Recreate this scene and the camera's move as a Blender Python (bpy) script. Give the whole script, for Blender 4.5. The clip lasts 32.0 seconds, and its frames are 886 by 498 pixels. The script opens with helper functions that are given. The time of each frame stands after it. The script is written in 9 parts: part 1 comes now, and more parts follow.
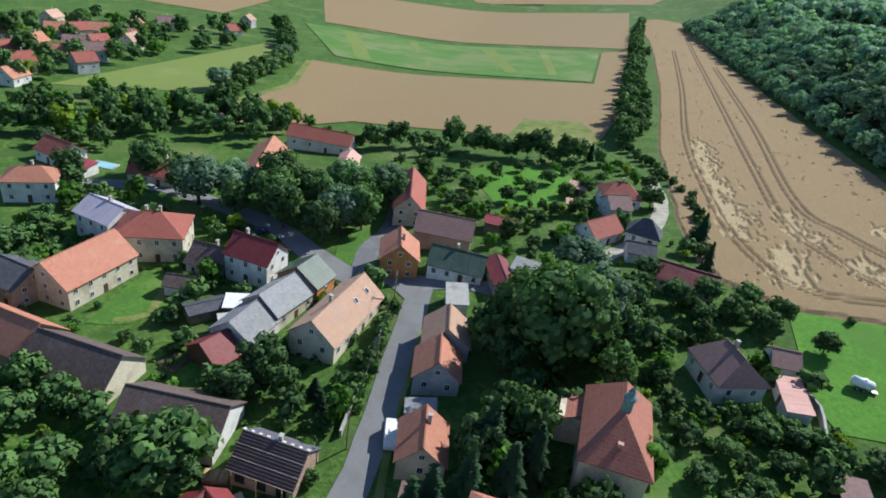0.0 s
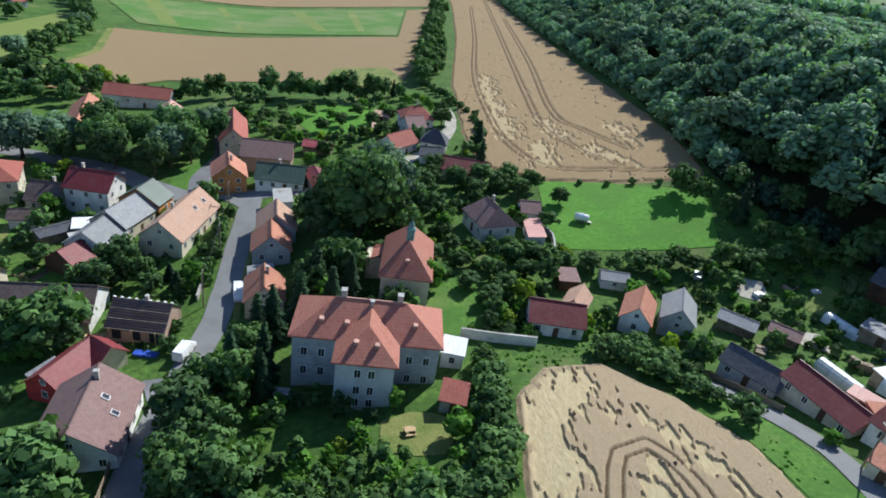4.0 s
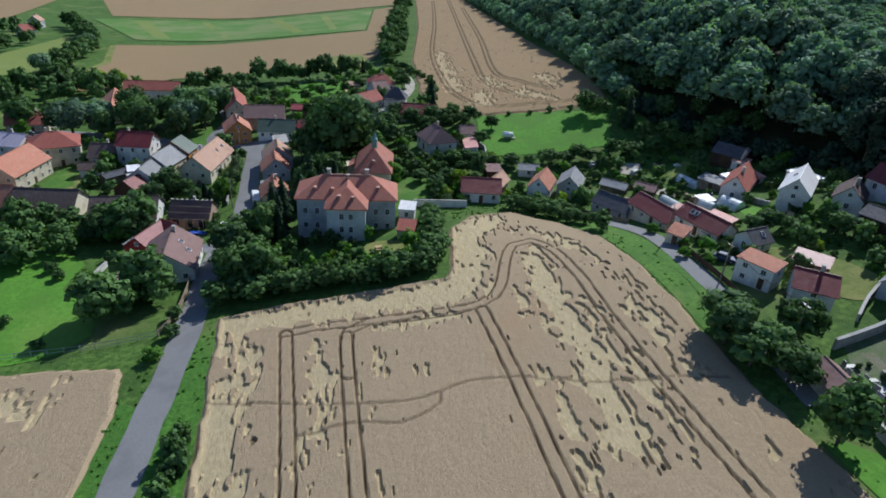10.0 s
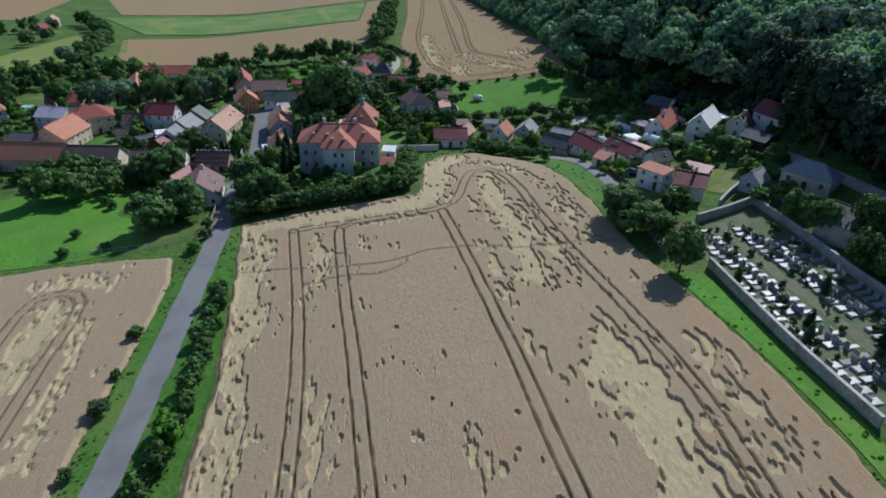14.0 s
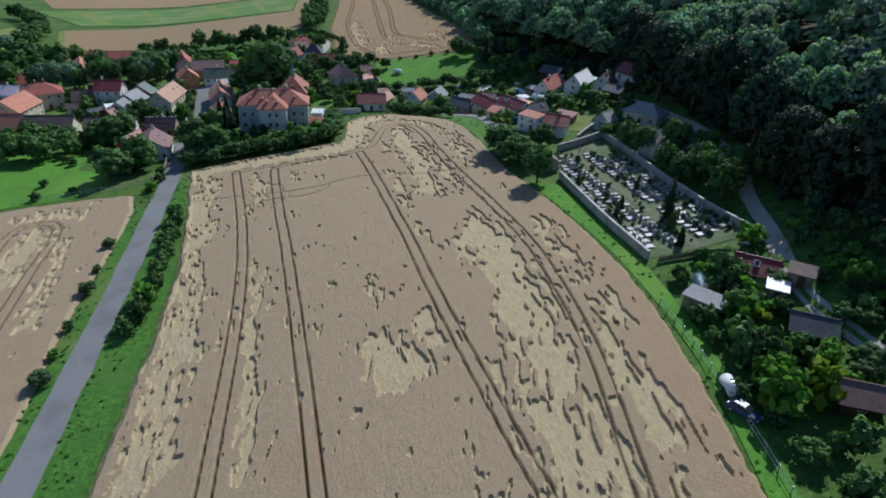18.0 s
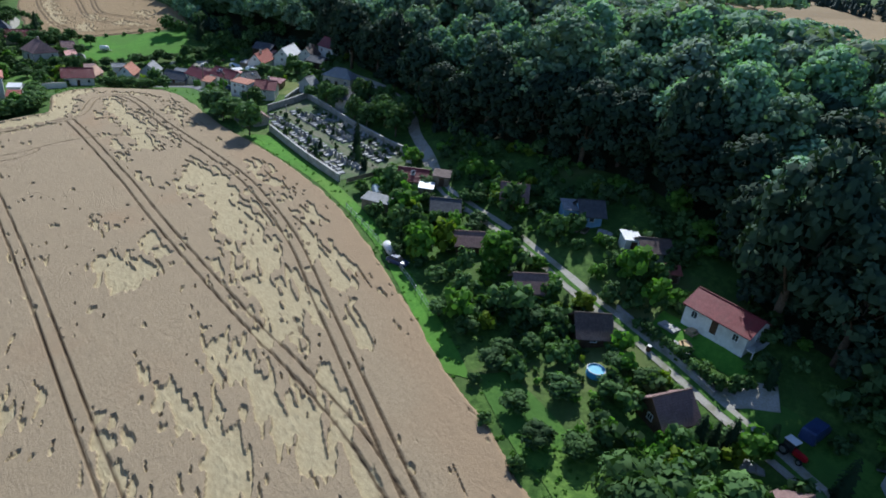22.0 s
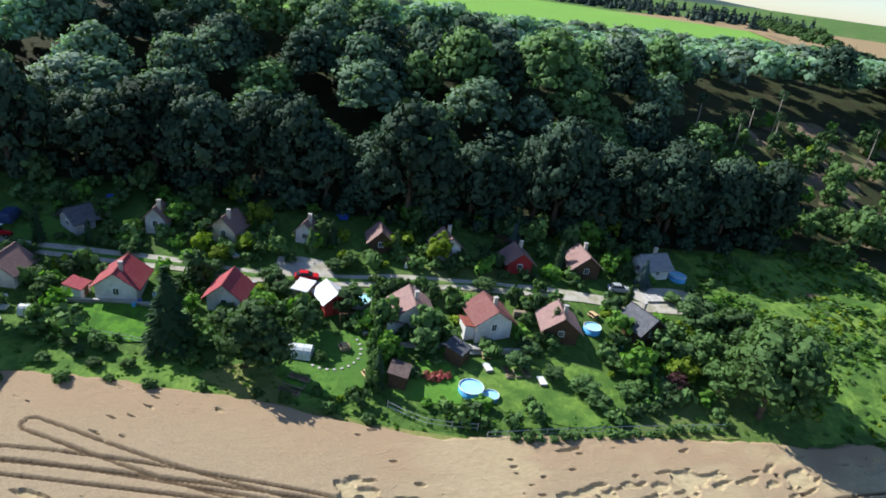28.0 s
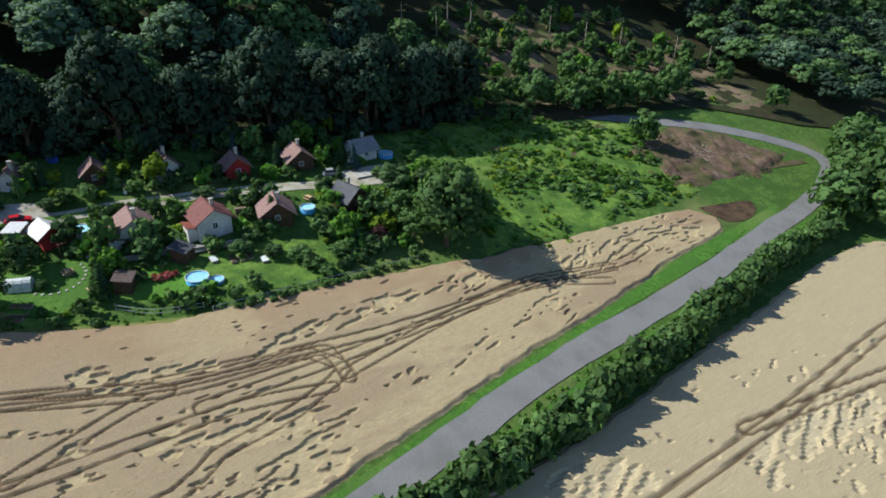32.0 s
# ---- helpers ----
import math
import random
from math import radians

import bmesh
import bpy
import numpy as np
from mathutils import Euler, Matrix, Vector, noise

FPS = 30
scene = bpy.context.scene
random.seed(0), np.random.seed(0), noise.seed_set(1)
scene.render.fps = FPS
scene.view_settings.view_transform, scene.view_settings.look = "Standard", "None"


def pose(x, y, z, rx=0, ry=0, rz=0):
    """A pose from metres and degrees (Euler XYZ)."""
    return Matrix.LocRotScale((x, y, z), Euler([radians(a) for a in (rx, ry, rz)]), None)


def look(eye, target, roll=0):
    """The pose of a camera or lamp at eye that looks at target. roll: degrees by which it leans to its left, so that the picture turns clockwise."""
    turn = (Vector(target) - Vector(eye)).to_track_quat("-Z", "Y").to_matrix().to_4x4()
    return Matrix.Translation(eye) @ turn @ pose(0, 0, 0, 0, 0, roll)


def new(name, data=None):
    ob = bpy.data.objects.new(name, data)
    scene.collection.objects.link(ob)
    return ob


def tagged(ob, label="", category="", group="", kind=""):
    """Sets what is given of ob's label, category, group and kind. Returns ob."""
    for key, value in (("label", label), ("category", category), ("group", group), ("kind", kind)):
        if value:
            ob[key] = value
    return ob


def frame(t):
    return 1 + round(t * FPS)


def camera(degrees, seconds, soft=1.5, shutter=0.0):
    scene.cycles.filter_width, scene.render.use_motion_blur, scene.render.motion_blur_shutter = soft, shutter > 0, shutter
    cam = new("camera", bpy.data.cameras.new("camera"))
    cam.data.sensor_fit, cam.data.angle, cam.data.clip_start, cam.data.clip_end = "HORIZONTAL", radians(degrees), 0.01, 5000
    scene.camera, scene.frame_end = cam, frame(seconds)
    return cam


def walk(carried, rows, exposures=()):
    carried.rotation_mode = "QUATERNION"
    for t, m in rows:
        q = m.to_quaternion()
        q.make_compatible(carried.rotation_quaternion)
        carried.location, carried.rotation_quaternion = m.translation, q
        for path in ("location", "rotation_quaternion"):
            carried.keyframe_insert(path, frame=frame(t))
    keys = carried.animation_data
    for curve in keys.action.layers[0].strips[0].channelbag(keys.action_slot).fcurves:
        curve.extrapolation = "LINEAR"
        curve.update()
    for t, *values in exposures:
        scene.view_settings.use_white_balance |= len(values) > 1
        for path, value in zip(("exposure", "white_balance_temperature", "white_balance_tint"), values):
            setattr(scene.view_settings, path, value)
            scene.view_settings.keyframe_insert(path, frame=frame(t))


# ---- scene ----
cam = camera(71.8, 32.0, 1.8)
METRES, EYE, TILT, LEAN, TURN = 280.4, 60.0, -1.516, -6.663, 8.688
ROWS = [
    (0.0, 0.0, 0.0, 0.0, 0.7, -26.35, -1.42),
    (0.5, 0.0051, -0.0175, -0.0008, -3.58, -26.65, -2.01),
    (1.0, 0.0075, -0.0343, -0.0018, -7.67, -26.9, -2.58),
    (1.5, 0.0092, -0.0503, -0.0027, -8.59, -27.23, -2.35),
    (2.0, 0.0108, -0.0654, -0.0034, -9.05, -27.66, -1.91),
    (2.5, 0.012, -0.08, -0.0043, -10.06, -28.0, -1.62),
    (3.0, 0.0128, -0.0949, -0.0049, -12.53, -28.28, -1.72),
    (3.5, 0.0119, -0.1102, -0.0058, -14.49, -28.46, -1.76),
    (5.5, 0.0064, -0.1749, -0.0091, -16.74, -28.52, -0.22),
    (6.0, 0.0043, -0.1917, -0.0093, -17.09, -28.6, 0.38),
    (6.5, 0.0021, -0.2087, -0.0102, -17.28, -28.55, 0.91),
    (7.0, 0.0, -0.2256, -0.0107, -17.4, -28.49, 1.3),
    (7.5, -0.0021, -0.2421, -0.0111, -17.57, -28.43, 1.69),
    (8.0, -0.0034, -0.2582, -0.0117, -17.71, -28.34, 2.14),
    (8.5, -0.0052, -0.2738, -0.0118, -17.84, -28.28, 2.5),
    (9.0, -0.0067, -0.2893, -0.0121, -17.95, -28.23, 2.79),
    (9.5, -0.0083, -0.3046, -0.013, -18.09, -28.22, 3.25),
    (10.0, -0.0108, -0.3201, -0.0136, -18.21, -28.2, 3.49),
    (10.5, -0.0123, -0.3361, -0.0137, -18.23, -28.28, 3.68),
    (11.0, -0.0146, -0.3526, -0.0146, -18.31, -28.28, 3.96),
    (11.5, -0.0166, -0.37, -0.0147, -18.36, -28.32, 4.14),
    (12.0, -0.0191, -0.387, -0.016, -18.44, -28.32, 4.27),
    (12.5, -0.0211, -0.4046, -0.016, -18.48, -28.42, 4.37),
    (13.0, -0.0233, -0.4221, -0.0168, -18.6, -28.44, 4.65),
    (13.5, -0.0253, -0.4397, -0.0168, -18.57, -28.5, 4.79),
    (14.0, -0.0279, -0.4574, -0.0172, -18.66, -28.54, 4.97),
    (14.5, -0.0302, -0.4751, -0.0177, -18.65, -28.59, 5.15),
    (16.5, -0.0389, -0.5452, -0.0201, -20.94, -28.92, 5.1),
    (17.0, -0.0409, -0.5612, -0.0206, -22.04, -29.02, 4.95),
    (17.5, -0.0424, -0.576, -0.0209, -22.93, -29.12, 4.84),
    (18.0, -0.0441, -0.5899, -0.0212, -23.93, -29.23, 4.66),
    (18.5, -0.0459, -0.6037, -0.0217, -25.64, -29.41, 4.39),
    (19.0, -0.0485, -0.6176, -0.0219, -27.86, -29.64, 3.79),
    (19.5, -0.0514, -0.6315, -0.0221, -30.58, -29.84, 3.09),
    (20.0, -0.0553, -0.6453, -0.0219, -33.36, -30.07, 2.41),
    (20.5, -0.0602, -0.6587, -0.022, -35.91, -30.19, 1.82),
    (21.0, -0.0653, -0.6726, -0.022, -38.34, -30.34, 1.26),
    (21.5, -0.0715, -0.6867, -0.0216, -41.78, -30.5, 0.6),
    (22.0, -0.0782, -0.7008, -0.0212, -46.68, -30.61, -0.61),
    (22.5, -0.0864, -0.7144, -0.0205, -51.9, -30.55, -1.93),
    (23.0, -0.0951, -0.7274, -0.0197, -56.99, -30.41, -3.06),
    (23.5, -0.1049, -0.7392, -0.0188, -62.24, -30.11, -4.15),
    (24.0, -0.1151, -0.7498, -0.0176, -67.43, -29.72, -5.06),
    (24.5, -0.1257, -0.7593, -0.0168, -72.51, -29.22, -5.73),
    (25.0, -0.1372, -0.7676, -0.0155, -77.72, -28.82, -6.3),
    (25.5, -0.1503, -0.7751, -0.0146, -83.4, -28.49, -6.87),
    (26.0, -0.1646, -0.7813, -0.0135, -89.04, -29.09, -7.28),
    (26.5, -0.1798, -0.7866, -0.012, -94.61, -29.84, -7.61),
    (28.5, -0.2421, -0.7924, -0.0041, -114.47, -31.81, -8.19),
    (29.0, -0.2557, -0.7927, -0.0024, -115.68, -32.42, -7.4),
    (29.5, -0.2682, -0.795, -0.0007, -117.63, -32.94, -6.77),
    (30.0, -0.2799, -0.7984, 0.0003, -123.25, -33.01, -7.28),
    (30.5, -0.291, -0.8013, 0.0013, -127.38, -33.28, -7.43),
    (31.0, -0.3021, -0.8062, 0.0024, -129.46, -33.74, -7.14),
    (31.5, -0.3127, -0.8129, 0.0031, -130.84, -34.18, -6.68),
    (32.0, -0.3227, -0.8213, 0.0036, -131.85, -34.63, -6.1),
]
walk(cam, [(t, pose(0, 0, EYE, TILT, LEAN, TURN) @ pose(METRES * x, METRES * y, METRES * z, 90 + pitch, roll, yaw)) for t, x, y, z, yaw, pitch, roll in ROWS],
     [(0.0, 0.46, 6150, 5), (3.0, 0.52, 6100, 5), (7.0, 0.36, 6080, 7), (9.0, 0.18, 6020, 8), (13.0, -0.05, 5850, 8), (19.0, 0.0, 5850, 7), (23.0, 0.4, 5850, 8), (26.0, 0.72, 5950, 11), (29.0, 0.86, 6450, 7), (32.0, 0.4, 6450, 5)])

# ---- daylight: clear sky and one sun from the north-east ----
SUN_EL, SUN_AZ = 41.0, 43.0
world = bpy.data.worlds.new("sky")
scene.world = world
world.use_nodes = True
wn = world.node_tree
wn.nodes.clear()
sky = wn.nodes.new("ShaderNodeTexSky")
sky.sky_type = "NISHITA"
sky.sun_disc = False
sky.sun_elevation, sky.sun_rotation = radians(SUN_EL), radians(SUN_AZ)
sky.dust_density, sky.air_density, sky.ozone_density = 0.25, 1.0, 1.4
wbg = wn.nodes.new("ShaderNodeBackground")
wbg.inputs["Strength"].default_value = 0.084
wout = wn.nodes.new("ShaderNodeOutputWorld")
clear = wn.nodes.new("ShaderNodeMix")
clear.data_type, clear.blend_type = "RGBA", "MULTIPLY"
clear.inputs[0].default_value = 1.0
clear.inputs[7].default_value = (0.92, 0.98, 1.13, 1.0)
wn.links.new(sky.outputs[0], clear.inputs[6])
wn.links.new(clear.outputs[2], wbg.inputs["Color"])
wn.links.new(wbg.outputs[0], wout.inputs["Surface"])
sun = new("sun", bpy.data.lights.new("sun", "SUN"))
sun.data.energy, sun.data.angle, sun.data.color = 4.5, radians(0.6), (1.0, 0.965, 0.91)
sun.matrix_world = look((300 * math.sin(radians(SUN_AZ)), 300 * math.cos(radians(SUN_AZ)), 300 * math.tan(radians(SUN_EL))), (0, 0, 0))


# ---- materials ----
def nodes_of(name, rough=0.85, metal=0.0):
    m = bpy.data.materials.new(name)
    m.use_nodes = True
    nt = m.node_tree
    b = nt.nodes["Principled BSDF"]
    b.inputs["Roughness"].default_value, b.inputs["Metallic"].default_value = rough, metal
    b.inputs["Specular IOR Level"].default_value = 0.3
    return m, nt, b


def noise_node(nt, vec, scale, detail=4.0, rough=0.6, stretch=None):
    if stretch:
        mp = nt.nodes.new("ShaderNodeMapping")
        mp.inputs["Scale"].default_value = stretch
        nt.links.new(vec, mp.inputs["Vector"])
        vec = mp.outputs[0]
    n = nt.nodes.new("ShaderNodeTexNoise")
    n.inputs["Scale"].default_value, n.inputs["Detail"].default_value, n.inputs["Roughness"].default_value = scale, detail, rough
    nt.links.new(vec, n.inputs["Vector"])
    return n.outputs["Fac"]


def ramp(nt, fac, lo, hi):
    r = nt.nodes.new("ShaderNodeMapRange")
    r.inputs["From Min"].default_value, r.inputs["From Max"].default_value = lo, hi
    r.interpolation_type = "SMOOTHSTEP"
    nt.links.new(fac, r.inputs["Value"])
    return r.outputs[0]


def mix(nt, fac, a, b, kind="MIX"):
    n = nt.nodes.new("ShaderNodeMix")
    n.data_type, n.blend_type = "RGBA", kind
    for value, socket in ((fac, n.inputs[0]), (a, n.inputs[6]), (b, n.inputs[7])):
        if isinstance(value, bpy.types.NodeSocket):
            nt.links.new(value, socket)
        elif isinstance(value, (int, float)):
            socket.default_value = value
        else:
            socket.default_value = (*value, 1.0)
    return n.outputs[2]


def bump(nt, b, fac, strength, distance=0.1):
    n = nt.nodes.new("ShaderNodeBump")
    n.inputs["Strength"].default_value, n.inputs["Distance"].default_value = strength, distance
    nt.links.new(fac, n.inputs["Height"])
    nt.links.new(n.outputs[0], b.inputs["Normal"])


def place(nt, kind):
    if kind == "world":
        return nt.nodes.new("ShaderNodeNewGeometry").outputs["Position"]
    return nt.nodes.new("ShaderNodeTexCoord").outputs["UV" if kind == "uv" else "Object"]


def shade_by(nt, colour, fac, lo, hi):
    """Multiplies a colour by lo..hi along fac."""
    r = nt.nodes.new("ShaderNodeMapRange")
    r.inputs["To Min"].default_value, r.inputs["To Max"].default_value = lo, hi
    nt.links.new(fac, r.inputs["Value"])
    return mix(nt, 1.0, colour, r.outputs[0], "MULTIPLY")


def rough_mat(name, a, b, c, fine=3.0, coarse=0.3, rough=0.85, relief=0.3, metal=0.0, where="object", vary=0.12, dist=0.05):
    """Two colours by a fine grain and a third by coarse stains."""
    m, nt, bs = nodes_of(name, rough, metal)
    v = place(nt, where)
    f = noise_node(nt, v, fine, 5)
    col = mix(nt, ramp(nt, f, 0.3, 0.7), a, b)
    col = mix(nt, ramp(nt, noise_node(nt, v, coarse, 4), 0.42, 0.72), col, c)
    if vary:
        info = nt.nodes.new("ShaderNodeObjectInfo")
        col = shade_by(nt, col, info.outputs["Random"], 1 - vary, 1 + vary)
    nt.links.new(col, bs.inputs["Base Color"])
    if relief:
        bump(nt, bs, f, relief, dist)
    return m


def tile_mat(name, a, b, grout, stain, width=0.24, row=0.34, rough=0.8, relief=0.6, metal=0.0, weather=0.45):
    """Courses of roof tiles or bricks laid out along the UV map, which is in metres."""
    m, nt, bs = nodes_of(name, rough, metal)
    v = place(nt, "uv")
    br = nt.nodes.new("ShaderNodeTexBrick")
    for key, value in (("Color1", (*a, 1)), ("Color2", (*b, 1)), ("Mortar", (*grout, 1)), ("Scale", 1.0), ("Mortar Size", 0.022), ("Mortar Smooth", 0.4), ("Bias", 0.0), ("Brick Width", width), ("Row Height", row)):
        br.inputs[key].default_value = value
    nt.links.new(v, br.inputs["Vector"])
    o = place(nt, "object")
    col = mix(nt, ramp(nt, noise_node(nt, o, 0.45, 5), 0.5, 0.78), br.outputs["Color"], stain)
    streak = ramp(nt, noise_node(nt, v, 1.0, 4, 0.6, (2.2, 0.35, 1)), 0.45, 0.8)
    sc = nt.nodes.new("ShaderNodeMath")
    sc.operation = "MULTIPLY"
    sc.inputs[1].default_value = weather
    nt.links.new(streak, sc.inputs[0])
    col = mix(nt, sc.outputs[0], col, tuple(0.55 * s for s in stain))
    info = nt.nodes.new("ShaderNodeObjectInfo")
    col = shade_by(nt, col, info.outputs["Random"], 0.88, 1.12)
    nt.links.new(col, bs.inputs["Base Color"])
    inv = nt.nodes.new("ShaderNodeMath")
    inv.operation = "SUBTRACT"
    inv.inputs[0].default_value = 1.0
    nt.links.new(br.outputs["Fac"], inv.inputs[1])
    bump(nt, bs, inv.outputs[0], relief, 0.04)
    return m


def leaf_mat(name, a, b, c, passing=0.2, gloss=0.75):
    """Leaves: tints that change leaf by leaf and crown by crown, with some light passing through."""
    m, nt, bs = nodes_of(name, gloss)
    g = nt.nodes.new("ShaderNodeNewGeometry")
    col = mix(nt, g.outputs["Random Per Island"], a, b)
    col = mix(nt, ramp(nt, noise_node(nt, g.outputs["Position"], 0.09, 3), 0.42, 0.66), col, c)
    info = nt.nodes.new("ShaderNodeObjectInfo")
    col = shade_by(nt, col, info.outputs["Random"], 0.72, 1.25)
    nt.links.new(col, bs.inputs["Base Color"])
    bs.inputs["Specular IOR Level"].default_value = 0.1
    tr = nt.nodes.new("ShaderNodeBsdfTranslucent")
    nt.links.new(mix(nt, 1.0, col, (1.2, 1.45, 0.65), "MULTIPLY"), tr.inputs["Color"])
    ms = nt.nodes.new("ShaderNodeMixShader")
    ms.inputs[0].default_value = passing
    nt.links.new(bs.outputs[0], ms.inputs[1])
    nt.links.new(tr.outputs[0], ms.inputs[2])
    nt.links.new(ms.outputs[0], nt.nodes["Material Output"].inputs["Surface"])
    return m


def grass_mat(name, a, b, c, dry, fine=2.2, patch=0.12, far=0.02, relief=0.8):
    m, nt, bs = nodes_of(name, 0.9)
    v = place(nt, "world")
    f = noise_node(nt, v, fine, 6, 0.7)
    col = mix(nt, ramp(nt, f, 0.3, 0.7), a, b)
    col = mix(nt, ramp(nt, noise_node(nt, v, patch, 5), 0.4, 0.65), col, c)
    col = mix(nt, ramp(nt, noise_node(nt, v, far, 4), 0.52, 0.75), col, dry)
    nt.links.new(col, bs.inputs["Base Color"])
    bs.inputs["Specular IOR Level"].default_value = 0.15
    bump(nt, bs, f, relief, 0.25)
    return m


def wheat_mat(name, stand, stand2, lodged, lodged2, rusty):
    """Ripe wheat; the mesh attribute 'lodged' tells where the straw lies flat, 'rut' where wheels pressed it to the
    soil and where shadow is put into the colour.
    """
    m, nt, bs = nodes_of(name, 0.9)
    v = place(nt, "world")
    fine = noise_node(nt, v, 3.5, 6, 0.75)
    rows = noise_node(nt, v, 1.0, 4, 0.6, (2.6, 0.22, 1.0))
    big = noise_node(nt, v, 0.035, 4)
    s = mix(nt, ramp(nt, fine, 0.28, 0.72), stand, stand2)
    s = mix(nt, ramp(nt, big, 0.55, 0.8), s, rusty)
    s = shade_by(nt, s, rows, 0.88, 1.1)
    straw = noise_node(nt, v, 1.0, 6, 0.7, (3.0, 0.9, 1.0))
    l = mix(nt, ramp(nt, straw, 0.3, 0.7), lodged, lodged2)
    at = nt.nodes.new("ShaderNodeAttribute")
    at.attribute_name = "lodged"
    ripe = nt.nodes.new("ShaderNodeAttribute")
    ripe.attribute_name = "ripe"
    s = mix(nt, ripe.outputs["Fac"], s, rusty)
    col = mix(nt, at.outputs["Fac"], s, l)
    ar = nt.nodes.new("ShaderNodeAttribute")
    ar.attribute_name = "rut"
    # soil tone, darkened to stand for the shadow in the ruts too
    col = mix(nt, ar.outputs["Fac"], col, (0.1, 0.07, 0.042))
    nt.links.new(col, bs.inputs["Base Color"])
    bs.inputs["Specular IOR Level"].default_value = 0.1
    ad = nt.nodes.new("ShaderNodeMath")
    ad.operation = "ADD"
    nt.links.new(fine, ad.inputs[0])
    nt.links.new(straw, ad.inputs[1])
    bump(nt, bs, ad.outputs[0], 0.7, 0.16)
    return m


def glass_mat(name):
    m, nt, bs = nodes_of(name, 0.08)
    v = place(nt, "object")
    col = mix(nt, noise_node(nt, v, 1.3, 2), (0.015, 0.018, 0.022), (0.05, 0.055, 0.06))
    nt.links.new(col, bs.inputs["Base Color"])
    bs.inputs["Specular IOR Level"].default_value = 0.6
    return m


GRASS = grass_mat("grass", (0.038, 0.085, 0.016), (0.115, 0.205, 0.042), (0.05, 0.105, 0.022), (0.17, 0.2, 0.07), 0.9, 0.16, 0.04, 1.0)
LAWN = grass_mat("lawn", (0.045, 0.12, 0.02), (0.12, 0.24, 0.04), (0.065, 0.15, 0.028), (0.16, 0.22, 0.06), 1.2, 0.15, 0.05, 0.5)
MEADOW = grass_mat("meadow", (0.065, 0.19, 0.022), (0.12, 0.29, 0.035), (0.085, 0.2, 0.028), (0.16, 0.26, 0.05), 1.0, 0.09, 0.03, 0.6)
VERGE = grass_mat("verge_grass", (0.04, 0.12, 0.018), (0.1, 0.23, 0.035), (0.06, 0.155, 0.025), (0.13, 0.2, 0.05), 1.1, 0.2, 0.05, 1.0)
DRYGRASS = grass_mat("dry_grass", (0.17, 0.2, 0.06), (0.24, 0.24, 0.08), (0.12, 0.17, 0.04), (0.3, 0.26, 0.11), 2.0, 0.2, 0.05)
WEEDS = grass_mat("weeds", (0.075, 0.15, 0.028), (0.165, 0.28, 0.05), (0.06, 0.13, 0.025), (0.22, 0.29, 0.075), 0.8, 0.25, 0.06, 1.0)
# litter tone darkened to hold the shade between the trees
FOREST_FLOOR_SHADED = grass_mat("shaded_forest_floor", (0.02, 0.035, 0.012), (0.045, 0.05, 0.02), (0.03, 0.03, 0.014), (0.06, 0.05, 0.03), 1.5, 0.3, 0.06)
CROP_GREEN = grass_mat("green_crop", (0.075, 0.17, 0.035), (0.11, 0.22, 0.045), (0.17, 0.22, 0.08), (0.26, 0.26, 0.13), 0.8, 0.03, 0.012)
CROP_BRIGHT = grass_mat("bright_crop", (0.13, 0.28, 0.035), (0.17, 0.33, 0.05), (0.14, 0.28, 0.045), (0.2, 0.32, 0.07), 0.8, 0.03, 0.012)
DRYMEADOW = grass_mat("pale_meadow", (0.15, 0.2, 0.05), (0.2, 0.25, 0.065), (0.17, 0.215, 0.06), (0.24, 0.26, 0.1), 1.5, 0.06, 0.02)
STUBBLE = grass_mat("stubble", (0.235, 0.165, 0.085), (0.31, 0.225, 0.12), (0.27, 0.19, 0.1), (0.26, 0.2, 0.1), 1.5, 0.05, 0.012)
SOIL = grass_mat("soil", (0.085, 0.052, 0.038), (0.19, 0.13, 0.095), (0.08, 0.085, 0.032), (0.27, 0.21, 0.16), 1.2, 0.2, 0.08, 1.0)
REDSOIL = grass_mat("rotting_straw", (0.07, 0.045, 0.028), (0.12, 0.08, 0.05), (0.05, 0.034, 0.022), (0.15, 0.1, 0.06), 2.0, 0.3, 0.1)
VEG = grass_mat("vegetable_leaves", (0.07, 0.2, 0.02), (0.13, 0.3, 0.03), (0.05, 0.14, 0.02), (0.15, 0.25, 0.05), 4.0, 0.5, 0.1, 1.0)
WHEAT = wheat_mat("wheat", (0.295, 0.224, 0.142), (0.39, 0.302, 0.194), (0.38, 0.305, 0.178), (0.49, 0.405, 0.246), (0.345, 0.24, 0.146))
WHEAT_FAR = wheat_mat("far_wheat", (0.26, 0.182, 0.098), (0.33, 0.236, 0.13), (0.36, 0.275, 0.155), (0.48, 0.38, 0.22), (0.3, 0.2, 0.115))
BARLEY = wheat_mat("barley", (0.4, 0.33, 0.205), (0.48, 0.4, 0.255), (0.45, 0.375, 0.235), (0.57, 0.49, 0.325), (0.42, 0.34, 0.21))
ASPHALT = rough_mat("asphalt", (0.175, 0.175, 0.178), (0.235, 0.236, 0.238), (0.165, 0.164, 0.163), 6, 0.18, 0.9, 0.2, where="world", vary=0)
PATCHED = rough_mat("patched_asphalt", (0.12, 0.12, 0.13), (0.19, 0.19, 0.2), (0.25, 0.25, 0.26), 5, 0.2, 0.9, 0.2, where="world", vary=0)
GRAVEL = rough_mat("gravel", (0.36, 0.33, 0.27), (0.5, 0.47, 0.41), (0.26, 0.25, 0.17), 5, 0.4, 0.95, 0.4, where="world", vary=0)
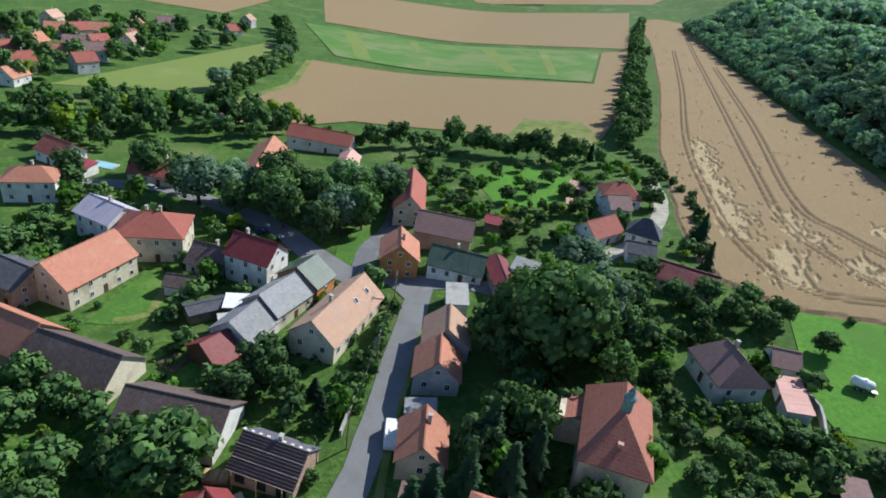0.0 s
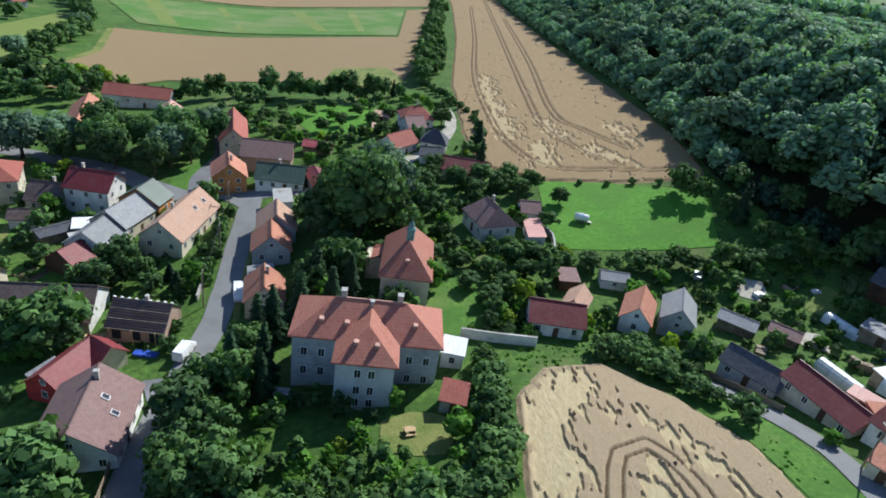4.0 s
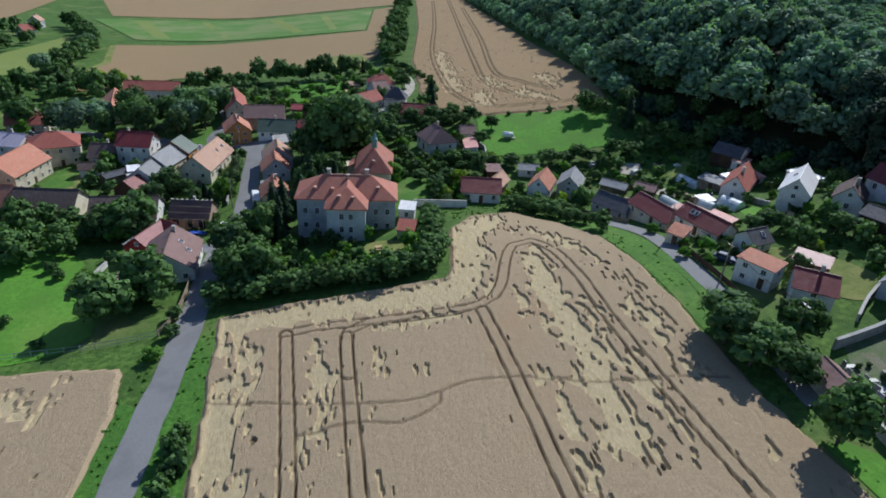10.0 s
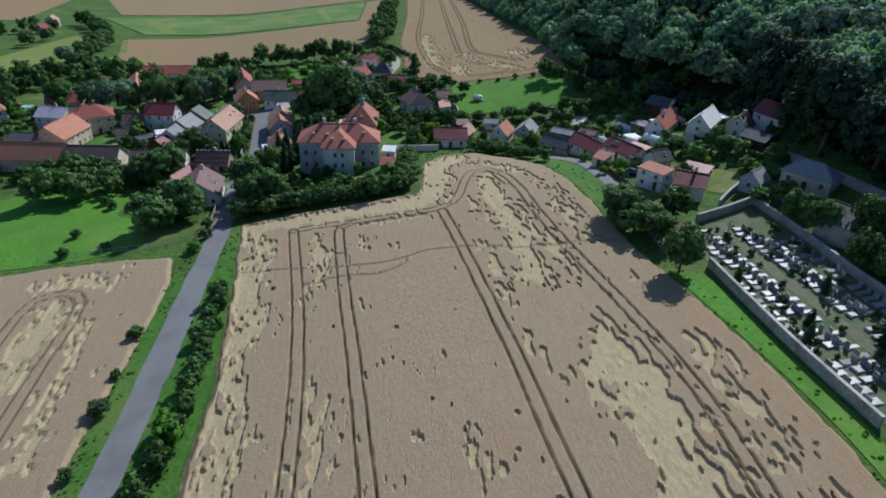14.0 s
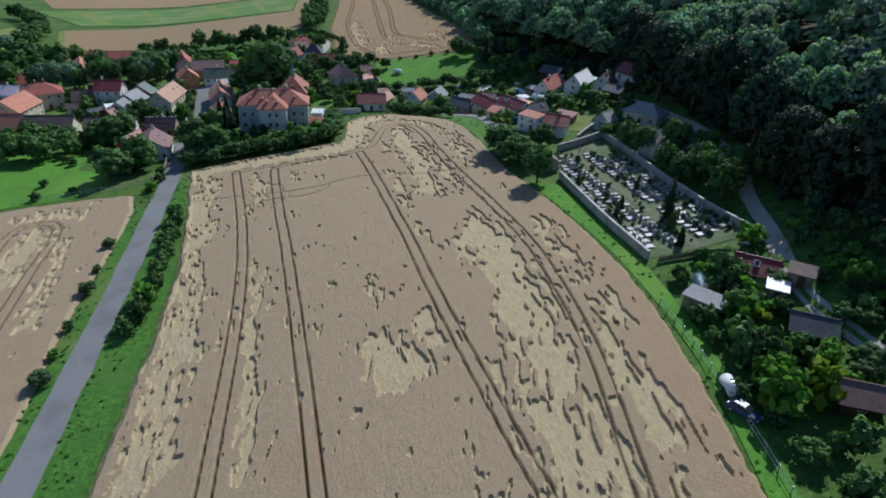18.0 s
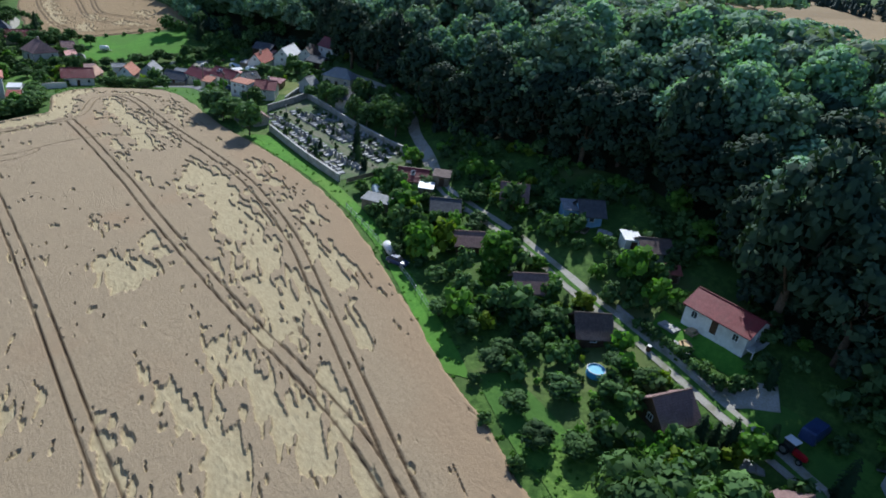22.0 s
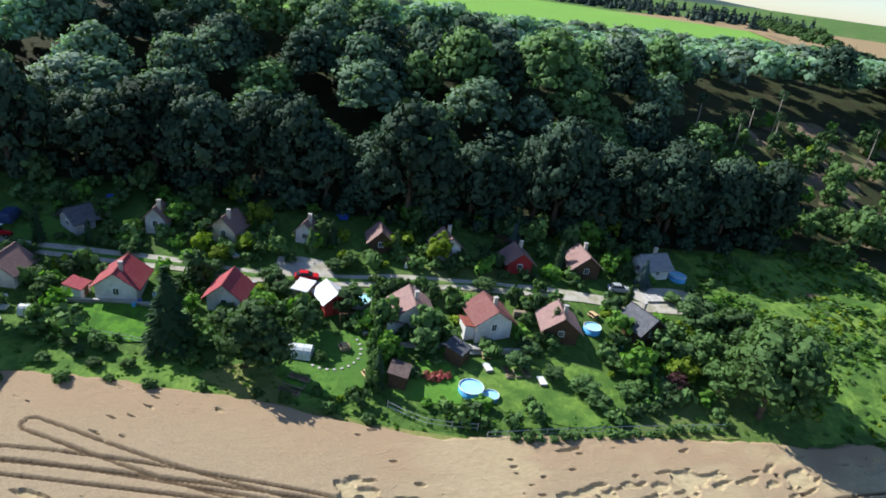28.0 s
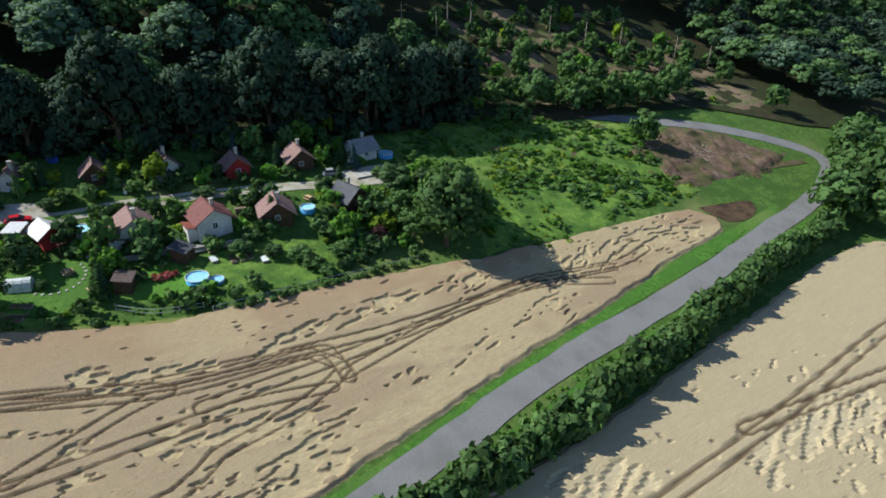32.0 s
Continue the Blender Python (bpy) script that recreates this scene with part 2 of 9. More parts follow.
CONCRETE = rough_mat("concrete", (0.36, 0.35, 0.33), (0.48, 0.47, 0.45), (0.24, 0.23, 0.21), 3, 0.4, 0.9, 0.25)
STONE = rough_mat("stone", (0.27, 0.25, 0.22), (0.42, 0.4, 0.36), (0.2, 0.19, 0.16), 2.2, 0.4, 0.9, 0.5)
WHITE = rough_mat("white_plaster", (0.66, 0.65, 0.62), (0.76, 0.75, 0.72), (0.5, 0.48, 0.44), 2, 0.35, 0.9, 0.15)
CREAM = rough_mat("cream_plaster", (0.56, 0.5, 0.37), (0.66, 0.59, 0.46), (0.42, 0.36, 0.27), 2, 0.35, 0.9, 0.15)
GREYPLASTER = rough_mat("grey_plaster", (0.42, 0.43, 0.44), (0.52, 0.53, 0.53), (0.3, 0.31, 0.32), 1.2, 0.22, 0.9, 0.2)
PALEGREY = rough_mat("pale_grey_plaster", (0.56, 0.58, 0.58), (0.66, 0.68, 0.67), (0.45, 0.46, 0.46), 1.2, 0.22, 0.9, 0.2)
ORANGEWALL = rough_mat("orange_plaster", (0.5, 0.2, 0.07), (0.6, 0.27, 0.11), (0.4, 0.17, 0.07), 2, 0.35, 0.9, 0.15)
BLUEWALL = rough_mat("blue_paint", (0.2, 0.36, 0.55), (0.28, 0.45, 0.62), (0.16, 0.3, 0.45), 3, 0.4, 0.7, 0.1)
REDWALL = rough_mat("red_boards", (0.4, 0.03, 0.035), (0.5, 0.05, 0.05), (0.3, 0.03, 0.03), 3, 0.4, 0.7, 0.15)
BRICK = tile_mat("brickwork", (0.36, 0.17, 0.1), (0.45, 0.24, 0.15), (0.5, 0.44, 0.38), (0.3, 0.2, 0.15), 0.25, 0.075, 0.9, 0.4)
WOODDARK = rough_mat("dark_boards", (0.06, 0.035, 0.02), (0.12, 0.07, 0.04), (0.045, 0.03, 0.02), 4, 0.5, 0.8, 0.3)
WOOD = rough_mat("weathered_boards", (0.2, 0.15, 0.1), (0.32, 0.26, 0.19), (0.13, 0.1, 0.07), 4, 0.5, 0.85, 0.3)
RAWWOOD = rough_mat("fresh_timber", (0.45, 0.3, 0.15), (0.58, 0.42, 0.24), (0.36, 0.25, 0.14), 3, 0.4, 0.8, 0.2)
BARK = rough_mat("bark", (0.07, 0.05, 0.035), (0.15, 0.115, 0.08), (0.05, 0.04, 0.03), 5, 0.8, 0.95, 0.6)
PALEBARK = rough_mat("pale_bark", (0.3, 0.26, 0.22), (0.42, 0.38, 0.33), (0.22, 0.18, 0.14), 4, 0.6, 0.95, 0.4)
TILE_ORANGE = tile_mat("orange_tiles", (0.43, 0.175, 0.115), (0.51, 0.23, 0.155), (0.3, 0.12, 0.07), (0.46, 0.25, 0.17))
TILE_RED = tile_mat("red_tiles", (0.32, 0.09, 0.072), (0.39, 0.125, 0.095), (0.2, 0.06, 0.04), (0.33, 0.14, 0.1))
# red tiles darkened: the shade on slopes turned from the sun, as colour
TILE_RED_SHADED = tile_mat("shaded_red_tiles", (0.2, 0.075, 0.07), (0.26, 0.105, 0.095), (0.13, 0.05, 0.045), (0.24, 0.12, 0.11))
# pale joints draw the grazing light along the tile rows as colour
TILE_MANOR = tile_mat("weathered_red_tiles_lit_rows", (0.35, 0.115, 0.08), (0.42, 0.165, 0.115), (0.5, 0.3, 0.235), (0.36, 0.17, 0.13), 0.42, 0.55, weather=0.25)
TILE_TAN = tile_mat("faded_tan_tiles", (0.5, 0.3, 0.21), (0.58, 0.37, 0.27), (0.28, 0.17, 0.12), (0.42, 0.3, 0.24))
TILE_BROWN = tile_mat("brown_tiles", (0.1, 0.07, 0.065), (0.16, 0.115, 0.105), (0.06, 0.045, 0.04), (0.17, 0.14, 0.13))
TILE_MAUVE = tile_mat("pinkish_brown_tiles", (0.24, 0.145, 0.135), (0.31, 0.195, 0.18), (0.16, 0.1, 0.09), (0.25, 0.18, 0.165))
TILE_GREY = tile_mat("grey_slates", (0.24, 0.25, 0.26), (0.32, 0.325, 0.335), (0.15, 0.15, 0.16), (0.3, 0.29, 0.27), 0.4, 0.4)
TILE_DARK = tile_mat("dark_slates", (0.07, 0.075, 0.09), (0.11, 0.115, 0.13), (0.04, 0.04, 0.05), (0.13, 0.125, 0.125), 0.4, 0.4)
SHEET_DKRED = tile_mat("dark_red_sheet", (0.19, 0.032, 0.036), (0.235, 0.047, 0.05), (0.11, 0.02, 0.02), (0.19, 0.065, 0.06), 0.5, 0.35, 0.5, 0.5)
SHEET_RED = tile_mat("bright_red_sheet", (0.3, 0.05, 0.065), (0.36, 0.075, 0.085), (0.2, 0.03, 0.035), (0.33, 0.1, 0.1), 0.5, 0.35, 0.5, 0.4)
SHEET_GREEN = tile_mat("green_sheet", (0.05, 0.085, 0.065), (0.07, 0.11, 0.085), (0.03, 0.05, 0.04), (0.1, 0.12, 0.1), 0.5, 3.0, 0.5, 0.4)
SHEET_WHITE = tile_mat("white_sheet", (0.7, 0.7, 0.72), (0.77, 0.77, 0.78), (0.5, 0.5, 0.52), (0.6, 0.59, 0.58), 0.5, 3.0, 0.45, 0.3)
SHEET_LILAC = tile_mat("lilac_sheet", (0.47, 0.42, 0.5), (0.54, 0.49, 0.57), (0.36, 0.32, 0.4), (0.5, 0.44, 0.48), 0.5, 3.0, 0.5, 0.3)
SHEET_PINK = tile_mat("pale_red_sheet", (0.55, 0.27, 0.23), (0.62, 0.34, 0.29), (0.4, 0.2, 0.17), (0.5, 0.33, 0.29), 0.5, 3.0, 0.6, 0.3)
LATH = tile_mat("roof_felt", (0.09, 0.09, 0.115), (0.12, 0.115, 0.14), (0.05, 0.05, 0.06), (0.15, 0.13, 0.14), 1.2, 0.8)
COPPER = rough_mat("copper_patina", (0.13, 0.25, 0.24), (0.2, 0.33, 0.3), (0.08, 0.13, 0.13), 4, 0.8, 0.6, 0.2, 0.3)
PAINTWHITE = rough_mat("white_paint", (0.72, 0.72, 0.72), (0.8, 0.8, 0.8), (0.62, 0.62, 0.6), 3, 0.6, 0.35, 0.0)
PAINTRED = rough_mat("red_paint", (0.5, 0.012, 0.02), (0.56, 0.02, 0.03), (0.4, 0.015, 0.02), 3, 0.6, 0.3, 0.0, vary=0)
PAINTBLUE = rough_mat("blue_car_paint", (0.03, 0.05, 0.13), (0.04, 0.07, 0.17), (0.03, 0.04, 0.1), 3, 0.6, 0.3, 0.0, vary=0)
PAINTGREY = rough_mat("grey_car_paint", (0.32, 0.34, 0.36), (0.38, 0.4, 0.42), (0.28, 0.29, 0.31), 3, 0.6, 0.3, 0.0, vary=0)
POOLBLUE = rough_mat("pool_liner", (0.08, 0.36, 0.7), (0.12, 0.44, 0.78), (0.07, 0.33, 0.6), 3, 0.6, 0.4, 0.0)
POOLWATER = rough_mat("pool_water", (0.3, 0.62, 0.78), (0.38, 0.7, 0.83), (0.27, 0.58, 0.72), 2, 0.6, 0.08, 0.15)
TARP = rough_mat("blue_tarpaulin", (0.03, 0.08, 0.35), (0.05, 0.12, 0.6), (0.03, 0.07, 0.28), 3, 0.5, 0.5, 0.3)
RUBBER = rough_mat("rubber", (0.02, 0.02, 0.02), (0.03, 0.03, 0.03), (0.015, 0.015, 0.015), 5, 1, 0.8, 0.1)
METALGREY = rough_mat("galvanised_metal", (0.36, 0.37, 0.38), (0.45, 0.46, 0.47), (0.3, 0.28, 0.26), 4, 0.8, 0.45, 0.05, 0.6)
GRANITE = rough_mat("polished_granite", (0.2, 0.2, 0.21), (0.33, 0.33, 0.34), (0.14, 0.14, 0.15), 8, 1.2, 0.35, 0.0, vary=0.5)
MARBLE = rough_mat("pale_marble", (0.22, 0.22, 0.22), (0.36, 0.36, 0.35), (0.16, 0.16, 0.155), 5, 0.9, 0.4, 0.0, vary=0.3)
GLASS = glass_mat("window_glass")
FOIL = rough_mat("greenhouse_foil", (0.55, 0.6, 0.6), (0.68, 0.72, 0.72), (0.45, 0.5, 0.5), 2, 0.6, 0.3, 0.1)
LEAF = leaf_mat("leaves", (0.055, 0.11, 0.035), (0.11, 0.195, 0.06), (0.085, 0.155, 0.055))
LEAF_DARK = leaf_mat("dark_leaves", (0.046, 0.095, 0.036), (0.095, 0.165, 0.062), (0.072, 0.125, 0.052), 0.26)
LEAF_BRIGHT = leaf_mat("bright_leaves", (0.07, 0.17, 0.03), (0.13, 0.26, 0.045), (0.1, 0.21, 0.035), 0.33)
LEAF_YELLOW = leaf_mat("yellow_green_leaves", (0.13, 0.2, 0.02), (0.22, 0.3, 0.035), (0.16, 0.24, 0.03), 0.35)
LEAF_RED = leaf_mat("red_flowers", (0.3, 0.05, 0.06), (0.42, 0.1, 0.12), (0.2, 0.1, 0.07), 0.2)
LEAF_PURPLE = leaf_mat("purple_leaves", (0.05, 0.02, 0.025), (0.09, 0.035, 0.04), (0.06, 0.03, 0.03), 0.2)
NEEDLE = leaf_mat("needles", (0.022, 0.055, 0.026), (0.045, 0.085, 0.038), (0.034, 0.068, 0.034), 0.12)
NEEDLE_BLUE = leaf_mat("blue_needles", (0.05, 0.09, 0.09), (0.09, 0.14, 0.135), (0.06, 0.1, 0.1), 0.12)
# wood leaf tints are shifted to blue, a veil of haze put into colour
WOOD_LEAF = leaf_mat("wood_leaves", (0.096, 0.166, 0.103), (0.194, 0.29, 0.181), (0.142, 0.228, 0.152), 0.26, 0.75)
# dark leaf tint; also puts the shade on the wood's front into colour
WOOD_DARK_SHADED = leaf_mat("dark_shaded_wood_leaves", (0.026, 0.05, 0.032), (0.051, 0.086, 0.055), (0.037, 0.067, 0.045), 0.1, 0.75)
WOOD_GREEN = leaf_mat("green_wood_leaves", (0.091, 0.175, 0.067), (0.175, 0.292, 0.11), (0.131, 0.233, 0.092), 0.2, 0.75)
# silvery trees, with the grey highlights on their leaves put into the colour
WOOD_SILVER_LIT = leaf_mat("silvery_lit_wood_leaves", (0.165, 0.232, 0.165), (0.3, 0.39, 0.297), (0.225, 0.3, 0.231), 0.24, 0.75)
# paler and bluer again: distance haze in the leaf colour
WOOD_HAZE = leaf_mat("hazed_wood_leaves", (0.127, 0.238, 0.15), (0.256, 0.399, 0.252), (0.195, 0.315, 0.224), 0.3, 0.75)
CLEARED = grass_mat("cleared_ground", (0.14, 0.095, 0.065), (0.24, 0.175, 0.125), (0.07, 0.12, 0.03), (0.2, 0.145, 0.1), 1.2, 0.16, 0.05, 1.0)
FAR_WOOD = leaf_mat("far_needles", (0.035, 0.06, 0.052), (0.055, 0.085, 0.072), (0.045, 0.075, 0.07), 0.1)


# ---- the lie of the land ----
def smooth(a, b, v):
    s = np.clip((v - a) / (b - a), 0, 1)
    return s * s * (3 - 2 * s)


def soft(v, k):
    return k * np.logaddexp(0, v / k)


def foot(y):
    """Where the wooded hillside begins."""
    return 104 - 14 * smooth(-215, -330, y) + 0.10 * np.maximum(0, y - 60) + 14 * np.exp(-((y - 38) / 34) ** 2)


def height(x, y):
    """A field ridge, the shallow valley of the village, the wooded slope and the plateau behind it."""
    x, y = np.asarray(x, float), np.asarray(y, float)
    b = -5 + 0.125 * (soft(x + 70, 12) - 70)
    b = b + 1.8 * np.exp(-((x - 28) / 38) ** 2 - ((y + 80) / 80) ** 2)
    b = b - (2.5 + 5.5 * smooth(25, 85, x)) * np.exp(-((y - 58) / 36) ** 2) * smooth(-75, -30, x)
    b = b - 0.032 * soft(y - 150, 25) * (1 - smooth(0, 600, y - 500) * 0.5)
    s = x - foot(y)
    b = b + 0.30 * soft(s, 8) - 0.425 * soft(s - 62, 14)
    far = smooth(850, 2400, np.hypot(x - 30, y + 60))
    edge = np.interp(y, [-370, -330, -305, -280, -250, -221, -190, -165, -130, -90], [10, 10, 14, 34, 52, 60, 70, 74, 76, 80])
    wide = np.interp(y, [-330, -305, -280], [50, 45, 26])
    b = b + 3.3 * smooth(0, 1, (x - edge) / wide) * smooth(-68, -100, y)
    return b * (1 - far) + far * np.where(x > 0, 70.0, 12.0)


def hz(x, y):
    return float(height(x, y))


# ---- mesh helpers ----
def mesh_from(name, verts, faces, mats=(), uvs=None, smoothed=False):
    me = bpy.data.meshes.new(name)
    me.from_pydata([tuple(map(float, v)) for v in verts], [], faces)
    for m in mats if isinstance(mats, (tuple, list)) else (mats,):
        me.materials.append(m)
    if uvs is not None:
        layer = me.uv_layers.new(name="UVMap")
        layer.data.foreach_set("uv", np.asarray(uvs, np.float32).ravel())
    if smoothed:
        me.polygons.foreach_set("use_smooth", [True] * len(me.polygons))
    me.update()
    return me


def part(name, me, parent=None, label="", at=None, kind=""):
    """Links a mesh as one object under a thing or a part."""
    ob = new(name, me)
    if parent is not None:
        ob.parent = parent
    if at is not None:
        ob.matrix_basis = at
    return tagged(ob, label, kind=kind)


def thing(name, label, category, x, y, turn=0.0, z=None, group="", kind=""):
    """An Empty at the base of a thing; its parts hang under it."""
    ob = new(name)
    ob.matrix_basis = pose(x, y, hz(x, y) if z is None else z, 0, 0, turn)
    return tagged(ob, label, category, group, kind)


def box_data(cx, cy, cz, sx, sy, sz, bevel=0.0):
    """A box, chamfered along its upright and upper edges if bevel is given."""
    bm = bmesh.new()
    bmesh.ops.create_cube(bm, size=1.0, matrix=Matrix.Translation((cx, cy, cz)) @ Matrix.Diagonal((sx, sy, sz, 1)))
    if bevel:
        bmesh.ops.bevel(bm, geom=bm.edges[:], offset=bevel, segments=1, affect="EDGES")
    return bm


def to_mesh(name, bm, mat, smoothed=False):
    me = bpy.data.meshes.new(name)
    bm.normal_update()
    bm.to_mesh(me)
    bm.free()
    me.materials.append(mat)
    if smoothed:
        me.polygons.foreach_set("use_smooth", [True] * len(me.polygons))
    return me


def box(name, cx, cy, cz, sx, sy, sz, mat, parent, bevel=0.02, label=""):
    return part(name, to_mesh(name, box_data(cx, cy, cz, sx, sy, sz, min(bevel, 0.3 * min(sx, sy, sz))), mat), parent, label)


def tube_data(points, radii, sides=8):
    """A tapered tube along points."""
    verts, faces = [], []
    pts = [Vector(p) for p in points]
    for i, p in enumerate(pts):
        d = (pts[min(i + 1, len(pts) - 1)] - pts[max(i - 1, 0)]).normalized()
        q = d.to_track_quat("Z", "Y")
        for k in range(sides):
            a = 2 * math.pi * k / sides
            verts.append(p + q @ Vector((radii[i] * math.cos(a), radii[i] * math.sin(a), 0)))
    for i in range(len(pts) - 1):
        for k in range(sides):
            j = (k + 1) % sides
            faces.append((i * sides + k, i * sides + j, (i + 1) * sides + j, (i + 1) * sides + k))
    faces.append(tuple(range(sides))[::-1])
    faces.append(tuple((len(pts) - 1) * sides + k for k in range(sides)))
    return verts, faces


def spline(points, step):
    """A smooth line through points, about every step metres."""
    p = [np.array(q, float) for q in points]
    p = [2 * p[0] - p[1]] + p + [2 * p[-1] - p[-2]]
    out = []
    for i in range(1, len(p) - 2):
        n = max(1, int(np.linalg.norm(p[i + 1] - p[i]) / step))
        for k in range(n):
            t = k / n
            out.append(0.5 * (2 * p[i] + (p[i + 1] - p[i - 1]) * t + (2 * p[i - 1] - 5 * p[i] + 4 * p[i + 1] - p[i + 2]) * t * t + (3 * p[i] - p[i - 1] - 3 * p[i + 1] + p[i + 2]) * t ** 3))
    out.append(p[-2])
    return np.array(out)


def vnoise(x, y, seed=0):
    """Smooth lattice noise, 0 to 1."""
    xi, yi = np.floor(x).astype(np.int64), np.floor(y).astype(np.int64)
    fx, fy = x - xi, y - yi
    fx, fy = fx * fx * (3 - 2 * fx), fy * fy * (3 - 2 * fy)

    def lattice(a, b):
        n = (a * 374761393 + b * 668265263 + seed * 974711) & 0xFFFFFFFF
        n = ((n ^ (n >> 13)) * 1274126177) & 0xFFFFFFFF
        return ((n ^ (n >> 16)) & 0xFFFF) / 65535.0

    return (lattice(xi, yi) * (1 - fx) + lattice(xi + 1, yi) * fx) * (1 - fy) + (lattice(xi, yi + 1) * (1 - fx) + lattice(xi + 1, yi + 1) * fx) * fy


def inside(px, py, poly):
    r = np.zeros(px.shape, bool)
    n = len(poly)
    for i in range(n):
        (x1, y1), (x2, y2) = poly[i], poly[(i + 1) % n]
        if y1 != y2:
            r ^= ((y1 > py) != (y2 > py)) & (px < (x2 - x1) * (py - y1) / (y2 - y1) + x1)
    return r


def far_from(px, py, line, closed=False):
    """Distance of points to a line of segments."""
    d = np.full(px.shape, 1e9)
    n = len(line)
    for i in range(n if closed else n - 1):
        (x1, y1), (x2, y2) = line[i], line[(i + 1) % n]
        dx, dy = x2 - x1, y2 - y1
        t = np.clip(((px - x1) * dx + (py - y1) * dy) / max(dx * dx + dy * dy, 1e-9), 0, 1)
        d = np.minimum(d, np.hypot(px - x1 - t * dx, py - y1 - t * dy))
    return d


def grid_mesh(name, xs, ys, z, keep, mat, attrs=(), smoothed=True):
    """A height field on a grid; keep marks the cells that stay."""
    nx, ny = len(xs), len(ys)
    gx, gy = np.meshgrid(xs, ys)
    idx = np.arange(nx * ny).reshape(ny, nx)
    quads = np.stack([idx[:-1, :-1], idx[:-1, 1:], idx[1:, 1:], idx[1:, :-1]], -1).reshape(-1, 4)[keep.ravel()]
    used, inv = np.unique(quads, return_inverse=True)
    co = np.stack([gx.ravel(), gy.ravel(), z.ravel()], 1)[used].astype(np.float32)
    quads = inv.reshape(-1, 4).astype(np.int32)
    me = bpy.data.meshes.new(name)
    me.vertices.add(len(co))
    me.vertices.foreach_set("co", co.ravel())
    me.loops.add(quads.size)
    me.loops.foreach_set("vertex_index", quads.ravel())
    me.polygons.add(len(quads))
    me.polygons.foreach_set("loop_start", np.arange(0, quads.size, 4, dtype=np.int32))
    me.polygons.foreach_set("use_smooth", np.full(len(quads), smoothed, bool))
    for key, values in attrs:
        at = me.attributes.new(key, "FLOAT", "POINT")
        at.data.foreach_set("value", values.ravel()[used].astype(np.float32))
    me.materials.append(mat)
    me.update()
    me.validate()
    return me


LAWNS, ROADSIDE = [], []


def sheet(name, poly, lift, mat, label, category, cell=3.0, edge=0.0, waves=0.0, curve=True):
    """A flat cover (lawn, yard, field) that follows the land inside an outline."""
    if category in ("lawn", "meadow", "vegetable bed", "verge", "yard") and name != "weed_meadow":
        LAWNS.append([tuple(p) for p in poly])
    line = [tuple(p) for p in spline(list(poly) + [poly[0]], max(cell, 2.0))[:-1]] if curve else list(poly)
    bm = bmesh.new()
    bm.faces.new([bm.verts.new((x, y, 0)) for x, y in line])
    bmesh.ops.triangulate(bm, faces=bm.faces[:])
    xs, ys = [p[0] for p in line], [p[1] for p in line]
    for k in range(int((max(xs) - min(xs)) / cell)):
        bmesh.ops.bisect_plane(bm, geom=bm.verts[:] + bm.edges[:] + bm.faces[:], plane_co=(min(xs) + (k + 1) * cell, 0, 0), plane_no=(1, 0, 0))
    for k in range(int((max(ys) - min(ys)) / cell)):
        bmesh.ops.bisect_plane(bm, geom=bm.verts[:] + bm.edges[:] + bm.faces[:], plane_co=(0, min(ys) + (k + 1) * cell, 0), plane_no=(0, 1, 0))
    for v in bm.verts:
        v.co.z = hz(v.co.x, v.co.y) + lift
    bmesh.ops.recalc_face_normals(bm, faces=bm.faces[:])
    me = to_mesh(name, bm, mat)
    if me.polygons and me.polygons[0].normal.z < 0:
        me.flip_normals()
    return tagged(new(name, me), label, category, kind="structure")


def ribbon(name, points, width, lift, mat, label, category, step=3.0, rag=0.25, seed=1):
    """A road or path along points, with slightly ragged edges."""
    line = spline(points, step)
    ROADSIDE.append(([tuple(p) for p in line], width / 2))
    d = np.gradient(line, axis=0)
    d /= np.linalg.norm(d, axis=1)[:, None]
    nrm = np.stack([-d[:, 1], d[:, 0]], 1)
    cols = [-0.5, -0.25, 0.0, 0.25, 0.5]
    s = np.arange(len(line)) * 0.7
    verts, faces = [], []
    for i, p in enumerate(line):
        for k, c in enumerate(cols):
            w = width * c + (rag * (vnoise(s[i:i + 1], np.array([k * 9.0]), seed)[0] - 0.5) * 2 if abs(c) == 0.5 else 0)
            q = p + nrm[i] * w
            verts.append((q[0], q[1], hz(*q) + lift + 0.06 * (0.25 - c * c)))
    n = len(cols)
    for i in range(len(line) - 1):
        for k in range(n - 1):
            faces.append((i * n + k + 1, i * n + k, (i + 1) * n + k, (i + 1) * n + k + 1))
    me = mesh_from(name, verts, faces, mat, smoothed=True)
    if me.polygons[0].normal.z < 0:
        me.flip_normals()
    return tagged(new(name, me), label, category, kind="structure")


# ---- ground, fields and roads ----
def spread(lo, hi, step, reach):
    """Grid lines: even between lo and hi, ever wider out to reach."""
    mid = list(np.arange(lo, hi + step, step))
    out, gap = [], step
    while (out[-1] if out else 0) < reach:
        gap *= 1.22
        out.append((out[-1] if out else 0) + gap)
    return np.array([lo - d for d in out[::-1]] + mid + [mid[-1] + d for d in out])


gxs, gys = spread(-170, 290, 4.0, 4200), spread(-480, 420, 4.0, 4200)
gmx, gmy = np.meshgrid(gxs, gys)
ground_me = grid_mesh("ground", gxs, gys, height(gmx, gmy) - 0.03, np.ones((len(gys) - 1, len(gxs) - 1), bool), GRASS)
tagged(new("ground", ground_me), "green grassland sloping gently up towards the woods", "ground", kind="structure")


